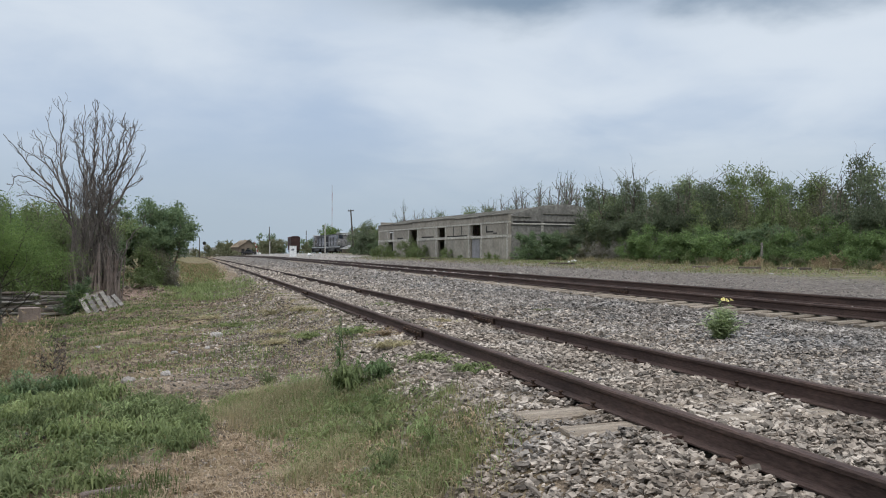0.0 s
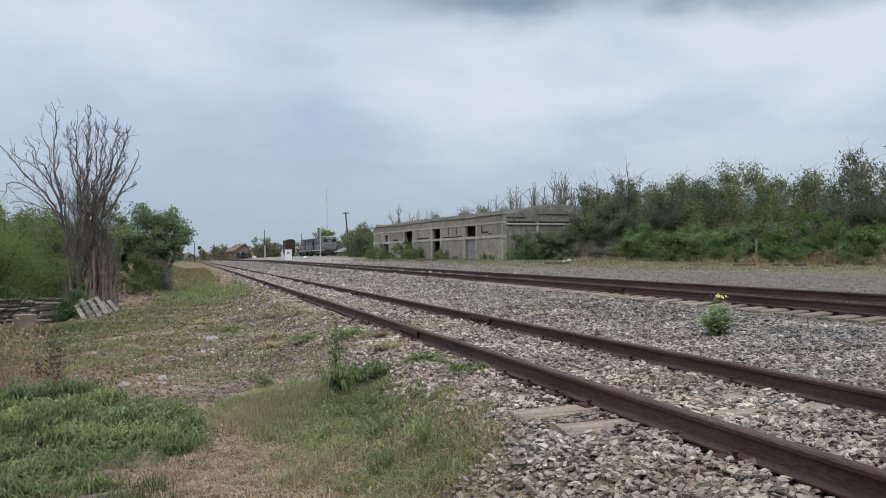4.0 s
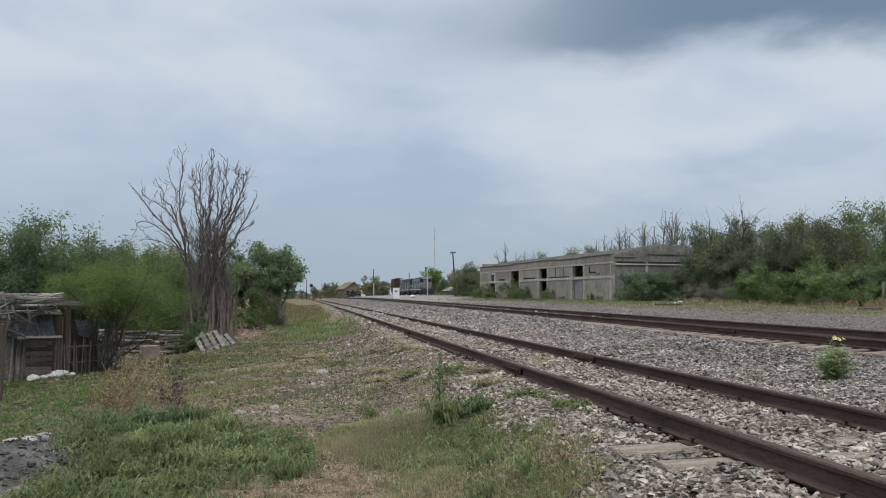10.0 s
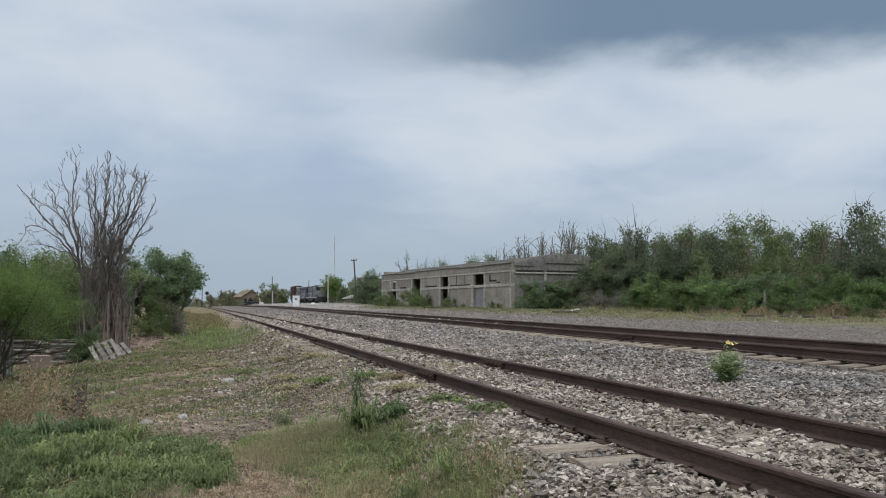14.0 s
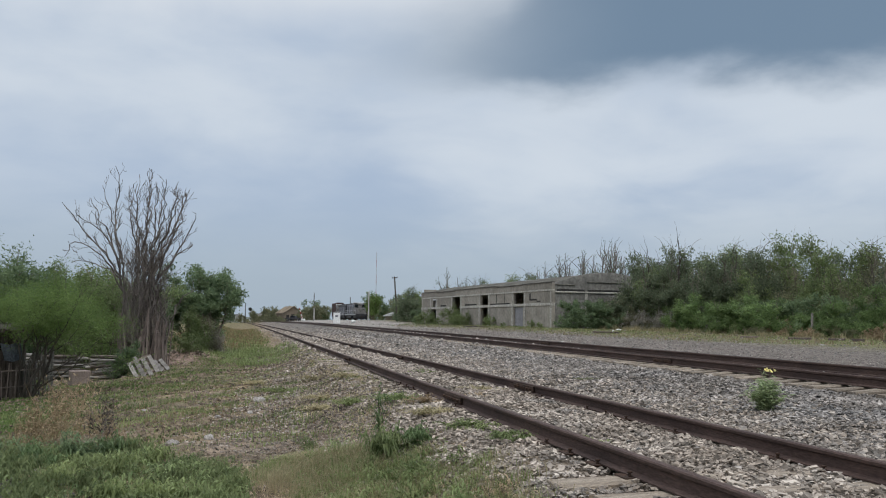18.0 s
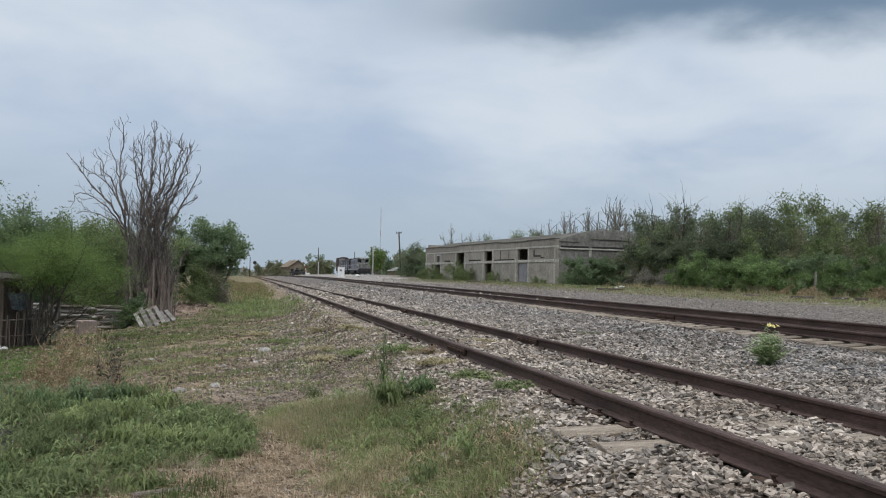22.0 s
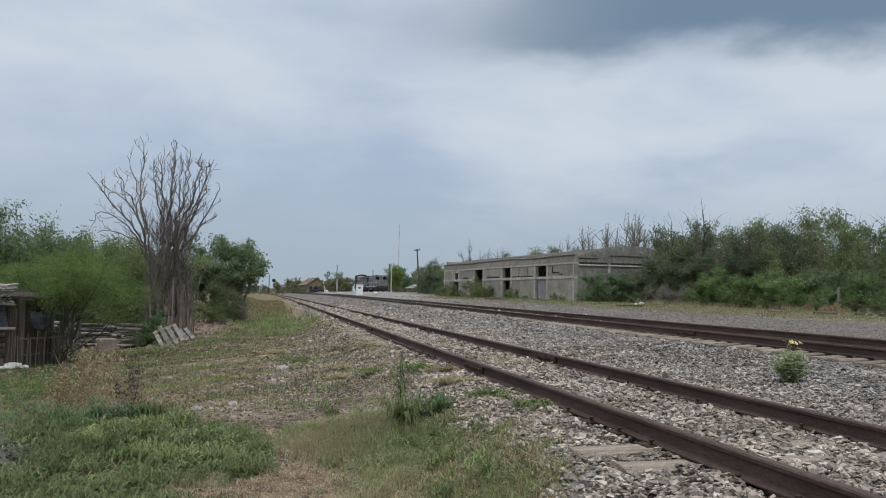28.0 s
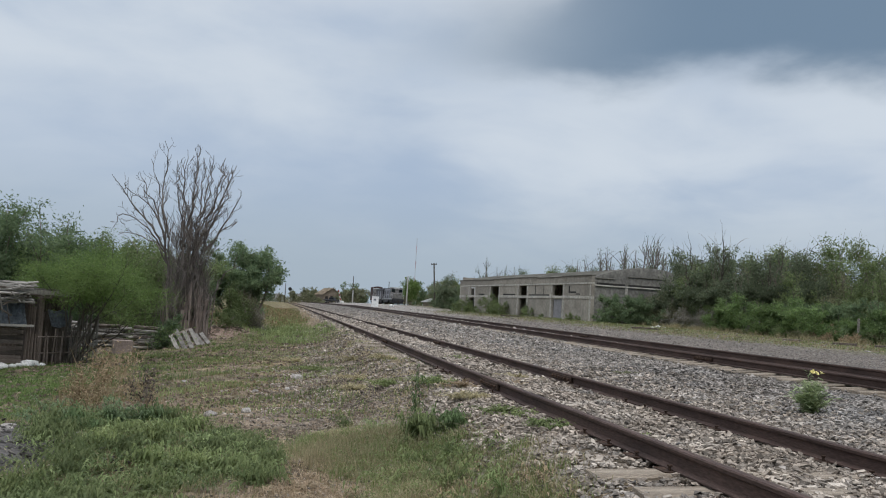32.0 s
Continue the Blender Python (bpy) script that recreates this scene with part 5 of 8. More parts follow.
# ---- trees beside the track ----
def build_dead_tree():
    rng = np.random.default_rng(5)
    ob = empty("dead_tree")
    tagged(ob, "tall bare dead tree with clustered grey trunks and upswept branches", "tree")

    def twig(segs, p, d, length, r, level):
        n = 5
        for i in range(n):
            d = d + rng.normal(0, 0.17, 3)
            d[2] += 0.10
            d /= np.linalg.norm(d)
            q = p + d * length / n
            r2 = max(r * 0.84, 0.006)
            segs.append((p, q, r, r2))
            p, r = q, r2
            if level > 0 and i >= 1 and rng.random() < 0.62:
                twig(segs, p, turn_off(rng, d, rng.uniform(25, 50)), length * rng.uniform(0.35, 0.6), r * 0.7, level - 1)

    def limb(name, pts, r0, r1, shoots, reach, first=0.4, level=1, crook=0.03):
        """A crooked limb through a few bends, with upswept shoots along it."""
        pts = np.array(pts, float)
        ext = np.concatenate([2 * pts[:1] - pts[1:2], pts, 2 * pts[-1:] - pts[-2:-1]])
        line = []
        for i in range(len(pts) - 1):
            a, b, c, d = ext[i : i + 4]
            n = max(2, int(np.linalg.norm(c - b) / 0.22))
            for k in range(n):
                t = k / n
                line.append(0.5 * (2 * b + (c - a) * t + (2 * a - 5 * b + 4 * c - d) * t * t + (3 * b - a - 3 * c + d) * t ** 3))
        line = np.array(line + [pts[-1]])
        line[1:-1] += rng.normal(0, crook, (len(line) - 2, 3))
        rad = r0 + (r1 - r0) * np.linspace(0, 1, len(line)) ** 0.8
        segs = [(line[i], line[i + 1], rad[i], rad[i + 1]) for i in range(len(line) - 1)]
        for k in range(shoots):
            t = first + (0.97 - first) * (k + rng.random()) / shoots
            i = min(int(t * (len(line) - 1)), len(line) - 2)
            d = line[i + 1] - line[i]
            d /= np.linalg.norm(d)
            twig(segs, line[i], turn_off(rng, d, rng.uniform(22, 46)), reach * (1.25 - 0.75 * t) * rng.uniform(0.55, 1.15), rad[i] * 0.55, level)
        v, f = tubes(segs, 6)
        link(name, raw(name, v, f), M_DEADWOOD, ob)

    # the packed middle: trunks that rise side by side and open into a narrow crown
    for k in range(13):
        f = k / 12
        bx, by = -0.5 + 0.95 * f + rng.uniform(-0.06, 0.06), rng.uniform(-0.4, 0.4)
        tx, tz = -0.75 + 2.05 * f + rng.uniform(-0.12, 0.12), 7.0 - 1.5 * abs(f - 0.4) ** 1.4 + rng.uniform(-0.4, 0.1)
        ty = by * 2.4 + rng.uniform(-0.3, 0.3)
        limb("trunk", [(bx * 1.3, by * 1.2, -0.15), (bx * 1.15, by, 1.6), (bx * 0.8, by, 3.5), (0.35 * bx + 0.65 * tx, 0.7 * ty, 5.0), (tx * 0.96, 0.95 * ty, 6.1), (tx, ty, tz)], rng.uniform(0.06, 0.085), 0.009, 15, 0.85, 0.52, 1, 0.05)
    # the stem that leans away from the track, and its long arching limbs
    limb("trunk", [(-0.6, 0, -0.1), (-0.75, 0.1, 2.2), (-0.95, 0.2, 3.3), (-1.2, 0.2, 5.0), (-1.15, 0.3, 6.3), (-1.3, 0.3, 7.2)], 0.08, 0.009, 15, 0.9, 0.5)
    limb("trunk", [(-0.6, 0.2, -0.1), (-0.8, 0.3, 2.4), (-0.95, 0.4, 3.8), (-1.35, 0.5, 5.2), (-1.75, 0.5, 6.5)], 0.065, 0.009, 13, 0.85, 0.5)
    limb("limb", [(-0.95, 0.2, 3.2), (-1.5, 0.1, 4.0), (-2.2, 0, 4.8), (-2.95, -0.1, 5.75)], 0.045, 0.01, 10, 0.8, 0.2)
    limb("limb", [(-0.95, 0.2, 3.1), (-1.6, 0, 3.9), (-2.2, -0.1, 4.3), (-2.6, -0.2, 4.3), (-2.75, -0.25, 3.8)], 0.038, 0.009, 9, 0.6, 0.25)
    limb("limb", [(-1.0, 0.2, 3.5), (-1.5, 0.3, 4.8), (-2.1, 0.4, 6.0)], 0.042, 0.009, 9, 0.75, 0.3)
    limb("limb", [(-1.05, 0.2, 3.8), (-1.6, 0, 4.7), (-2.4, -0.3, 5.3)], 0.036, 0.009, 8, 0.65, 0.3)
    limb("limb", [(-0.85, 0.1, 2.7), (-1.3, -0.1, 3.4), (-2.0, -0.3, 3.7), (-2.5, -0.4, 3.6)], 0.034, 0.009, 8, 0.5, 0.3)
    # limbs towards the track
    limb("limb", [(0.4, 0, 3.2), (0.8, 0, 3.8), (1.2, -0.1, 4.5), (1.6, -0.2, 5.35)], 0.05, 0.011, 8, 0.6, 0.3)
    limb("limb", [(0.85, 0, 3.95), (1.25, 0.1, 4.2), (1.5, 0.1, 4.4)], 0.028, 0.009, 5, 0.4, 0.3)
    limb("limb", [(0.4, 0.1, 3.5), (0.75, 0.2, 4.6), (1.1, 0.2, 5.9)], 0.042, 0.01, 10, 0.7, 0.3)
    limb("limb", [(0.5, -0.3, 0.5), (0.9, -0.4, 1.6), (1.15, -0.4, 2.35), (1.7, -0.4, 2.75)], 0.045, 0.011, 6, 0.5, 0.4)
    # hanging twigs and dead shoots round the trunks
    segs = []
    for k in range(2300):
        a, r = rng.uniform(0, 6.28), 0.72 * math.sqrt(rng.random())
        z = 0.7 + 3.0 * rng.random() ** 1.5
        p = np.array([r * math.cos(a) - 0.05, r * 0.8 * math.sin(a), z])
        d = np.array([math.cos(a) * 0.25, math.sin(a) * 0.25, 1.0]) + rng.normal(0, 0.3, 3)
        for i in range(4):
            q = p + d / np.linalg.norm(d) * rng.uniform(0.10, 0.24)
            segs.append((p, q, 0.007 - 0.0013 * i, 0.0057 - 0.0013 * i))
            p, d = q, d + rng.normal(0, 0.35, 3)
    v, f = tubes(segs, 3)
    link("dead_brushwood", raw("dead_brushwood", v, f), M_DEADWOOD, ob, "tangle of thin dead twigs")
    # peeling bark and dead suckers packed round the foot
    for k in range(130):
        a = rng.uniform(0, 6.28)
        r = rng.uniform(0.3, 0.88)
        h = rng.uniform(0.9, 2.2)
        p0 = np.array([r * math.cos(a), r * math.sin(a), -0.1])
        p1 = p0 * (0.92, 0.92, 1) + np.array([rng.normal(0, 0.06), rng.normal(0, 0.06), h * 0.5])
        p2 = p1 + np.array([rng.normal(0, 0.10), rng.normal(0, 0.10), h * 0.5])
        w = rng.uniform(0.02, 0.055)
        v, f = tubes([(p0, p1, w, w * 0.8), (p1, p2, w * 0.8, w * 0.3)], 5)
        link("sucker", raw("sucker", v, f), M_STUMP if k % 3 else M_BARK, ob)
    for k in range(24):
        a = rng.uniform(0, 6.28)
        r = rng.uniform(0.5, 0.9)
        slab = boxed("bark_slab", (-0.06, 0.06, -0.015, 0.015, -0.1, rng.uniform(0.7, 1.7)), M_STUMP if k % 3 else M_BARK, ob, "", 0.01)
        slab.matrix_local = pose(r * math.cos(a), r * math.sin(a), 0, rng.uniform(-8, 8), rng.uniform(-8, 8), math.degrees(a) + 90)
    put(ob, -3.62, 31.0)
    return ob


build_dead_tree()


def feathery(seed, name, label, height, stems, spread, material, count, size, lean=30, rad=0.045, bark=None):
    """A shrubby tree with thin stems and a fine, layered, airy crown."""
    rng = np.random.default_rng(seed)
    rows, tips = [], []
    for k in range(stems):
        segs = []
        a = 2 * math.pi * (k + rng.random() * 0.5) / stems
        l = radians(lean * rng.uniform(0.3, 1.2))
        grow(rng, (0.1 * math.cos(a), 0.1 * math.sin(a), -0.1), (math.sin(l) * math.cos(a), math.sin(l) * math.sin(a), math.cos(l)), height * 0.42, rad * rng.uniform(0.7, 1.2), 3, (2, 3), 36, 0.68, 0.16, 0.03, segs, tips, 0.6)
        rows.append(segs)
    top = max(p[2] for p, d, l in tips)
    wide = np.percentile([math.hypot(p[0], p[1]) for p, d, l in tips], 97)
    kz, kx = height * 0.97 / top, spread / wide
    sc = np.array([kx, kx, kz])
    ob = empty(name)
    tagged(ob, label, "tree")
    for segs in rows:
        v, f = tubes([(a * sc, b * sc, r0, r1) for a, b, r0, r1 in segs])
        link("stem", raw("stem", v, f), bark or M_BARK, ob)
    pts = np.array([p * sc for p, d, l in tips if l <= 1 and p[2] * kz > height * (0.56 - 0.36 * min(1.0, math.hypot(p[0], p[1]) * kx / spread))])
    pts = pts[(pts[:, 2] > 0.45 * height) | (rng.random(len(pts)) < 0.4)]
    # sprays: each a short arching spine with leaflets along it
    n = count
    c = pts[rng.integers(0, len(pts), n)]
    spray = rng.integers(0, 7, n)
    key = (c[:, 0] * 37.1 + c[:, 1] * 91.7 + c[:, 2] * 53.3 + spray * 1.7)
    sa, sb = np.modf(np.sin(key) * 4375.5)[0] * 6.28, np.modf(np.cos(key * 1.3) * 9371.1)[0]
    d = np.stack([np.cos(sa), np.sin(sa), 0.25 + 0.6 * sb], 1)
    t = rng.random((n, 1)) ** 0.8
    c = c + d * t * 0.46 - np.array([[0, 0, 1]]) * (t ** 2) * 0.16 + rng.normal(0, 0.028, (n, 3))
    u = d + rng.normal(0, 0.7, (n, 3))
    u /= np.linalg.norm(u, axis=1, keepdims=True)
    w = np.cross(u, rng.normal(0, 1, (n, 3)))
    w /= np.linalg.norm(w, axis=1, keepdims=True)
    s = size * rng.uniform(0.5, 1.4, (n, 1))
    v = np.stack([c - u * s, c - w * s * 0.45, c + u * s], 1).reshape(-1, 3)
    link("crown", raw("crown", v, np.arange(n * 3).reshape(-1, 3)), material, ob)
    return ob


put(feathery(8, "mesquite_tree", "feathery bright green mesquite with thin dark stems", 3.45, 8, 2.05, M_LEAF_BRIGHT, 68000, 0.029, rad=0.038, bark=M_POLE), -5.2, 21.6)
put(feathery(9, "mesquite_tree", "feathery bright green mesquite behind the shack", 3.5, 5, 1.8, M_LEAF_BRIGHT, 24000, 0.05, bark=M_POLE), -12.0, 25.5)
put(brush(12, "dark_green_tree", "dense dark green tree with rounded crown by the bank", 4.3, 2.0, 7, M_LEAF_DARK, 34000, 0.078, 0, 1.6, "tree", 0.12, 0.034), -2.3, 39.8)
put(brush(13, "olive_bush", "grey-green bush beneath the dark tree", 1.8, 0.95, 8, M_LEAF_OLIVE, 7500, 0.036, 60, 0.7, "bush"), -1.95, 38.4)
put(brush(131, "leafy_bush", "bright green bush beneath the dark tree", 2.1, 0.65, 7, M_LEAF_MID, 8000, 0.05, 8, 1.0, "bush"), -2.25, 37.6)
put(brush(132, "dry_bush", "hazy grey dry bush on the bank", 1.5, 0.6, 9, M_GREYTWIG, 7000, 0.03, 90, 0.6, "bush"), -1.68, 38.2)
put(brush(14, "olive_bush", "low green bush on the bank", 0.8, 0.6, 6, M_LEAF_MID, 3000, 0.04, 6, 1.0, "bush"), -2.35, 34.3)
put(brush(15, "leafy_tree", "dense dark leafy tree standing behind the shack", 5.0, 2.3, 7, M_LEAF_DARK, 40000, 0.065, 5, 1.3, "tree", 0.08, 0.038), -10.6, 33)
put(brush(153, "leafy_tree", "broad dark leafy tree close behind the shack roof", 5.4, 2.3, 7, M_LEAF_DARK, 30000, 0.075, 0, 1.3, "tree", 0.08, 0.042), -9.8, 34.2)
put(brush(151, "leafy_tree", "dark airy leafy tree rising over the shack", 5.3, 2.4, 6, M_LEAF_DARK, 26000, 0.072, 4, 1.3, "tree", 0.08, 0.042), -12.2, 33.6)
put(brush(152, "leafy_tree", "dark leafy tree between the shack and the mesquite", 4.5, 2.1, 6, M_LEAF_DARK, 24000, 0.072, 4, 1.3, "tree", 0.08, 0.042), -9.2, 35.0)
put(brush(16, "leafy_tree", "green leafy tree farther behind the shack", 4.5, 2.6, 6, M_LEAF_MID, 24000, 0.072, 5, 1.3, "tree", 0.08, 0.040), -7.4, 40)
put(brush(17, "leafy_tree", "tall leafy tree above the shack roof", 5.2, 2.9, 6, M_LEAF_DARK, 24000, 0.072, 5, 1.3, "tree", 0.08, 0.040), -14.0, 36)
put(brush(171, "leafy_tree", "leafy tree between the shack and the dead tree", 4.6, 2.6, 6, M_LEAF_DARK, 12000, 0.11, 5, 1.3, "tree", 0.08, 0.040), -10.2, 43)
put(brush(18, "ivy_bush", "dark green bush at the foot of the dead tree", 1.15, 0.55, 6, M_LEAF_DARK, 9000, 0.04, 6, 1.0, "bush"), -3.75, 26.7)
put(brush(19, "leafy_bush", "green bush growing among the dead trunks", 3.9, 1.5, 6, M_LEAF_MID, 13000, 0.065, 16, 1.0, "bush"), -5.0, 33.2)
put(brush(20, "leafy_bush", "green bush close behind the dead trunks", 3.1, 1.1, 6, M_LEAF_DARK, 9000, 0.06, 16, 1.0, "bush"), -4.1, 34.6)
put(brush(201, "leafy_tree", "green tree filling the gap behind the dead trunks", 3.9, 1.7, 6, M_LEAF_MID, 10000, 0.09, 5, 1.3, "tree", 0.08, 0.040), -4.6, 38.5)


put(brush(202, "leafy_tree", "yellow-green tree between the mesquite and the dead tree", 4.5, 1.7, 6, M_LEAF_MID, 15000, 0.075, 5, 1.3, "tree", 0.08, 0.040), -6.3, 36.0)
put(brush(203, "dry_vine", "tangle of dry brown vines on the fence posts", 1.25, 0.45, 12, M_DRYBROWN, 500, 0.03, 60, 0.5, "vine", 0.1, 0.05, M_STUMP, 3), -6.75, 18.7)
put(brush(204, "dry_vine", "dry brown creeper before the shack's wall", 1.1, 0.55, 10, M_LEAF_OLIVE, 900, 0.03, 50, 0.5, "vine", 0.05, 0.06, M_STUMP, 3), -7.3, 18.1)


# ---- shack and fences ----
def plank(parent, a, b, w, t, material, name="plank", roll=0.0, label=""):
    """A board from a to b, w wide and t thick."""
    a, b = Vector(a), Vector(b)
    d = b - a
    bm = bmesh.new()
    box(bm, -w / 2, w / 2, -t / 2, t / 2, 0, d.length, None, min(0.006, t * 0.3))
    ob = part(name, bm, material, parent, label)
    m = Matrix.Translation(a) @ d.to_track_quat("Z", "Y").to_matrix().to_4x4() @ Matrix.Rotation(roll, 4, "Z")
    ob.matrix_local = m
    return ob


def build_shack():
    rng = random.Random(3)
    # front runs along local x, from the far corner (0) to the near one; local y goes back
    x0, y0, x1, y1 = -5.55, 21.9, -8.6, 17.9
    ang = math.atan2(y1 - y0, x1 - x0)
    L = math.hypot(x1 - x0, y1 - y0)
    z0 = float(gz(-6.8, 20.5)) - 0.04
    sh = empty("shack", Matrix.Translation((x0, y0, z0)) @ Matrix.Rotation(ang, 4, "Z"))
    tagged(sh, "ramshackle low shack of rotten boards under a littered slat roof", "shack")
    H = 1.72
    depth = -2.6
    for x in (0.0, 0.62, 1.04, 1.82, 2.6, 3.4, 4.3, L):
        plank(sh, (x, 0, -0.25), (x + rng.uniform(-0.05, 0.05), 0, H), 0.12, 0.11, M_PLANK_BROWN, "post")
        plank(sh, (x, depth, -0.25), (x, depth, H + 0.1), 0.12, 0.11, M_PLANK_BROWN, "post")
    # back and side walls
    for i in range(34):
        plank(sh, (i * L / 33, depth - 0.06, -0.2), (i * L / 33 + rng.uniform(-0.02, 0.02), depth - 0.06, H), L / 33, 0.02, M_PLANK_BROWN, "wall_board", 0.0)
    for x in (-0.08, L + 0.08):
        for i in range(18):
            y = depth * i / 17
            plank(sh, (x, y, -0.2), (x, y, H + rng.uniform(-0.1, 0.1)), 0.02, 0.14, M_PLANK_BROWN, "wall_board")
    # front: low plaster wall, horizontal boards, a plank panel, a dark opening
    for a, b, h in ((1.87, 2.52, 1.08), (2.68, 3.3, 1.0), (3.5, 4.2, 1.12)):
        boxed("low_wall", (a, b, -0.02, 0.07, -0.25, h), M_PLASTER, sh, "grey plastered low wall", 0.01)
    for i in range(9):
        z = 0.05 + i * 0.115
        plank(sh, (1.08, 0.05 + rng.uniform(-0.02, 0.02), z + rng.uniform(-0.03, 0.03)), (1.78, 0.05, z + rng.uniform(-0.04, 0.04)), 0.10, 0.02, M_PLANK_BROWN, "wall_board", math.pi / 2)
    for i in range(5):
        x = 0.68 + i * 0.085
        plank(sh, (x, 0.08, -0.2), (x + rng.uniform(-0.02, 0.02), 0.08, H - rng.uniform(0, 0.25)), 0.08, 0.02, M_PLANK_BROWN, "wall_board")
    for i in range(16):
        x = 1.9 + i * 0.2
        plank(sh, (x, 0.09, H - rng.uniform(0.45, 0.8)), (x + rng.uniform(-0.06, 0.06), 0.12, H + 0.05), rng.uniform(0.03, 0.07), 0.02, M_PLANK_BROWN if i % 3 else M_PLANK, "wall_slat")
    for x in (1.95, 2.1, 2.24, 2.58, 2.63, 2.8, 2.92, 3.1, 3.38, 3.6, 3.72, 3.95, 4.3, 4.42):
        plank(sh, (x, 0.11, -0.2), (x + rng.uniform(-0.14, 0.14), 0.14, H - rng.uniform(0, 0.5)), rng.uniform(0.04, 0.09), 0.04, rng.choice((M_PLANK_BROWN, M_PLANK, M_STUMP)), "wall_stick")
    # dark sheets hung under the roof's edge, and a pale batten
    for a, w, top, h in ((1.68, 0.66, 0.10, 0.62), (1.22, 0.44, 0.14, 0.58), (0.02, 0.55, 0.32, 0.40)):
        bm = bmesh.new()
        nx, nz = 7, 6
        vs = [[bm.verts.new((a + w * i / nx + 0.03 * math.sin(j * 0.9), 0.20 + 0.14 * j / nz + 0.025 * math.sin(i * 1.7 + j), H - top - h * j / nz + 0.02 * math.sin(i * 1.1))) for i in range(nx + 1)] for j in range(nz + 1)]
        for j in range(nz):
            for i in range(nx):
                bm.faces.new((vs[j][i], vs[j][i + 1], vs[j + 1][i + 1], vs[j + 1][i]))
        bmesh.ops.solidify(bm, geom=bm.faces[:], thickness=0.008)
        part("hanging_sheet", bm, M_TARP, sh, "faded blue-grey hanging sheet")
    plank(sh, (1.05, 0.36, H - 0.70), (2.2, 0.34, H - 0.67), 0.06, 0.025, M_PLANK_PALE, "batten", math.pi / 2)
    # roof: beams, a dark deck with gaps, and thin crooked slats
    for x in [i * L / 8 for i in range(9)]:
        plank(sh, (x, 0.35, H), (x, depth - 0.25, H + 0.12), 0.07, 0.09, M_PLANK_BROWN, "roof_beam")
    for i in range(20):
        y = 0.33 - i * (2.9 / 19)
        x = -0.35 + rng.uniform(-0.25, 0.15)
        while x < L:
            e = min(x + rng.uniform(0.9, 2.2), L + 0.25)
            z = H + 0.06 - y * 0.04
            plank(sh, (x, y + rng.uniform(-0.07, 0.07), z + rng.uniform(0, 0.05)), (e, y + rng.uniform(-0.09, 0.09), z + rng.uniform(-0.02, 0.09)), rng.uniform(0.07, 0.14), 0.02, M_PLANK_BROWN if rng.random() < 0.3 else M_PLANK, "roof_slat", math.pi / 2)
            x = e + rng.uniform(-0.2, 0.3)
    for i in range(110):
        x, y = rng.uniform(1.75, L - 0.1), rng.uniform(-0.8, 0.42)
        l, a = rng.uniform(0.5, 1.5), rng.choice((0, 0, 0, 0.3, -0.3, 1.2)) + rng.uniform(-0.2, 0.2)
        z = H - 0.04 + 0.045 * (i % 8) + rng.uniform(0, 0.04)
        plank(sh, (x - math.cos(a) * l / 2, y - math.sin(a) * l / 2, z), (x + math.cos(a) * l / 2, y + math.sin(a) * l / 2, z + rng.uniform(-0.09, 0.10)), rng.uniform(0.03, 0.07), 0.02, M_PLANK if rng.random() < 0.65 else M_PLANK_PALE, "loose_board", math.pi / 2 + rng.uniform(-0.3, 0.3))
    # clutter stuffed under the roof's edge
    for i in range(80):
        x, z = rng.uniform(1.98, L - 0.2), H + rng.uniform(-0.5, 0.22)
        l, a = rng.uniform(0.25, 0.95), rng.choice((0.0, 0.0, 0.0, 0.4, -0.4, 1.3, 1.57)) + rng.uniform(-0.15, 0.15)
        y = 0.40 + rng.uniform(-0.06, 0.08)
        plank(sh, (x - math.cos(a) * l / 2, y, z - math.sin(a) * l / 2), (x + math.cos(a) * l / 2, y + rng.uniform(-0.05, 0.05), z + math.sin(a) * l / 2), rng.uniform(0.025, 0.07), 0.018, rng.choice((M_PLANK, M_PLANK, M_PLANK_PALE, M_PLANK_BROWN)), "loose_slat", rng.uniform(0, 3.1))
    for x, z, k in ((3.02, H - 0.42, 0.11), (2.55, H - 0.16, 0.08), (3.15, H + 0.34, 0.07)):
        bm = bmesh.new()
        bmesh.ops.create_icosphere(bm, subdivisions=2, radius=k)
        for v in bm.verts:
            v.co = Vector((v.co.x * 1.2, v.co.y * 0.7, v.co.z)) * (1 + 0.3 * noise.noise(v.co * 14 + Vector((x, 0, 0)))) + Vector((x, 0.36, z))
        part("white_rag", bm, M_WHITE, sh, "crumpled dirty white plastic", True)
    # a heap of bleached poles at the roof's edge
    for i in range(34):
        t = i / 33
        l = rng.uniform(0.5, 1.0)
        a = rng.choice((0.0, 0.0, 0.15, -0.2, 1.1)) + rng.uniform(-0.12, 0.12)
        c = Vector((1.52 + rng.uniform(-0.22, 0.22), 0.46 - 0.3 * rng.random(), H - 0.14 + 0.44 * t))
        d = Vector((math.cos(a) * l / 2, math.sin(a) * l / 2, rng.uniform(-0.04, 0.04)))
        bm = bmesh.new()
        m = c + Vector((rng.uniform(-0.03, 0.03), 0, rng.uniform(-0.03, 0.03)))
        r0 = rng.uniform(0.014, 0.03)
        rod(bm, c - d, m, r0, r0, 6)
        rod(bm, m, c + d, r0, r0 * 0.7, 6)
        part("pole", bm, M_PLANK_PALE if rng.random() < 0.7 else M_PLANK, sh, "bleached pole")
    return sh, ang, L, z0


SHACK, S_ANG, S_LEN, S_Z = build_shack()


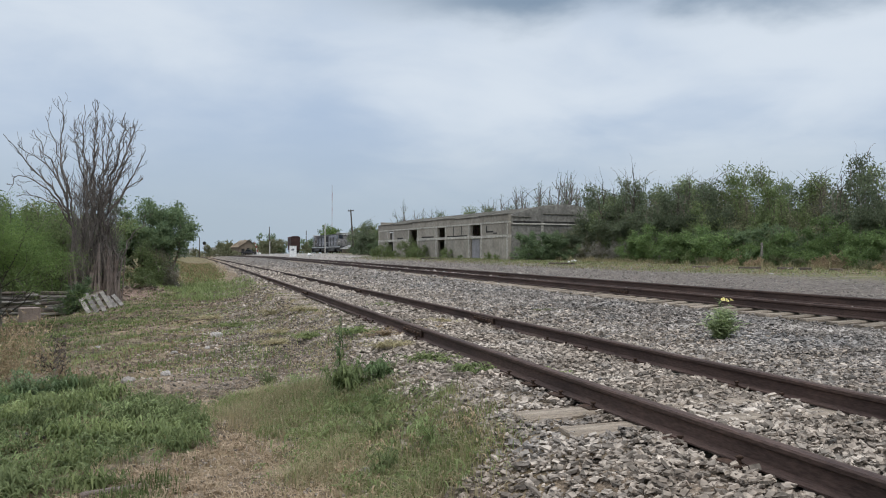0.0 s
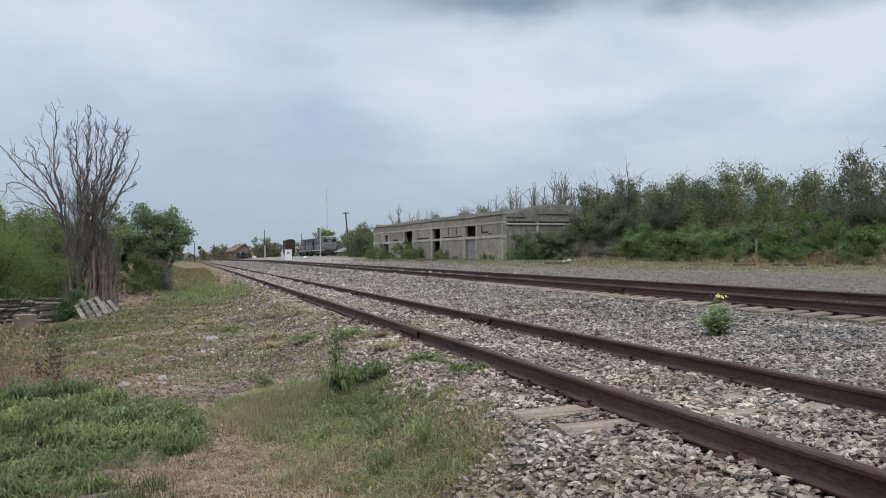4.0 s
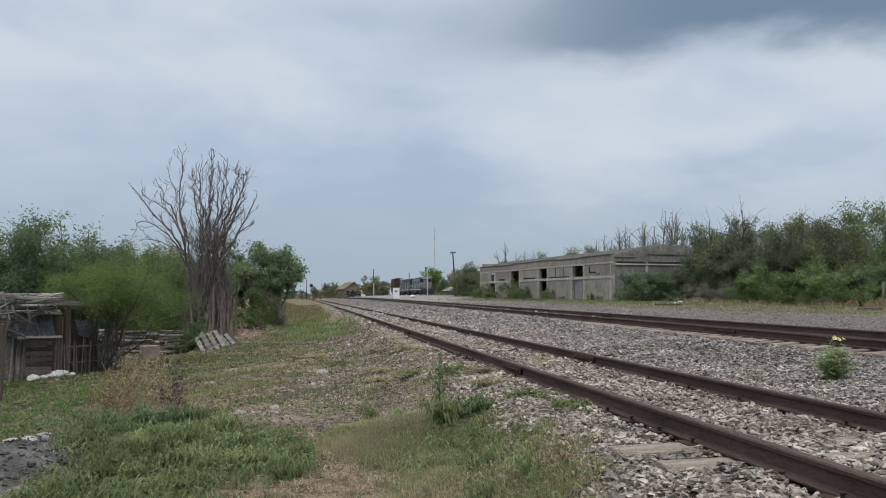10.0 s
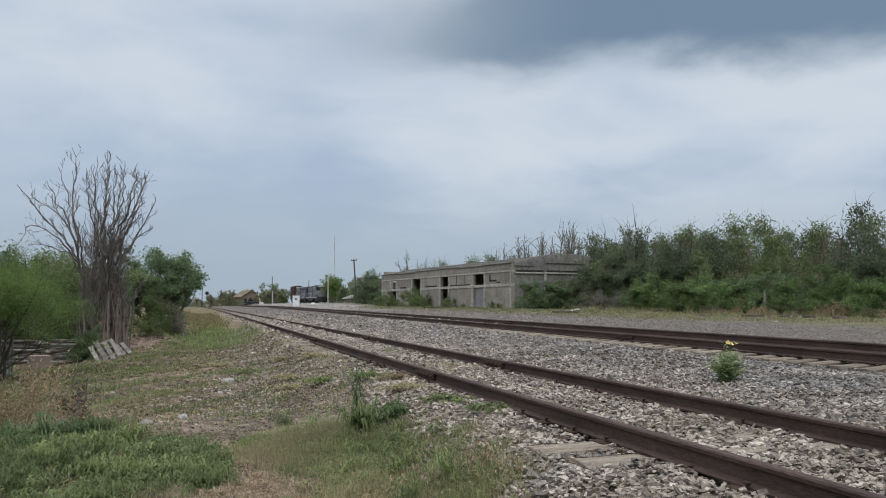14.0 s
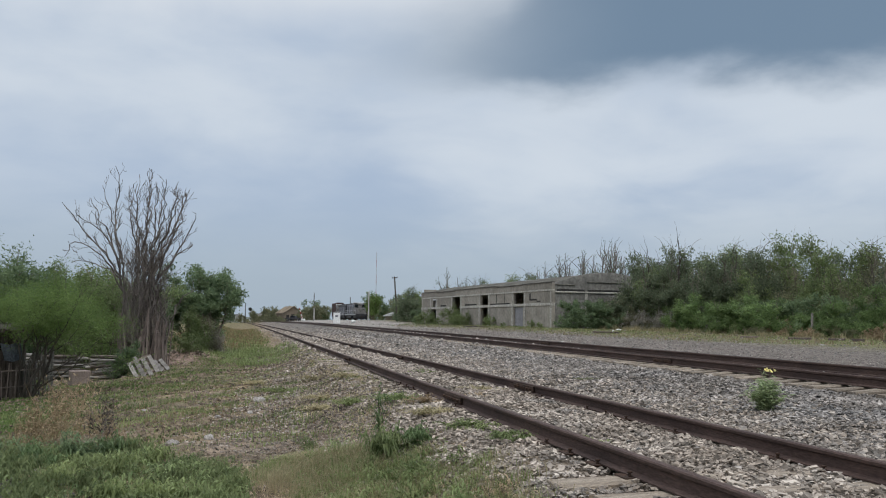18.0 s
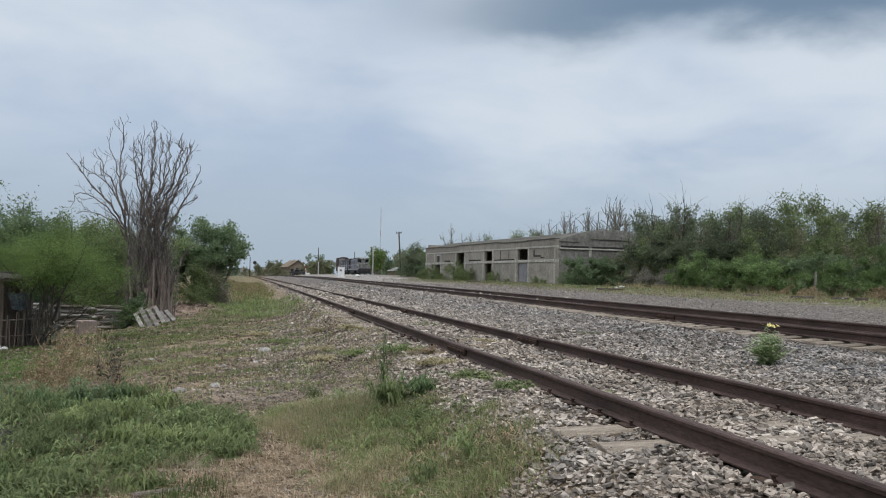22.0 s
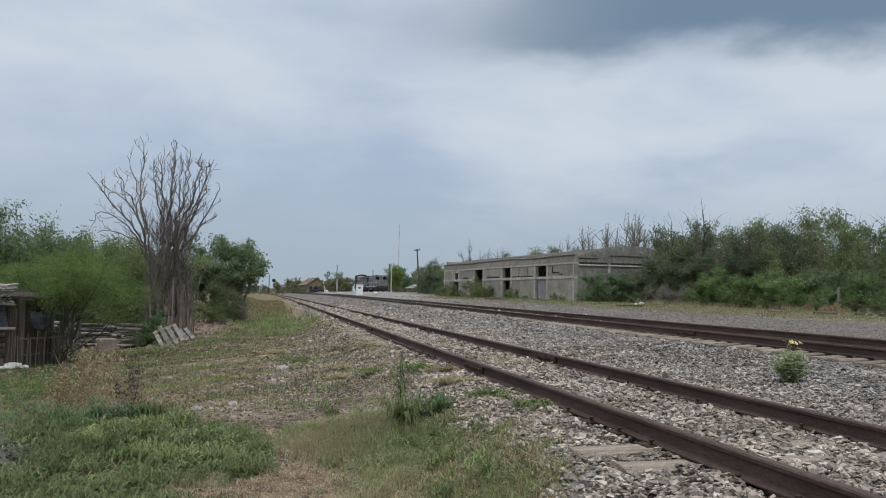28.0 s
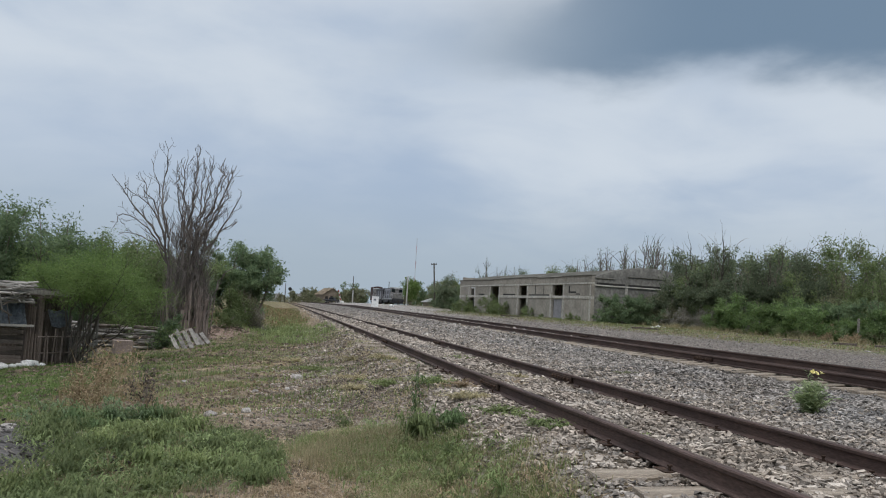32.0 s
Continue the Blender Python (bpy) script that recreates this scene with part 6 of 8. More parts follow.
def lying_bag(x, y, s, seed, label, material=None):
    bm = bmesh.new()
    bmesh.ops.create_icosphere(bm, subdivisions=3, radius=0.5)
    for v in bm.verts:
        k = 1 + 0.25 * noise.noise(v.co * 3 + Vector((seed, 0, 0))) + 0.1 * noise.noise(v.co * 8)
        v.co = Vector((v.co.x * k * s * 1.3, v.co.y * k * s, max(v.co.z * k * s * 0.8, -0.25 * s)))
    ob = part("plastic_bag", bm, material or M_WHITE, None, "", True)
    ob.matrix_world = pose(x, y, float(gz(x, y)) + 0.2 * s, 0, 0, seed * 47)
    return tagged(ob, label, "plastic bag", "bags by the shack")


for i, (k, off, s) in enumerate(((0.28, 0.40, 0.22), (0.15, 0.40, 0.28), (0.11, 0.35, 0.22), (0.24, 0.5, 0.13), (0.2, 0.45, 0.15), (0.31, 0.5, 0.14), (0.265, 0.3, 0.2), (0.08, 0.45, 0.12))):
    k += 0.08
    x = -5.55 + (-8.6 + 5.55) * k + off * 0.79
    y = 21.9 + (17.9 - 21.9) * k - off * 0.6
    lying_bag(x, y, s, i + 1, "dirty white plastic bag of rubbish against the shack")


def board_fence(name, label, a, b, h, n, material, gap=0.5, seed=1, rails=2):
    """Uneven upright boards between two points on the ground."""
    rng = random.Random(seed)
    ob = empty(name, Matrix.Translation((a[0], a[1], float(gz(*a)))))
    tagged(ob, label, "fence")
    dx, dy, dz = b[0] - a[0], b[1] - a[1], float(gz(*b)) - float(gz(*a))
    ang = math.atan2(dy, dx)
    w = math.hypot(dx, dy) / n * (1 - gap)
    for i in range(n + 1):
        t = i / n
        p = (dx * t, dy * t, dz * t - 0.15)
        q = (p[0] + rng.uniform(-0.05, 0.05), p[1] + rng.uniform(-0.05, 0.05), dz * t + h * rng.uniform(0.75, 1.1))
        bd = plank(ob, p, q, w * rng.uniform(0.7, 1.1), 0.025, material, "board")
    for k in range(rails):
        z = h * (0.35 + 0.45 * k / max(1, rails - 1))
        plank(ob, (0, 0.03, z), (dx, dy + 0.03, dz + z), 0.07, 0.03, material, "rail_board", 0.0)
    return ob


board_fence("stick_fence", "crooked fence of dark rotten sticks by the shack", (-5.85, 21.0), (-4.85, 21.75), 0.85, 13, M_PLANK_BROWN, 0.6, 4)
board_fence("stick_fence", "grey leaning sticks of an old fence", (-5.35, 21.9), (-4.9, 22.9), 1.15, 9, M_PLANK, 0.6, 5, 1)


def slat_stack(x, y, turn, w, rows, label, material=None):
    """Rough split boards and poles heaped flat, ends uneven, dark gaps between."""
    rng = random.Random(int(x * 10))
    ob = empty("board_pile", Matrix.Translation((x, y, float(gz(x, y)))) @ Matrix.Rotation(turn, 4, "Z"))
    tagged(ob, label, "board pile")
    for i in range(rows):
        for k in range(2):
            z = 0.05 + i * 0.088
            a = Vector((-w / 2 + rng.uniform(-0.12, 0.3), rng.uniform(-0.05, 0.05) - 0.22 * k, z + rng.uniform(-0.03, 0.03)))
            b = Vector((w / 2 + rng.uniform(-0.35, 0.15), rng.uniform(-0.05, 0.05) - 0.22 * k, z + rng.uniform(-0.07, 0.07)))
            m = (a + b) / 2 + Vector((0, rng.uniform(-0.03, 0.03), rng.uniform(-0.03, 0.03)))
            r = rng.uniform(0.03, 0.05)
            bm = bmesh.new()
            rod(bm, a, m, r, r * 1.1, 6), rod(bm, m, b, r * 1.1, r * 0.8, 6)
            part("board", bm, material or rng.choice((M_PLANK, M_PLANK_BROWN, M_PLANK)), ob)
    return ob


slat_stack(-4.2, 26.8, 0.15, 1.1, 8, "pile of weathered grey boards by the dead tree")
slat_stack(-5.9, 28.2, 0.3, 1.6, 9, "rough wall of stacked grey boards behind the mesquite")
slat_stack(-5.32, 22.4, 0.2, 0.34, 10, "narrow stack of pale boards at the shack corner", M_PLANK_PALE)
slat_stack(-7.0, 26.4, 0.5, 1.7, 11, "rough wall of stacked boards joining the shack")


def build_pallet(x, y, turn, back, roll, label, wide=0.75, slats=4, long=0.7, raised=0.0):
    """Bearers with slats nailed over them, tipped back and to one side."""
    m = Matrix.Translation((x, y, float(gz(x, y)) + raised)) @ Matrix.Rotation(turn, 4, "Z") @ Matrix.Rotation(back, 4, "X") @ Matrix.Rotation(roll, 4, "Y")
    ob = empty("pallet", m)
    tagged(ob, label, "pallet", "pallets at the dead tree")
    rng = random.Random(int(x * 100))
    for i in range(slats):
        px, w = -wide / 2 + wide * i / max(1, slats - 1), rng.uniform(0.06, 0.075)
        boxed("slat", (px - w, px + w, -0.045, -0.018, -0.05 + rng.uniform(-0.04, 0.04), long + rng.uniform(-0.14, 0.03)), M_PLANK, ob, "", 0.006)
    for z in (0.08, long * 0.52, long - 0.1):
        boxed("bearer", (-wide / 2 - 0.03, wide / 2 + 0.06, -0.014, 0.06, z - 0.04, z + 0.04), M_PLANK_BROWN, ob, "", 0.008)
    return ob


build_pallet(-2.96, 26.2, 0.2, -0.55, -0.42, "broken grey wooden pallet leaning on the dead tree", 0.62, 4, 0.68, 0.02)
build_pallet(-2.66, 28.2, 0.3, -0.7, -0.5, "slumped piece of a grey wooden pallet", 0.2, 2, 0.5, 0.05)


def build_block():
    ob = boxed("wooden_crate", (-0.25, 0.25, -0.2, 0.2, -0.03, 0.40), M_CRATE, None, "", 0.015)
    ob.matrix_world = pose(-4.75, 25.6, float(gz(-4.75, 25.6)), 0, 0, 25)
    tagged(ob, "plain grey-brown crate behind the dry weeds", "crate")


build_block()


def leaning_post(x, y, h, r, dx, dy, label, blue=False):
    ob = empty("fence_post", Matrix.Translation((x, y, float(gz(x, y)))))
    tagged(ob, label, "post", "posts of the old fence")
    bm = bmesh.new()
    rng = random.Random(int(x * 100))
    n, k = 6, 7
    rings = []
    for i in range(n + 1):
        t = i / n
        rings.append([bm.verts.new((dx * t + (r * (1 - 0.25 * t) + rng.uniform(-0.008, 0.008)) * math.cos(j * 6.283 / k), dy * t + (r * (1 - 0.25 * t) + rng.uniform(-0.008, 0.008)) * math.sin(j * 6.283 / k), -0.3 + (h + 0.3) * t)) for j in range(k)])
    for a, b in zip(rings, rings[1:]):
        for j in range(k):
            bm.faces.new((a[j], a[(j + 1) % k], b[(j + 1) % k], b[j]))
    bm.faces.new(reversed(rings[0])), bm.faces.new(rings[-1])
    part("post", bm, M_PLANK_BROWN, ob)
    if blue:
        bm = bmesh.new()
        box(bm, -0.11, 0.09, -0.05, 0.05, -0.02, 0.16, None, 0.02)
        p = part("blue_rag", bm, M_BLUE, ob, "blue plastic rag at the post's foot")
        p.matrix_local = pose(-0.02, -0.08, 0.02, 0, 12, 20)
    return ob


leaning_post(-4.45, 11.6, 1.6, 0.058, 0.10, 0.0, "dark rotten fence post with a blue rag", True)
leaning_post(-4.75, 11.9, 0.7, 0.06, 0.0, 0.0, "short dark fence post stump")
leaning_post(-5.35, 15.2, 1.35, 0.075, 0.05, 0.0, "thick dark fence post standing in grass")
leaning_post(-5.75, 15.4, 1.5, 0.03, 0.45, 0.1, "thin dark pole leaning on a fence post")


def build_rubble():
    rng = np.random.default_rng(77)
    # low mound of dark soil
    n, k = 14, 28
    v, f = [(-2.85, 8.1, float(gz(-2.85, 8.1)) + 0.05)], []
    for i in range(1, n + 1):
        for j in range(k):
            a, r = j * 6.2832 / k, i / n
            rr = r * (1 + 0.22 * math.sin(3 * a + 1) + 0.1 * math.sin(7 * a))
            x, y = -2.85 + 0.95 * rr * math.cos(a) - 0.25 * rr * math.sin(a), 8.1 + 1.7 * rr * math.sin(a)
            v.append((x, y, float(gz(x, y)) + (0.05 + 0.04 * noise.noise(Vector((x * 4, y * 4, 0)))) * (1 - r ** 3) - 0.02 * r))
    bm = bmesh.new()
    vs = [bm.verts.new(c) for c in v]
    for j in range(k):
        bm.faces.new((vs[0], vs[1 + j], vs[1 + (j + 1) % k]))
    for i in range(n - 1):
        for j in range(k):
            a, b2 = 1 + i * k + j, 1 + i * k + (j + 1) % k
            bm.faces.new((vs[a], vs[a + k], vs[b2 + k], vs[b2]))
    tagged(part("soil_mound", bm, M_SOIL, None, "", True), "low mound of dark soil overgrown at its edges", "soil mound")
    m = 900
    x, y = rng.normal(-2.85, 0.55, m), rng.normal(8.1, 1.0, m)
    s = 0.014 + 0.055 * rng.random(m) ** 3
    v, f = stones(rng, x, y, gz(x, y) + 0.04 + s * 0.1, s)
    tagged(link("rubble", raw("rubble", v, f), M_ASPHALT), "dark broken asphalt rubble on a soil mound", "rubble", kind="stuff")
    for i in range(26):
        a = 0.4 + 2.6 * i / 25
        rock(-2.8 + 0.6 * math.cos(a) + float(rng.normal(0, 0.16)), 8.15 + 1.15 * math.sin(a) + float(rng.normal(0, 0.2)), float(rng.uniform(0.08, 0.27)), 20 + i, "pale broken concrete lump on the rubble heap", 0.45)


build_rubble()


def half_buried_plank():
    ob = boxed("wooden_plank", (-0.24, 0.24, -0.03, 0.03, -0.03, 0.02), M_PLANK_BROWN, None, "", 0.012)
    ob.matrix_world = pose(-0.55, 5.75, float(gz(-0.55, 5.75)) + 0.02, 0, 3, 32)
    tagged(ob, "dark rotten stick of wood half buried in grass", "plank")


half_buried_plank()


# ---- warehouse ----
W_BASE = 0.62
W_M = Matrix.Translation((27.37, 73.28, W_BASE)) @ Matrix.Rotation(radians(7.55), 4, "Z")


def build_warehouse():
    wh = empty("warehouse", W_M)
    tagged(wh, "abandoned grey concrete block warehouse with open doorways and curved gable", "warehouse")
    L, T, W = 37.4, 0.3, 11.6
    TOP, BEAM0, BEAM1, HEAD = 4.36, 2.2, 2.47, 3.6
    lower = [(6.2, 8.3), (15.1, 17.0), (23.3, 25.8), (31.6, 33.5)]
    upper = [(6.1, 8.4), (15.0, 17.1), (31.6, 33.0)]
    tall = (23.3, 25.8)

    def solid(name, size, material=M_CONC, label="", bevel=0.02):
        return boxed(name, size, material, wh, label, bevel)

    def spans(holes, step=4.4):
        """Stretches of wall between openings, split at the pilasters."""
        cuts, y = [], 0.0
        for a, b in sorted(holes) + [(L, L)]:
            while a - y > step * 1.5:
                cuts.append((y, y + step))
                y += step
            cuts.append((y, a))
            y = b
        return cuts

    for a, b in spans(lower):
        solid("wall_panel", (0, T, a, b, -0.6, BEAM0))
    for a, b in spans(upper + [tall]):
        solid("wall_panel", (0, T, a, b, BEAM1, HEAD))
    for a, b in ((0, tall[0]), (tall[1], L)):
        solid("ledge", (-0.07, T, a, b, BEAM0, BEAM1), M_BEAM, "projecting pale concrete ledge", 0.02)
    y = 0.0
    while y < L - 0.1:
        e = min(y + 6.24, L)
        dip = 0.06 * math.sin(y * 1.7)
        solid("lintel", (-0.06, T, y, e - 0.02, HEAD - 0.02, HEAD + 0.16), M_BEAM, "pale cement lintel")
        solid("parapet", (-0.03, T, y, e - 0.02, HEAD + 0.17, TOP + dip), M_CONC)
        solid("coping", (-0.11, T + 0.05, y, e - 0.02, TOP + dip, TOP + dip + 0.1), M_DARK_CEMENT)
        y = e
    for y in (0.25, 5.8, 8.7, 14.7, 17.4, 23.0, 26.1, 31.3, 33.8, 37.1):
        solid("pilaster", (-0.06, 0.0, y - 0.16, y + 0.16, -0.6, BEAM0), M_BEAM)
        solid("pilaster", (-0.04, 0.0, y - 0.13, y + 0.13, BEAM1, HEAD), M_BEAM)
    # doors, shutters and a pale frame in the openings
    solid("door_panel", (0.12, 0.16, 6.5, 8.25, -0.5, 2.15), M_DOOR, "grey steel door left ajar", 0.0)
    solid("door_panel", (0.12, 0.16, 31.65, 32.4, -0.5, 2.1), M_DARK, "dark wooden door", 0.0)
    solid("window_frame", (-0.02, 0.1, 31.65, 31.8, BEAM1, HEAD - 0.1), M_WHITE, "white window frame", 0.0)
    solid("window_frame", (-0.02, 0.1, 31.8, 32.9, HEAD - 0.25, HEAD - 0.1), M_WHITE, "white window frame", 0.0)
    for y in (6.9, 7.6):
        solid("window_bar", (0.1, 0.14, y - 0.03, y + 0.03, BEAM1, HEAD), M_IRON, "", 0.0)
    # flat near-black strips set on the wall face above the ledge
    solid("slot_window", (-0.015, 0.02, 3.2, 4.6, 2.75, 2.9), M_DARK, "narrow dark strip", 0.0)
    for y0, y1, z0, z1 in ((4.5, 4.75, 2.75, 3.45), (9.2, 14.4, 2.475, 2.60), (2.4, 3.2, 2.6, 2.7), (10.5, 10.62, 2.6, 3.55), (12.6, 12.72, 2.6, 3.55)):
        solid("slot_window", (-0.012, 0.02, y0, y1, z0, z1), M_DARK, "narrow dark strip", 0.0)
    solid("slot_window", (-0.015, 0.02, 18.2, 21.8, 2.5, 2.66), M_DARK, "narrow dark strip", 0.0)
    solid("slot_window", (-0.015, 0.02, 28.0, 30.0, 2.5, 2.68), M_DARK, "narrow dark strip", 0.0)

    # end wall with a shallow curved gable
    bm = bmesh.new()
    n = 18
    arc = [(0.31 + (W - 0.31) * i / n, 4.3 + 1.15 * math.sin(math.pi * i / n) ** 0.9) for i in range(n + 1)]
    front = [bm.verts.new((x, 0.0, z)) for x, z in [(0.31, -0.6), *arc, (W, -0.6)]]
    f = bm.faces.new(front)
    r = bmesh.ops.extrude_face_region(bm, geom=[f])
    bmesh.ops.translate(bm, vec=(0, 0.28, 0), verts=[v for v in r["geom"] if isinstance(v, bmesh.types.BMVert)])
    bmesh.ops.recalc_face_normals(bm, faces=bm.faces)
    part("end_wall", bm, M_GABLE, wh, "darker weathered cement end wall")
    solid("end_ledge", (0.31, W, -0.12, 0.0, 3.42, 3.56), M_BEAM, "pale beam across the end wall")
    # near-black strips lying just over the beam
    for a, b in ((0.45, 3.45), (3.75, 7.45), (7.75, 11.0)):
        solid("slot_window", (a, b, -0.02, 0.02, 3.57, 3.76), M_DARK, "long dark strip over the beam", 0.0)
    # two thin gable ledges in a darker cement than the wall
    solid("end_ledge", (0.31, 2.4, -0.08, 0.0, 4.12, 4.22), M_DARK_CEMENT, "dark ledge across the gable")
    solid("end_ledge", (3.7, 7.9, -0.08, 0.0, 4.42, 4.52), M_DARK_CEMENT, "dark ledge across the gable")
    for x in (3.6, 7.6):
        solid("pilaster", (x - 0.14, x + 0.14, -0.07, 0.0, -0.4, 3.42), M_BEAM)
    # roof shell, back and far walls, floor
    bm = bmesh.new()
    rows = []
    for y in (0.05, L - 0.05):
        rows.append([bm.verts.new((x, y, z - 0.06)) for x, z in arc])
    for i in range(n):
        bm.faces.new((rows[0][i], rows[0][i + 1], rows[1][i + 1], rows[1][i]))
    bmesh.ops.solidify(bm, geom=bm.faces[:], thickness=0.1)
    part("roof", bm, M_ROOF, wh)
    solid("back_wall", (W - 0.3, W, 0.3, L, -0.6, 4.3), M_CONC, "", 0)
    solid("far_wall", (T, W - 0.3, L - 0.3, L, -0.6, 4.9), M_CONC, "", 0)
    solid("floor_slab", (T, W - 0.3, 0.28, L - 0.3, -0.6, -0.05), M_CONC, "", 0)


build_warehouse()


# ---- brush and trees on the far side ----
B_LOW = brush(61, "leafy_bush", "dense bright green roadside bush", 2.6, 2.2, 4, M_LEAF_LUSH, 11000, 0.078, 6, 1.0, "bush", sides=3)
B_LOW2 = brush(62, "leafy_bush", "rounded dark green roadside bush", 2.3, 2.0, 4, M_LEAF_DARK, 10000, 0.078, 4, 1.0, "bush", sides=3)
B_TALL = brush(63, "brush_tree", "tall scrubby green tree in the brush", 5.2, 2.3, 4, M_LEAF_MID, 9500, 0.092, 24, sides=3)
B_TALL2 = brush(64, "brush_tree", "tall dark scrubby tree in the brush", 5.0, 2.2, 4, M_LEAF_GREY, 12500, 0.090, 22, sides=3)
B_OLIVE = brush(65, "brush_tree", "thin grey-green scrub tree with bare twigs", 4.6, 2.1, 5, M_LEAF_OLIVE, 7000, 0.085, 34, sides=3)
B_DRY = brush(66, "dry_bush", "low dry grey-green bush at the brush's edge", 1.3, 1.5, 6, M_LEAF_OLIVE, 3800, 0.055, 12, 1.0, "bush", sides=3)
B_STRAW = brush(67, "dry_bush", "dry straw-brown bush at the brush's edge", 1.1, 1.2, 6, M_DRY, 3200, 0.055, 12, 1.0, "bush", sides=3)
B_BARE = brush(68, "bare_tree", "nearly leafless dark tree with crooked branches", 6.5, 2.6, 4, M_LEAF_DARK, 500, 0.06, 7, 1.5, "tree", 0.5, 0.022, M_DEADWOOD, 3)
B_HAZE = brush(71, "dry_bush", "hazy grey-brown dry bush at the brush's edge", 1.9, 1.4, 7, M_GREYTWIG, 4200, 0.05, 40, 0.8, "bush", sides=3)
B_BARE2 = brush(69, "bare_tree", "leafless grey snag rising from the brush", 7.2, 1.5, 2, None, 0, 0, 9, 1.3, "tree", 0.05, 0.045, M_POLE, 3)
B_SMALL = brush(70, "small_weed_bush", "small green weed bush against the warehouse wall", 1.5, 0.8, 5, M_LEAF_MID, 3600, 0.048, 4, 1.0, "bush", sides=3)


BEHIND = ((36.2, 93.6, 1.33, B_BARE), (37.1, 91.3, 1.46, B_BARE), (38.1, 90.0, 1.65, B_BARE), (39.5, 89.6, 1.65, B_BARE), (40.6, 88.2, 1.65, B_BARE), (41.5, 86.9, 1.59, B_BARE), (36.1, 97.8, 1.21, B_BARE), (35.9, 102.0, 1.35, B_TALL2), (35.1, 104.4, 1.4, B_TALL2), (34.9, 106.5, 1.35, B_TALL), (41.1, 83.9, 1.3, B_OLIVE), (41.2, 81.8, 1.35, B_TALL2), (33.8, 123.5, 1.4, B_TALL2), (36.5, 95.5, 1.3, B_TALL2), (32.6, 125.9, 1.21, B_BARE), (30.8, 130.6, 1.15, B_TALL2), (31.6, 130.3, 1.40, B_BARE), (35.0, 116.9, 0.8, B_TALL2))


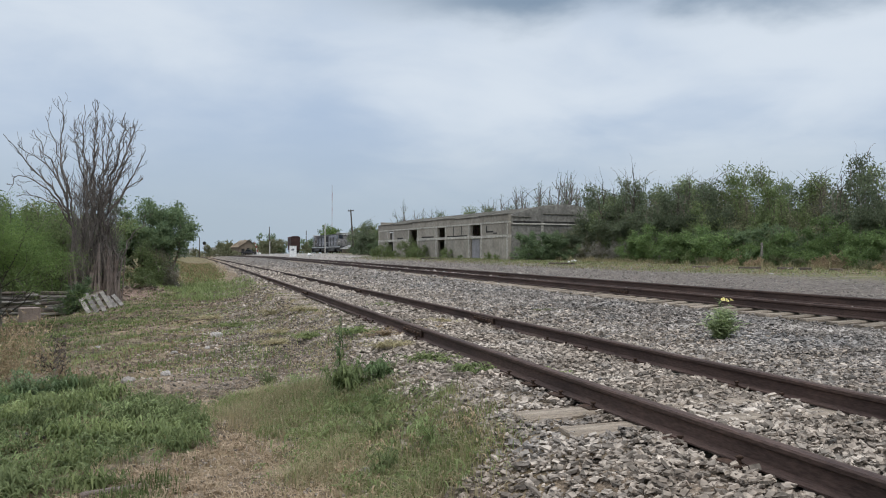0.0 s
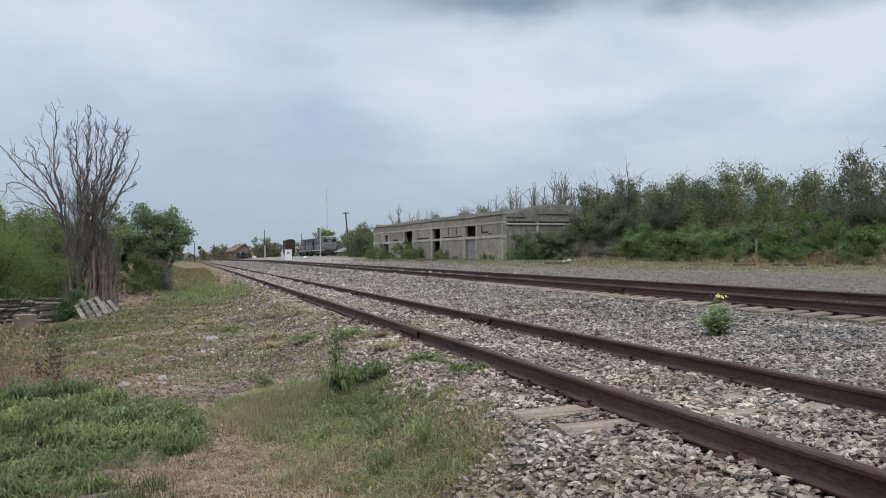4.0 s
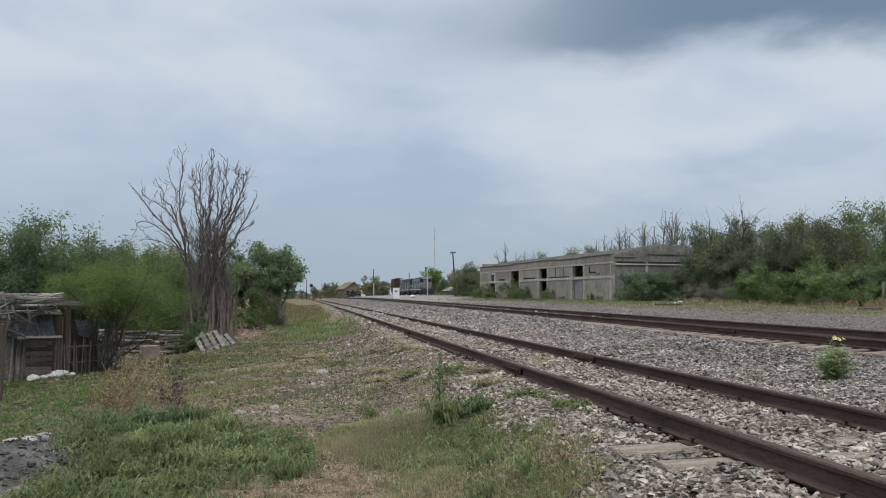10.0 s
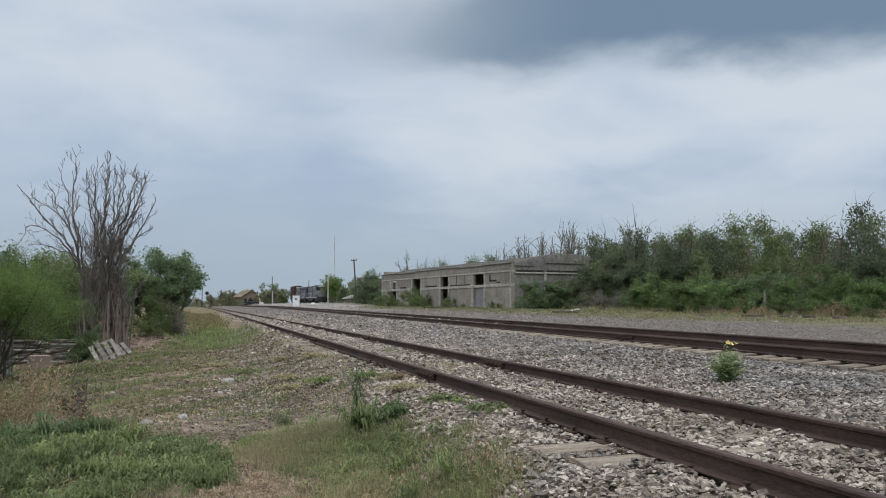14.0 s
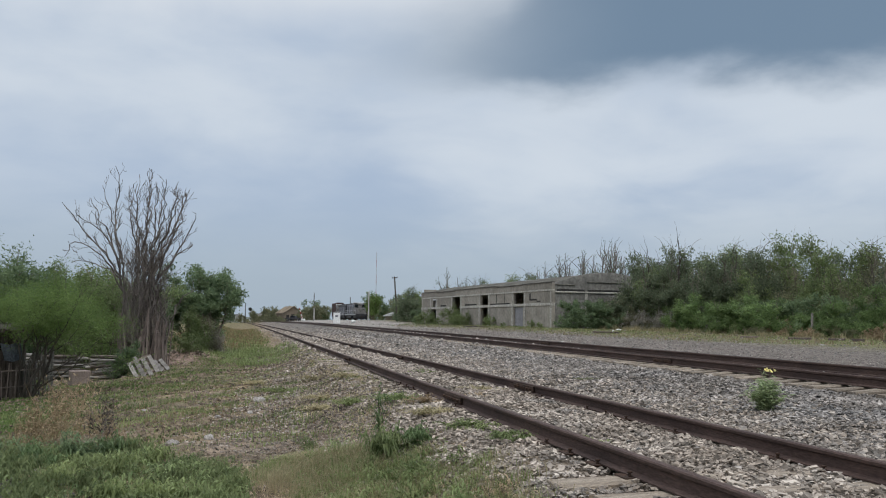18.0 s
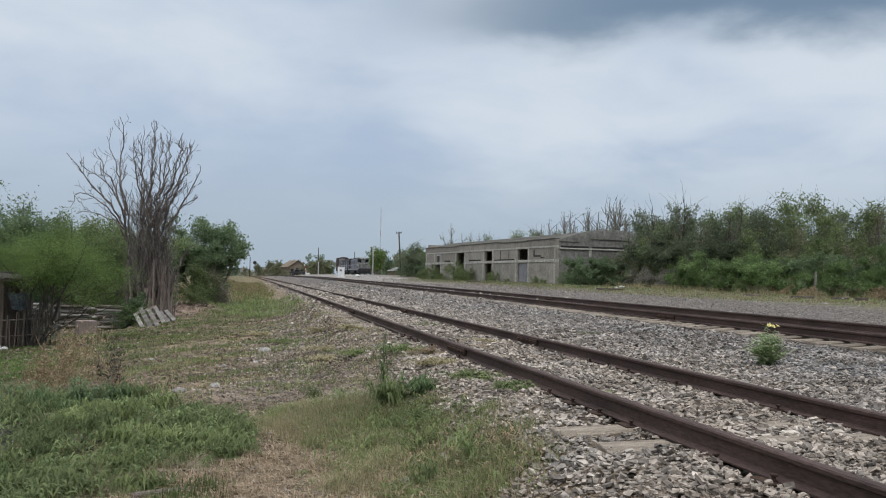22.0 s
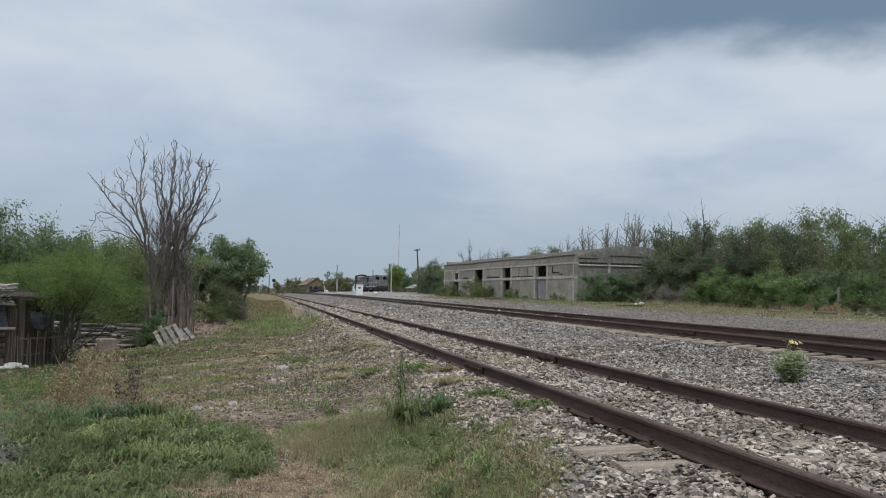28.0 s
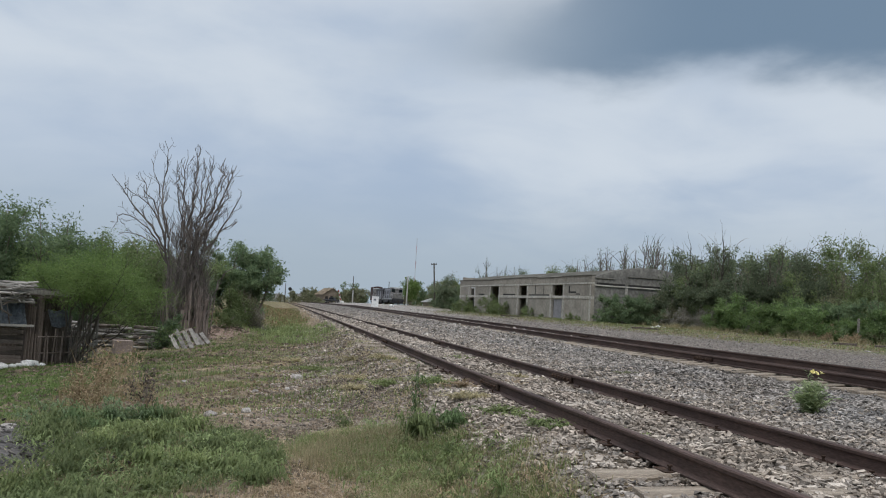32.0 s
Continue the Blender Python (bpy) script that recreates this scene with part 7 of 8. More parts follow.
def plant_right():
    rng = np.random.default_rng(9)
    used = set()

    def set_down(proto, x, y, s, sz=None):
        turn = float(rng.uniform(0, 6.28))
        if proto.name in used:
            return again(proto, x, y, turn, s, sz, 0.03)
        used.add(proto.name)
        return put(proto, x, y, turn, s, sz, 0.03)

    # back rows, tall
    for i in range(19):
        y = 30 + i * 3.1 + rng.uniform(-1, 1)
        x = 44.5 + rng.uniform(-1.5, 3) - max(0, y - 62) * 0.05
        set_down((B_TALL, B_TALL2, B_OLIVE, B_TALL2, B_TALL)[i % 5], x, y, rng.uniform(1.25, 1.5), rng.uniform(1.4, 1.75))
    for i in range(13):
        y = 30 + i * 4.4 + rng.uniform(-1, 1)
        set_down((B_OLIVE, B_TALL, B_OLIVE, B_TALL2)[i % 4], 40.6 + rng.uniform(-1.2, 1.2), y, rng.uniform(1.05, 1.25), rng.uniform(1.1, 1.4))
    for x, y, b in ((43, 62, B_TALL), (44.5, 57.5, B_TALL2), (42.6, 66.5, B_TALL2), (45, 53, B_TALL)):
        set_down(b, x, y, 1.35, 1.38)
    # front, low and brighter
    for i in range(17):
        y = 29 + i * 2.5 + rng.uniform(-0.8, 0.8)
        set_down((B_LOW, B_LOW2, B_DRY, B_LOW, B_STRAW)[i % 5], 37.4 + rng.uniform(-1.0, 1.4), y, rng.uniform(0.85, 1.35))
    for x, y, s, b in ((37.2, 44.5, 1.35, B_LOW), (37.6, 49.0, 1.3, B_LOW2), (37.0, 38.0, 1.2, B_LOW), (35.8, 41.0, 1.0, B_STRAW), (36.2, 46.5, 0.9, B_DRY), (35.4, 35.5, 1.1, B_DRY), (34.8, 39.2, 0.8, B_STRAW)):
        set_down(b, x, y, s)
    for x, y, s, sz, b in ((35.4, 71.4, 1.15, 1.5, B_TALL2), (36.6, 69.6, 1.2, 1.6, B_TALL2), (38.0, 66.5, 1.2, 1.55, B_TALL2), (38.9, 62.4, 1.3, 1.45, B_TALL2), (40.2, 59.6, 1.3, 1.45, B_TALL2), (35.6, 63.4, 1.15, 1.2, B_LOW), (35.9, 60.2, 1.3, 1.3, B_LOW), (36.2, 56.8, 1.35, 1.25, B_LOW), (36.4, 53.4, 1.25, 1.2, B_LOW), (33.4, 66.6, 0.9, 1.0, B_HAZE), (34.2, 64.8, 1.0, 1.0, B_HAZE), (32.6, 68.2, 0.8, 0.9, B_HAZE), (35.0, 58.6, 0.7, 0.7, B_HAZE)):
        set_down(b, x, y, s, sz)
    # straw and weeds along the foot of the brush
    for i in range(24):
        y = 28 + i * 1.75 + rng.uniform(-0.6, 0.6)
        set_down((B_STRAW, B_DRY, B_STRAW, B_SMALL)[i % 4], 35.4 + rng.uniform(-1.2, 1.0), y, rng.uniform(0.45, 0.85))
    # in front of the end wall
    for x, y, s, b in ((29.3, 71.2, 1.2, B_LOW2), (30.6, 71.3, 1.22, B_LOW2), (31.4, 70.0, 1.0, B_LOW2), (33.6, 68.0, 0.65, B_OLIVE), (33.8, 66.0, 0.8, B_DRY), (37.0, 65.4, 1.1, B_OLIVE), (36.8, 63.5, 1.0, B_TALL2), (37.6, 70.0, 1.3, B_TALL2), (36.2, 70.6, 1.1, B_TALL2), (36.0, 68.2, 1.15, B_TALL), (34.5, 62.5, 0.95, B_DRY), (32.6, 70.6, 0.75, B_OLIVE), (33.4, 70.2, 0.8, B_TALL2), (32.2, 69.0, 0.9, B_DRY), (36.3, 58.5, 1.0, B_DRY), (39.6, 73.5, 1.25, B_TALL), (36.4, 55.2, 0.9, B_STRAW), (37.8, 54.6, 1.2, B_LOW2), (38.6, 58.5, 1.0, B_TALL), (38.2, 62.5, 1.3, B_TALL2), (40.5, 66.0, 1.45, B_TALL), (41.5, 61.0, 1.4, B_OLIVE), (35.6, 66.8, 1.25, B_TALL2)):
        set_down(b, x, y, s)
    # weeds along the facade
    for s_, k, b in ((1.3, 0.45, B_SMALL), (3.0, 0.6, B_SMALL), (13.2, 1.0, B_SMALL), (20.0, 1.25, B_SMALL), (22.2, 1.4, B_SMALL), (24.6, 1.9, B_SMALL), (30.4, 0.9, B_SMALL), (33.2, 1.5, B_SMALL), (9.6, 0.4, B_SMALL), (36.6, 1.1, B_SMALL)):
        p = W_M @ Vector((-0.65, s_, 0))
        set_down(b, p.x, p.y, k)
    # bare trees and tops behind the warehouse
    for x, y, k, b in BEHIND:
        set_down(b, x, y, k)
    for x, y, k in ((35.4, 68.8, 1.08), (37.2, 67.2, 1.2), (39.0, 44.6, 0.9), (38.6, 61.5, 1.0)):
        set_down(B_BARE2, x, y, k)
    # beyond the warehouse, by the utility pole
    for i in range(11):
        set_down((B_TALL2, B_LOW2, B_TALL, B_OLIVE)[i % 4], 24.0 + i * 0.5 + rng.uniform(-1, 1), 124 + i * 3.3, rng.uniform(0.85, 1.15))
    for x, y, k in ((23.5, 116, 0.9), (25.5, 119, 1.0), (22.8, 112, 0.6)):
        set_down(B_LOW2, x, y, k)


plant_right()


def old_post(x, y, h):
    ob = boxed("fence_post", (-0.06, 0.06, -0.06, 0.06, -0.2, h), M_PLANK, None, "", 0.015)
    ob.matrix_world = pose(x, y, float(gz(x, y)), 0, 2, 10)
    tagged(ob, "weathered grey wooden post in front of bushes", "post")


old_post(35.8, 47.6, 1.6)


def old_timber(x, y, l, turn, label="dark old tie lying on the gravel yard"):
    ob = boxed("old_timber", (-l / 2, l / 2, -0.11, 0.11, -0.03, 0.14), M_PLANK_BROWN, None, "", 0.02)
    ob.matrix_world = pose(x, y, float(gz(x, y)), 0, 0, turn)
    tagged(ob, label, "timber", "timbers on the yard")


for a in ((29.5, 40.2, 1.2, -20), (30.6, 38.6, 0.9, -5), (30.9, 37.4, 0.8, 10), (28.5, 43.5, 1.0, -30), (24.6, 55.0, 2.0, -50), (31.3, 35.6, 0.7, 0)):
    old_timber(*a)
old_timber(22.0, 81.5, 2.6, 125, "pale split log lying before the warehouse")
for i, (x, y, s) in enumerate(((30.0, 64.5, 0.28), (29.2, 63.2, 0.22), (27.8, 60.8, 0.2))):
    lying_bag(x, y, s, 11 + i, "white litter bag lying in the dry grass")
for i in range(14):
    r_ = random.Random(i + 70)
    rock(r_.uniform(15, 26), r_.uniform(28, 60), r_.uniform(0.1, 0.22), 40 + i, "pale stone on the gravel yard", 0.5)


# ---- far yard ----
def gable_house(name, label, x, y, turn, w, d, h, rise, wall, roof, openings=(), cat="house"):
    z = float(gz(x, y))
    ob = empty(name, Matrix.Translation((x, y, z - 0.1)) @ Matrix.Rotation(radians(turn), 4, "Z"))
    tagged(ob, label, cat)
    bm = bmesh.new()
    vs = [bm.verts.new(c) for c in ((-w / 2, 0, 0), (w / 2, 0, 0), (w / 2, 0, h), (0, 0, h + rise), (-w / 2, 0, h))]
    f = bm.faces.new(vs)
    r = bmesh.ops.extrude_face_region(bm, geom=[f])
    bmesh.ops.translate(bm, vec=(0, d, 0), verts=[v for v in r["geom"] if isinstance(v, bmesh.types.BMVert)])
    bmesh.ops.recalc_face_normals(bm, faces=bm.faces)
    part("wall", bm, wall, ob)
    for s in (-1, 1):
        bm = bmesh.new()
        o = 0.45
        k = rise / (w / 2)
        q = [(0, -o, h + rise + 0.06), (s * (w / 2 + o), -o, h - o * k + 0.06), (s * (w / 2 + o), d + o, h - o * k + 0.06), (0, d + o, h + rise + 0.06)]
        bm.faces.new([bm.verts.new(c) for c in q])
        bmesh.ops.solidify(bm, geom=bm.faces[:], thickness=0.12)
        part("roof", bm, roof, ob)
    for name2, x0, x1, z0, z1 in openings:
        boxed(name2, (x0, x1, -0.05, 0.02, z0, z1), M_DARK, ob, "", 0.0)
    return ob


gable_house("house", "tan rendered house with a gabled roof across the yard", 13.0, 268, 14, 6.0, 9, 2.7, 2.0, M_TAN, M_CLAY, (("door", -0.6, 0.4, 0.1, 2.2), ("window", 1.1, 2.2, 1.0, 2.0), ("window", -2.3, -1.3, 1.0, 2.0)))
gable_house("shed", "small pale tin-roofed shed in bushes", 27.4, 155, 15, 3.0, 3.5, 1.0, 0.6, M_TAN, M_TIN, (), "shed")
gable_house("far_shed", "long low pale shed far down the line", -7.0, 425, 0, 9, 24, 3.2, 1.2, M_TIN, M_TIN, (), "shed")
gable_house("far_shed", "long grey shed far down the line", -16.0, 410, 5, 10, 24, 3.0, 1.3, M_CONC, M_ROOF, (), "shed")
gable_house("far_shed", "white-walled far building beside the line", 5.5, 440, -5, 8, 12, 3.4, 1.0, M_POST, M_TIN, (), "shed")


put(brush(205, "far_bush", "hazy olive bushes beside the house", 4.6, 3.4, 8, M_LEAF_OLIVE, 3000, 0.26, 10, 1.0, "bush"), 7.6, 284)
put(brush(206, "far_bush", "hazy olive bushes between the house and the yard tracks", 5.0, 3.6, 8, M_LEAF_OLIVE, 3200, 0.26, 10, 1.0, "bush"), 20.8, 264)
put(brush(207, "far_tree", "bright green tree standing behind the locomotives", 7.2, 2.3, 6, M_LEAF_BRIGHT, 4200, 0.22, 6, 1.2, "tree", 0.2), 28.4, 200)


def relay_cabinet(x, y):
    ob = empty("relay_cabinet", pose(x, y, float(gz(x, y)), 0, 0, -10))
    tagged(ob, "white steel trackside equipment cabinet", "cabinet")
    boxed("cabinet_body", (-0.52, 0.52, -0.3, 0.3, 0.05, 1.72), M_CABINET, ob, "", 0.03)
    boxed("cabinet_door", (-0.46, 0.46, -0.325, -0.302, 0.12, 1.64), M_CABINET, ob, "", 0.01)
    boxed("plinth", (-0.56, 0.56, -0.34, 0.34, -0.2, 0.05), M_POST, ob, "concrete plinth", 0.02)
    boxed("label_plate", (-0.2, 0.2, -0.334, -0.326, 1.05, 1.35), M_LOCO_GREY, ob, "grey label plate", 0.0)
    boxed("cabinet_roof", (-0.58, 0.58, -0.36, 0.36, 1.72, 1.78), M_TIN, ob, "", 0.02)


relay_cabinet(13.15, 131.4)
lying_bag(15.7, 130.8, 0.75, 21, "large white sack lying beside the yard")
lying_bag(14.8, 243, 0.9, 22, "white sack by the level crossing")
for i in range(22):
    r_ = random.Random(i + 200)
    rock(r_.gauss(18.0, 0.8), r_.gauss(109.5, 1.2), r_.uniform(0.25, 0.6), 80 + i, "grey lump of broken concrete in a rubble pile", 0.7)


def utility_pole(x, y, h, lean, label, arm=True):
    ob = empty("utility_pole", pose(x, y, float(gz(x, y)), 0, lean, -16))
    tagged(ob, label, "pole")
    bm = bmesh.new()
    rod(bm, (0, 0, -0.5), (0, 0, h), 0.17, 0.11, 10)
    part("pole", bm, M_POLE, ob)
    if arm:
        boxed("crossarm", (-0.5, 0.5, -0.06, 0.06, h - 0.3, h - 0.15), M_POLE, ob, "", 0.01)
        for k in (-0.42, 0.42):
            bm = bmesh.new()
            rod(bm, (k, 0, h - 0.15), (k, 0, h + 0.02), 0.05, 0.03, 6)
            part("insulator", bm, M_DARK, ob)
    return ob


utility_pole(24.5, 141.7, 7.6, -4, "leaning dark utility pole with crossarm")
utility_pole(31.5, 232, 8.0, 0, "dark slender pole behind the locomotives", False)
utility_pole(19.2, 265, 8.5, 0, "dark slender pole behind trees", False)
utility_pole(33.5, 290, 8.0, 0, "dark slender pole in the distance", False)
utility_pole(-2.0, 300, 7.0, 0, "dark pole beside the line in the distance", False)


def pale_post(x, y, h, r, label):
    ob = empty("pale_post", pose(x, y, float(gz(x, y))))
    tagged(ob, label, "post")
    bm = bmesh.new()
    rod(bm, (0, 0, -0.4), (0, 0, h), r, r * 0.85, 10)
    part("shaft", bm, M_POST, ob)
    bm = bmesh.new()
    rod(bm, (0, 0, h), (0, 0, h + 0.12), r * 1.1, r * 0.7, 10)
    part("cap", bm, M_TIN, ob)


pale_post(20.73, 150.1, 5.2, 0.12, "tall pale concrete post beside the yard track")
pale_post(14.1, 193.6, 3.0, 0.16, "short pale concrete post by the yard")


def line_signal(x, y):
    ob = empty("line_signal", pose(x, y, float(gz(x, y))))
    tagged(ob, "railway line signal with a black round target on a mast", "signal")
    bm = bmesh.new()
    rod(bm, (0, 0, -0.4), (0, 0, 5.6), 0.10, 0.08, 8)
    part("mast", bm, M_POST, ob)
    bm = bmesh.new()
    rod(bm, (0, -0.14, 5.3), (0, 0.05, 5.3), 0.7, 0.7, 18)
    part("target", bm, M_DARK, ob, "black round signal target")
    boxed("relay_box", (-0.3, 0.3, -0.25, 0.25, 0, 1.3), M_WHITE, ob, "white relay box", 0.02)


line_signal(-0.4, 330)


def crossing_arm(x, y):
    ob = empty("crossing_gate", pose(x, y, float(gz(x, y)), 0, 0, 0))
    tagged(ob, "raised red and white level crossing gate", "crossing gate")
    boxed("gate_stand", (-0.25, 0.25, -0.25, 0.25, -0.1, 1.2), M_WHITE, ob, "white gate stand", 0.03)
    for i in range(5):
        b = boxed("arm_band", (-0.12, 0.12, -0.04, 0.04, 0.62 * i, 0.62 * (i + 1)), M_RED if i % 2 == 0 else M_WHITE, ob, "red band" if i % 2 == 0 else "white band", 0.01)
        b.matrix_local = pose(0.05, -0.3, 0.7, 0, -16, 0)


crossing_arm(14.4, 245.6)


def pickup(x, y, turn):
    ob = empty("pickup_truck", pose(x, y, float(gz(x, y)), 0, 0, turn))
    tagged(ob, "dark pickup truck parked before the house", "pickup truck")
    bm = bmesh.new()
    box(bm, -2.6, 2.6, -0.9, 0.9, 0.5, 1.05, None, 0.12)
    part("body", bm, M_LOCO_DARK, ob)
    bm = bmesh.new()
    vs = box(bm, -0.9, 0.9, -0.8, 0.8, 1.05, 1.7, None, 0.0)
    for v in vs:
        if v.co.z > 1.4:
            v.co.x *= 0.72
    part("cab", bm, M_LOCO_DARK, ob)
    for s in (-1, 1):
        boxed("side_window", (-0.6, 0.6, s * 0.79 - 0.015, s * 0.79 + 0.015, 1.18, 1.6), M_GLASS, ob, "", 0.0)
    for wx in (-1.65, 1.65):
        for wy in (-0.8, 0.8):
            bm = bmesh.new()
            rod(bm, (wx, wy - 0.12, 0.36), (wx, wy + 0.12, 0.36), 0.36, 0.36, 16)
            wheel = part("wheel", bm, M_TYRE, ob)
            bm = bmesh.new()
            rod(bm, (wx, wy - 0.13, 0.36), (wx, wy + 0.13, 0.36), 0.2, 0.2, 12)
            part("rim", bm, M_TIN, wheel)
    boxed("bumper", (-2.72, -2.6, -0.85, 0.85, 0.45, 0.65), M_TIN, ob, "", 0.02)
    return ob


pickup(12.3, 251.4, -25)


def radio_mast(x, y, h):
    ob = empty("radio_mast", pose(x, y, float(gz(x, y))))
    tagged(ob, "thin red and white lattice radio mast in the distance", "radio mast")
    n = 9
    for k in range(n):
        bm = bmesh.new()
        z0, z1 = h * k / n, h * (k + 1) / n
        w = 0.26
        for i in range(3):
            a = i * 2.094
            p = (w * math.cos(a), w * math.sin(a))
            rod(bm, (*p, z0), (*p, z1), 0.04, 0.04, 5)
            q = (w * math.cos(a + 2.094), w * math.sin(a + 2.094))
            for j in range(5):
                za, zb = z0 + (z1 - z0) * j / 5, z0 + (z1 - z0) * (j + 1) / 5
                rod(bm, (*p, za), (*q, zb), 0.025, 0.025, 4)
        part("mast_section", bm, M_RED if k % 2 else M_TIN, ob, "red section" if k % 2 else "pale section")


radio_mast(87.6, 599, 50)

# trees of the far yard
FAR_A = brush(71, "far_tree", "olive green tree across the far yard", 5.0, 3.6, 5, M_LEAF_OLIVE, 2200, 0.26, 5, sides=3)
FAR_B = brush(72, "far_tree", "dark green tree across the far yard", 6.0, 3.2, 5, M_LEAF_DARK, 2200, 0.26, 5, sides=3)
FAR_C = brush(73, "far_tree", "grey-green scrub tree across the far yard", 5.0, 3.6, 6, M_LEAF_OLIVE, 2000, 0.26, 12, sides=3)
FAR_MIDDLE = ((18.5, 258, 0.95, 0), (18.8, 272, 1.05, 0), (13.5, 276, 0.6, 2), (16.2, 280, 0.7, 1), (15, 268, 0.5, 2), (5.8, 262, 0.85, 2), (16, 262, 0.8, 0), (8.5, 282, 1.2, 2), (4.5, 292, 1.2, 2), (1.5, 300, 1, 0), (14, 300, 1.2, 2), (-9, 360, 1.1, 1), (-3.5, 345, 0.9, 2), (-22, 350, 1.4, 1), (-14, 300, 1.2, 0), (-30, 300, 1.5, 1),)
FAR_RIGHT = ((21.5, 268, 0.7, 2), (22.5, 262, 0.5, 1), (30.5, 268, 0.8, 2), (32.5, 275, 0.9, 1), (21.5, 280, 1.1, 2), (35, 258, 1.3, 1), (36.5, 246, 1.4, 0), (38, 250, 1.5, 0), (37, 226, 1.25, 1), (40.5, 222, 1.3, 2), (43, 215, 1.1, 1), (38.5, 200, 1, 2), (35, 190, 0.9, 1), (37, 178, 0.95, 2), (39, 170, 1, 1), (46, 240, 1.3, 1), (21, 305, 1.3, 1), (36, 290, 1.4, 2), (52, 210, 1.4, 1),)
FAR_LEFT = ((8.5, 250, 0.45, 2), (-12, 200, 1, 2), (-18, 150, 1.1, 1),)
FAR_SPOTS = tuple((6.0 + 2.1 * i + (i * 7 % 3) * 0.4, 284 + (i * 5 % 4) * 3.0, 0.55 + 0.1 * (i * 3 % 4), (2, 0, 2, 1)[i % 4]) for i in range(9)) + FAR_MIDDLE + FAR_RIGHT + FAR_LEFT
PLACED = set()
for i, (x, y, s, k) in enumerate(FAR_SPOTS):
    p = (FAR_A, FAR_B, FAR_C)[k]
    if k not in PLACED:
        PLACED.add(k)
        put(p, x, y, i * 1.3, s, None, 0.05)
    else:
        again(p, x, y, i * 1.3, s, None, 0.05)


# ---- rolling stock ----
def yard_track(x, y, length, turn):
    tr = empty("yard_track", pose(x, y, 0, 0, 0, turn))
    tagged(tr, "rusty yard track under the rolling stock", "railway track", kind="structure")
    for s in (-1, 1):
        bm = bmesh.new()
        n = 12
        for i in range(n):
            c = s * GAUGE / 2
            box(bm, c - 0.035, c + 0.035, length * i / n, length * (i + 1) / n, YARD_Z - 0.5, YARD_Z)
        part("rail", bm, M_RAIL, tr)


YARD_Z = 1.47
YARD_SLANT = 0.0667


def loco_unit(parent, y0, flip, first):
    """A hood unit 15.6 m long; y0: its near end in its consist's space."""
    u = empty("locomotive")
    u.parent = parent
    u.matrix_local = pose(0, y0 + (0 if not flip else 15.6), 0, 0, 0, 180 if flip else 0) @ Matrix.Diagonal((1, 0.886, 1, 1))

    def p(name, size, m, label="", bevel=0.04):
        return boxed(name, size, m, u, label, bevel)

    p("frame", (-1.5, 1.5, 0.3, 17.3, 1.0, 1.45), M_LOCO_DARK)
    p("short_hood", (-1.0, 1.0, 0.9, 2.5, 1.45, 2.85), M_LOCO_TAN, "faded grey short hood", 0.12)
    p("cab", (-1.5, 1.5, 2.5, 4.9, 1.45, 4.25), M_LOCO_TAN, "faded grey driving cab", 0.12)
    p("cab_roof", (-1.55, 1.55, 2.35, 5.0, 4.2, 4.36), M_LOCO_PALE, "pale cab roof", 0.06)
    p("long_hood", (-0.95, 0.95, 4.9, 16.6, 1.45, 3.9), M_LOCO_GREY if first else M_LOCO_DARK, "hood with louvred doors", 0.1)
    p("hood_top", (-0.75, 0.75, 5.2, 16.3, 3.88, 4.12), M_LOCO_DARK, "", 0.08)
    for y in (6.2, 8.6, 12.5, 14.3):
        p("roof_fan", (-0.5, 0.5, y, y + 1.1, 4.12, 4.3), M_LOCO_DARK, "", 0.1)
    for s in (-1, 1):
        p("side_window", (s * 1.51 - 0.02, s * 1.51 + 0.02, 2.9, 4.4, 3.0, 3.8), M_GLASS, "", 0)
        for i in range(9):
            p("hood_door", (s * 0.96 - 0.02, s * 0.96 + 0.02, 5.3 + i * 1.22, 6.2 + i * 1.22, 1.7, 3.5), M_LOCO_DARK if i % 3 == 1 else M_LOCO_GREY, "", 0)
        p("sill_stripe", (s * 1.5 - 0.03, s * 1.5 + 0.03, 0.4, 17.2, 1.28, 1.44), M_LOCO_PALE, "pale sill stripe", 0)
        bm = bmesh.new()
        for i in range(9):
            yy = 0.6 + i * 2.0
            rod(bm, (s * 1.45, yy, 1.45), (s * 1.45, yy, 2.45), 0.025, 0.025, 5)
        rod(bm, (s * 1.45, 0.6, 2.45), (s * 1.45, 16.6, 2.45), 0.025, 0.025, 5)
        part("handrail", bm, M_LOCO_PALE, u, "pale handrail")
        p("fuel_tank", (s * 1.3 - 0.25, s * 1.3 + 0.25, 6.6, 11.0, 0.45, 1.0), M_LOCO_DARK, "", 0.1)
        p("front_window", (s * 0.95 - 0.42, s * 0.95 + 0.42, 2.47, 2.5, 3.1, 3.85), M_GLASS, "", 0)
        p("number_board", (s * 0.5 - 0.25, s * 0.5 + 0.25, 2.46, 2.5, 3.92, 4.14), M_LOCO_PALE, "pale number board", 0)
    bm = bmesh.new()
    for s in (-0.16, 0.16):
        rod(bm, (s, 2.38, 4.02), (s, 2.5, 4.02), 0.12, 0.12, 10)
    part("headlight", bm, M_WHITE, u)
    p("pilot", (-1.4, 1.4, 0.05, 0.35, 0.25, 1.2), M_LOCO_DARK, "dark pilot plate", 0.05)
    p("pilot", (-1.4, 1.4, 17.25, 17.55, 0.25, 1.2), M_LOCO_DARK, "", 0.05)
    p("coupler", (-0.15, 0.15, -0.35, 0.1, 0.75, 1.0), M_IRON, "", 0.03)
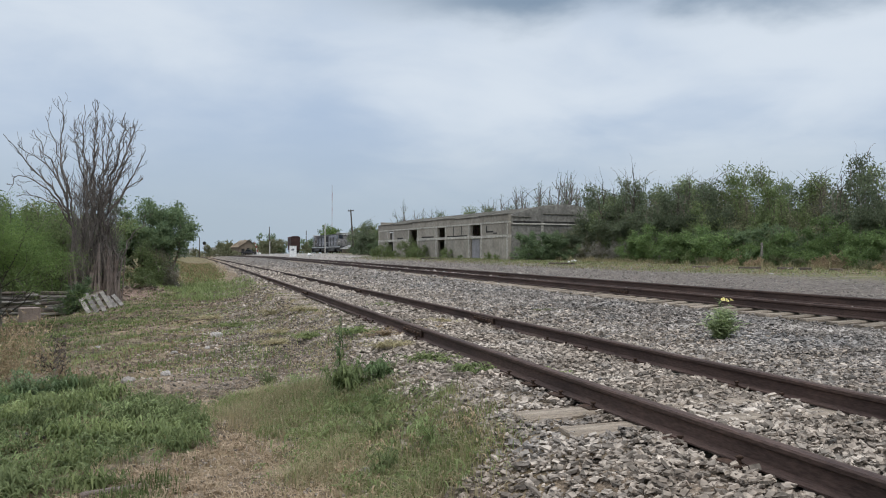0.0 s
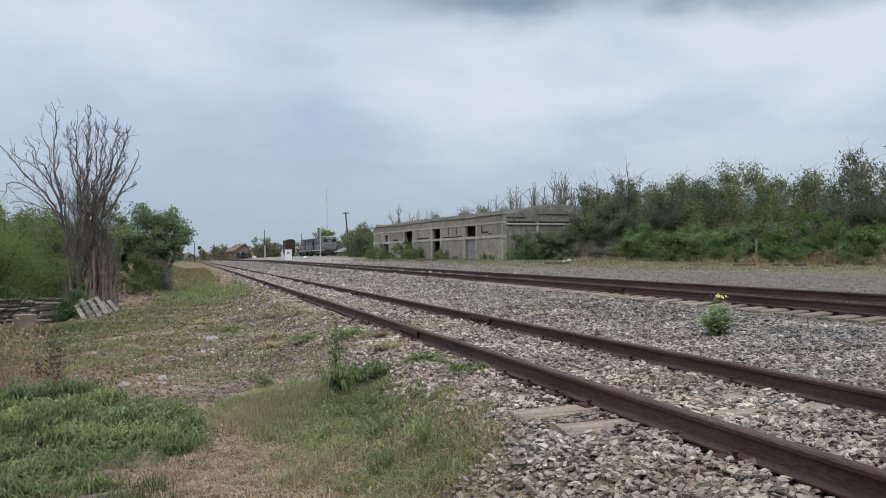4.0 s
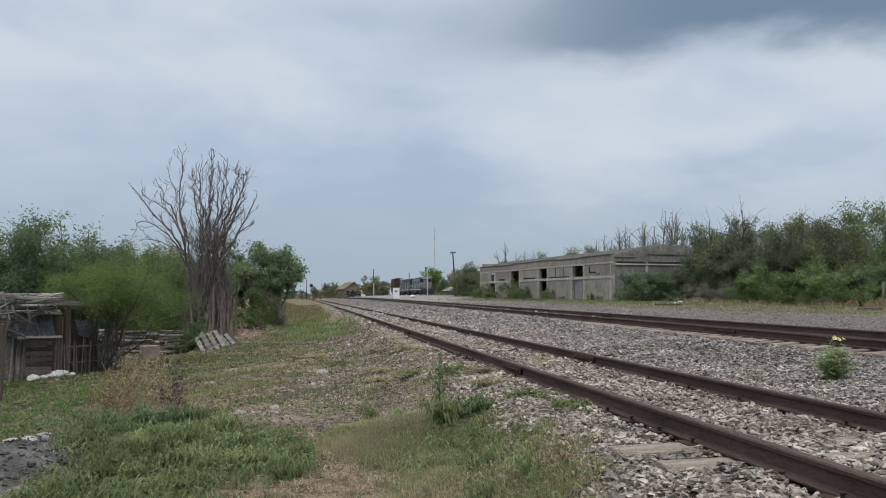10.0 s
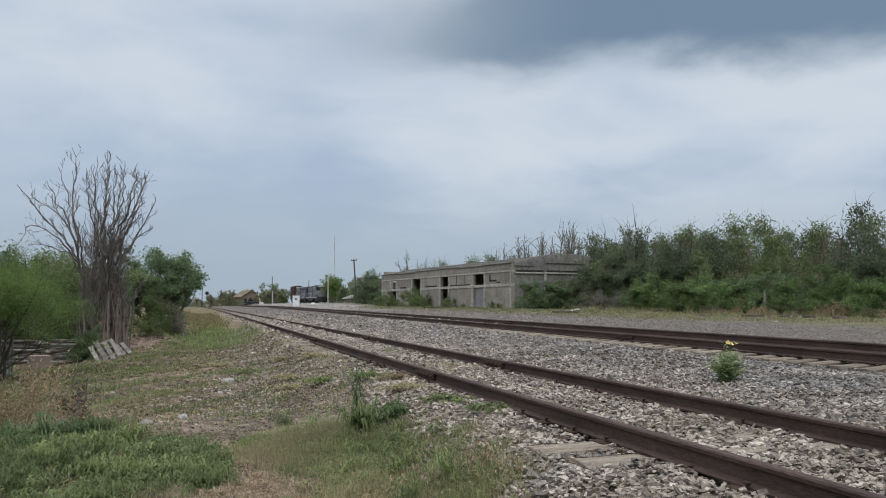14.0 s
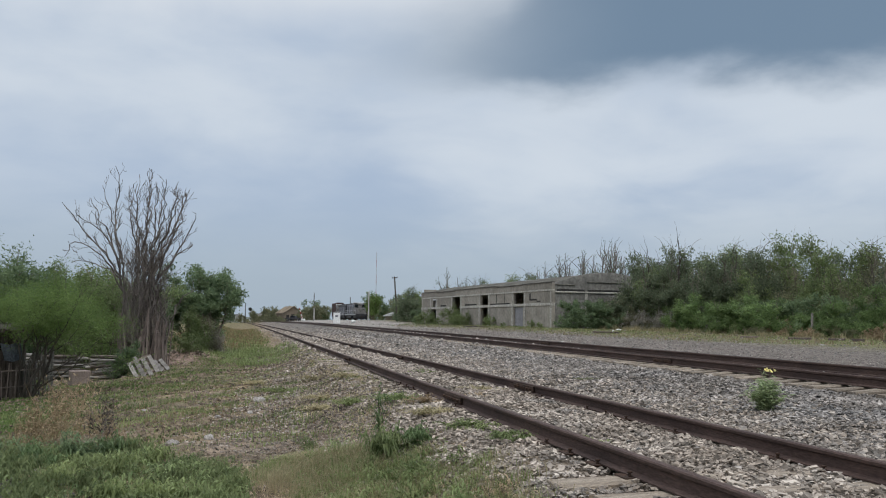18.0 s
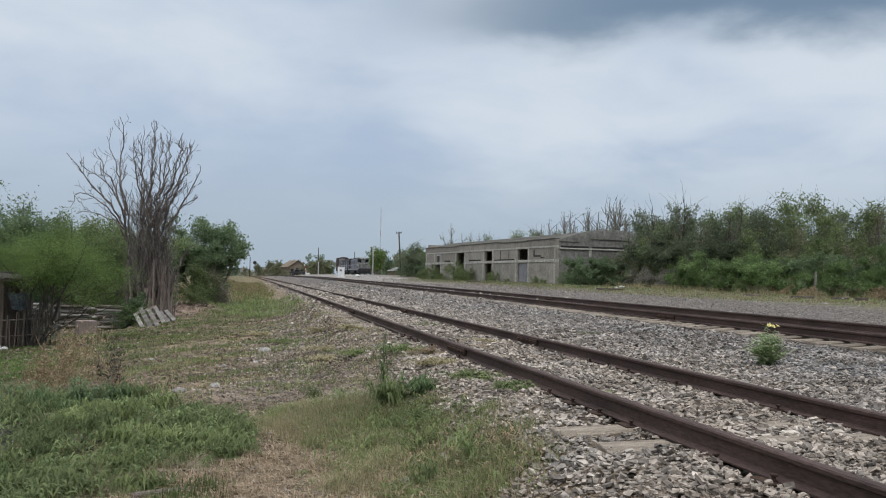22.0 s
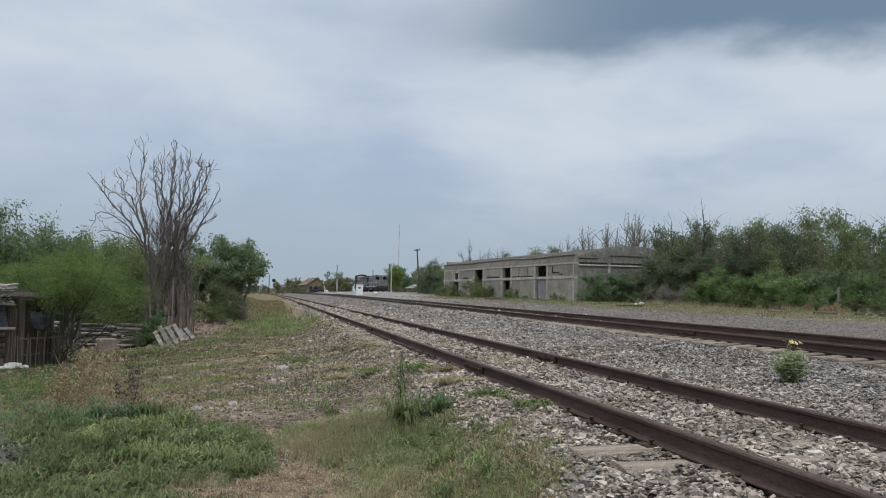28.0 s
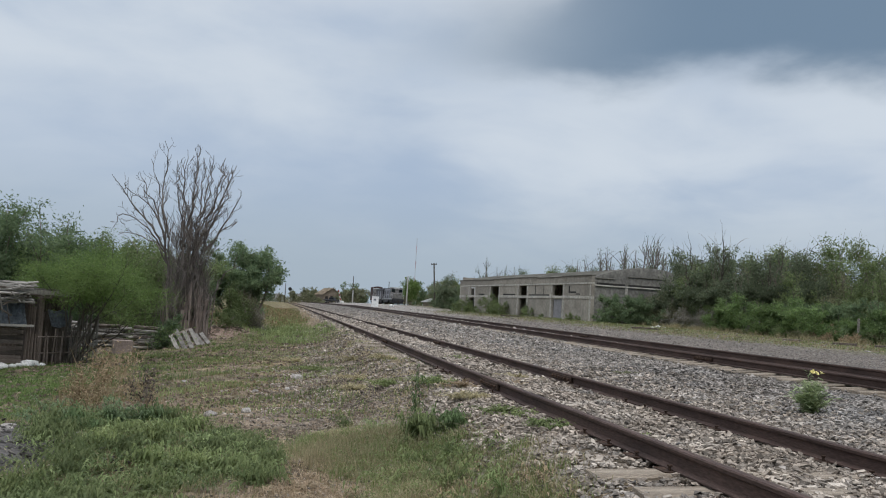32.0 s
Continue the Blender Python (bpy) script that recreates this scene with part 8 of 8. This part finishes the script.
    for yb in (3.6, 14.0):
        truck = p("truck_frame", (-1.25, 1.25, yb - 2.1, yb + 2.1, 0.45, 0.95), M_LOCO_DARK, "", 0.08)
        for wy in (yb - 1.35, yb + 1.35):
            bm = bmesh.new()
            for s in (-0.75, 0.75):
                rod(bm, (s - 0.07, wy, 0.5), (s + 0.07, wy, 0.5), 0.5, 0.5, 18)
            rod(bm, (-0.7, wy, 0.5), (0.7, wy, 0.5), 0.09, 0.09, 8)
            part("wheelset", bm, M_IRON, truck)
    return u


def build_consist():
    c = empty("locomotive_consist", pose(28.0, 176, YARD_Z, 0, 0, math.degrees(math.atan(YARD_SLANT))))
    tagged(c, "two coupled grey diesel locomotives backing slowly down the yard", "locomotive")
    loco_unit(c, 0.0, False, True)
    loco_unit(c, 16.4, True, False)
    return c


CONSIST = build_consist()
yard_track(28.3 + 11 * YARD_SLANT, 165, 110, math.degrees(math.atan(YARD_SLANT)))


def build_boxcar(x, y):
    ob = empty("boxcar", pose(x, y, YARD_Z, 0, 0, 0.5))
    tagged(ob, "dark oxide-red boxcar standing on a yard track", "boxcar")
    boxed("body", (-1.3, 1.3, 0, 9, 1.0, 4.7), M_BOXCAR, ob, "", 0.05)
    bm = bmesh.new()
    for y in (-0.08, 9.08):
        bm.faces.new([bm.verts.new((1.35 * math.cos(math.pi * i / 10), y, 4.68 + 0.4 * math.sin(math.pi * i / 10))) for i in range(11)])
    bm.verts.ensure_lookup_table()
    for i in range(10):
        bm.faces.new((bm.verts[i], bm.verts[i + 1], bm.verts[i + 12], bm.verts[i + 11]))
    bmesh.ops.recalc_face_normals(bm, faces=bm.faces)
    part("roof", bm, M_BOXCAR, ob, "dark arched roof")
    for i in range(6):
        boxed("end_rib", (-1.25, 1.25, -0.06, 0.0, 1.25 + i * 0.45, 1.37 + i * 0.45), M_BOXCAR, ob, "", 0.02)
    for s in (-1, 1):
        boxed("side_door", (s * 1.32 - 0.03, s * 1.32 + 0.03, 3.2, 5.6, 1.1, 4.4), M_BOXCAR, ob, "", 0.02)
        bm = bmesh.new()
        for i in range(7):
            rod(bm, (s * 1.1 - 0.2, -0.1, 1.1 + i * 0.4), (s * 1.1 + 0.2, -0.1, 1.1 + i * 0.4), 0.02, 0.02, 5)
        part("ladder", bm, M_LOCO_DARK, ob)
    for yb in (1.8, 7.2):
        truck = boxed("truck_frame", (-1.15, 1.15, yb - 1.1, yb + 1.1, 0.35, 0.9), M_LOCO_DARK, ob, "", 0.05)
        for wy in (yb - 0.8, yb + 0.8):
            bm = bmesh.new()
            for s in (-0.75, 0.75):
                rod(bm, (s - 0.06, wy, 0.42), (s + 0.06, wy, 0.42), 0.42, 0.42, 16)
            part("wheelset", bm, M_IRON, truck)
    boxed("coupler", (-0.12, 0.12, -0.4, 0, 0.75, 0.95), M_IRON, ob, "", 0.02)


yard_track(25.0, 236, 26, 0)
build_boxcar(25.0, 243)


# ---- birds ----
def build_bird(label, span, name="bird"):
    b = empty(name)
    tagged(b, label, name.split("_")[-1], "small things in flight")
    bm = bmesh.new()
    bmesh.ops.create_uvsphere(bm, u_segments=10, v_segments=7, radius=0.5)
    for v in bm.verts:
        v.co = Vector((v.co.x * 0.13, v.co.y * 0.5, v.co.z * 0.12)) * span
    part("body", bm, M_FEATHER, b, "", True)
    bm = bmesh.new()
    bmesh.ops.create_icosphere(bm, subdivisions=1, radius=0.055 * span)
    bmesh.ops.translate(bm, vec=(0, 0.27 * span, 0.02 * span), verts=bm.verts)
    rod(bm, (0, 0.31 * span, 0.02 * span), (0, 0.37 * span, 0.015 * span), 0.015 * span, 0.003, 6)
    part("head", bm, M_FEATHER, b)
    bm = bmesh.new()
    vs = [bm.verts.new(Vector(c) * span) for c in ((-0.03, -0.2, 0.0), (0.03, -0.2, 0.0), (0.08, -0.42, 0.01), (0, -0.39, 0.01), (-0.08, -0.42, 0.01))]
    bm.faces.new(vs)
    bmesh.ops.solidify(bm, geom=bm.faces[:], thickness=0.012 * span)
    part("tail", bm, M_FEATHER, b)
    for s in (-1, 1):
        bm = bmesh.new()
        pts = [(0.04, 0.12, 0.02), (0.22, 0.17, 0.06), (0.38, 0.09, 0.07), (0.52, -0.08, 0.05), (0.34, -0.03, 0.06), (0.18, -0.06, 0.05), (0.04, -0.10, 0.02)]
        vs = [bm.verts.new(Vector((s * x, y, z)) * span) for x, y, z in pts]
        bm.faces.new(vs if s > 0 else list(reversed(vs)))
        bmesh.ops.solidify(bm, geom=bm.faces[:], thickness=0.012 * span)
        part("wing", bm, M_FEATHER, b)
    return b


BIRD_1 = build_bird("small dark bird diving across the sky", 0.16)
BIRD_2 = build_bird("dark bird gliding fast over the tracks", 0.13)
BIRD_3 = build_bird("tiny dark insect darting past", 0.025, "flying_insect")


def flight(bird, rows, bank=0.0):
    """rows: seconds and a place; the bird faces along its way."""
    keys = []
    for i, (t, p) in enumerate(rows):
        a, b = rows[max(0, i - 1)][1], rows[min(len(rows) - 1, i + 1)][1]
        d = Vector(b) - Vector(a)
        yaw = math.degrees(math.atan2(-d.x, d.y)) if d.length > 1e-6 else 0.0
        keys.append((t, pose(*p, math.degrees(math.asin(max(-0.9, min(0.9, d.z / max(d.length, 1e-6))))), bank, yaw)))
    walk(bird, keys)


def motions():
    loco = ((0, 172.5), (3, 180.5), (6, 187.6), (9, 194.0), (12, 198.2), (14, 200.5), (17, 203.1), (19, 204.5), (22, 205.2), (25, 205.6), (29, 205.9), (32, 205.9))
    turn = math.degrees(math.atan(YARD_SLANT))
    walk(CONSIST, [(t, pose(28.3 - (y - 176) * YARD_SLANT, y, YARD_Z, 0, 0, turn)) for t, y in loco])
    flight(BIRD_1, BIRD_1_ROWS, 25.0)
    flight(BIRD_2, BIRD_2_ROWS, 15.0)
    flight(BIRD_3, BIRD_3_ROWS, 20.0)


BIRD_1_ROWS = [
    (0, (8.85, 32.42, 55.95)),
    (18.4, (1.65, 16.22, 16.8)),
    (19.9, (-0.75, 10.82, 3.75)),
    (20, (-0.91, 10.46, 2.88)),
    (20.2, (-2.5, 9.23, 2.5)),
    (21.7, (-14.43, 0.0, 2.5)),
    (32, (-50.2, -27.67, 6)),
]
BIRD_2_ROWS = [
    (0, (61.32, -24.49, 6)),
    (21, (19.92, 0.26, 2.5)),
    (22.5, (6.12, 8.51, 3.31)),
    (22.6, (5.2, 9.06, 3.42)),
    (22.7, (4.3, 9.51, 3.4)),
    (22.8, (3.13, 9.97, 3.27)),
    (22.9, (1.89, 10.28, 3.19)),
    (23, (0.71, 10.45, 3.0)),
    (23.1, (-0.18, 10.51, 2.78)),
    (23.2, (-1.94, 10.36, 2.66)),
    (23.3, (-2.8, 10.16, 2.72)),
    (24.8, (-15.7, 7.16, 3.62)),
    (32, (-54.4, -1.84, 6.32)),
]
BIRD_3_ROWS = [
    (0, (70.47, -19.82, 16.87)),
    (27.7, (18.72, -3.17, 5.62)),
    (29.2, (1.47, 2.38, 1.87)),
    (29.3, (0.32, 2.75, 1.62)),
    (29.4, (-0.89, 2.64, 1.33)),
    (30.9, (-19.04, 0.99, 2.5)),
    (32, (-73.49, -3.96, 6)),
]

motions()
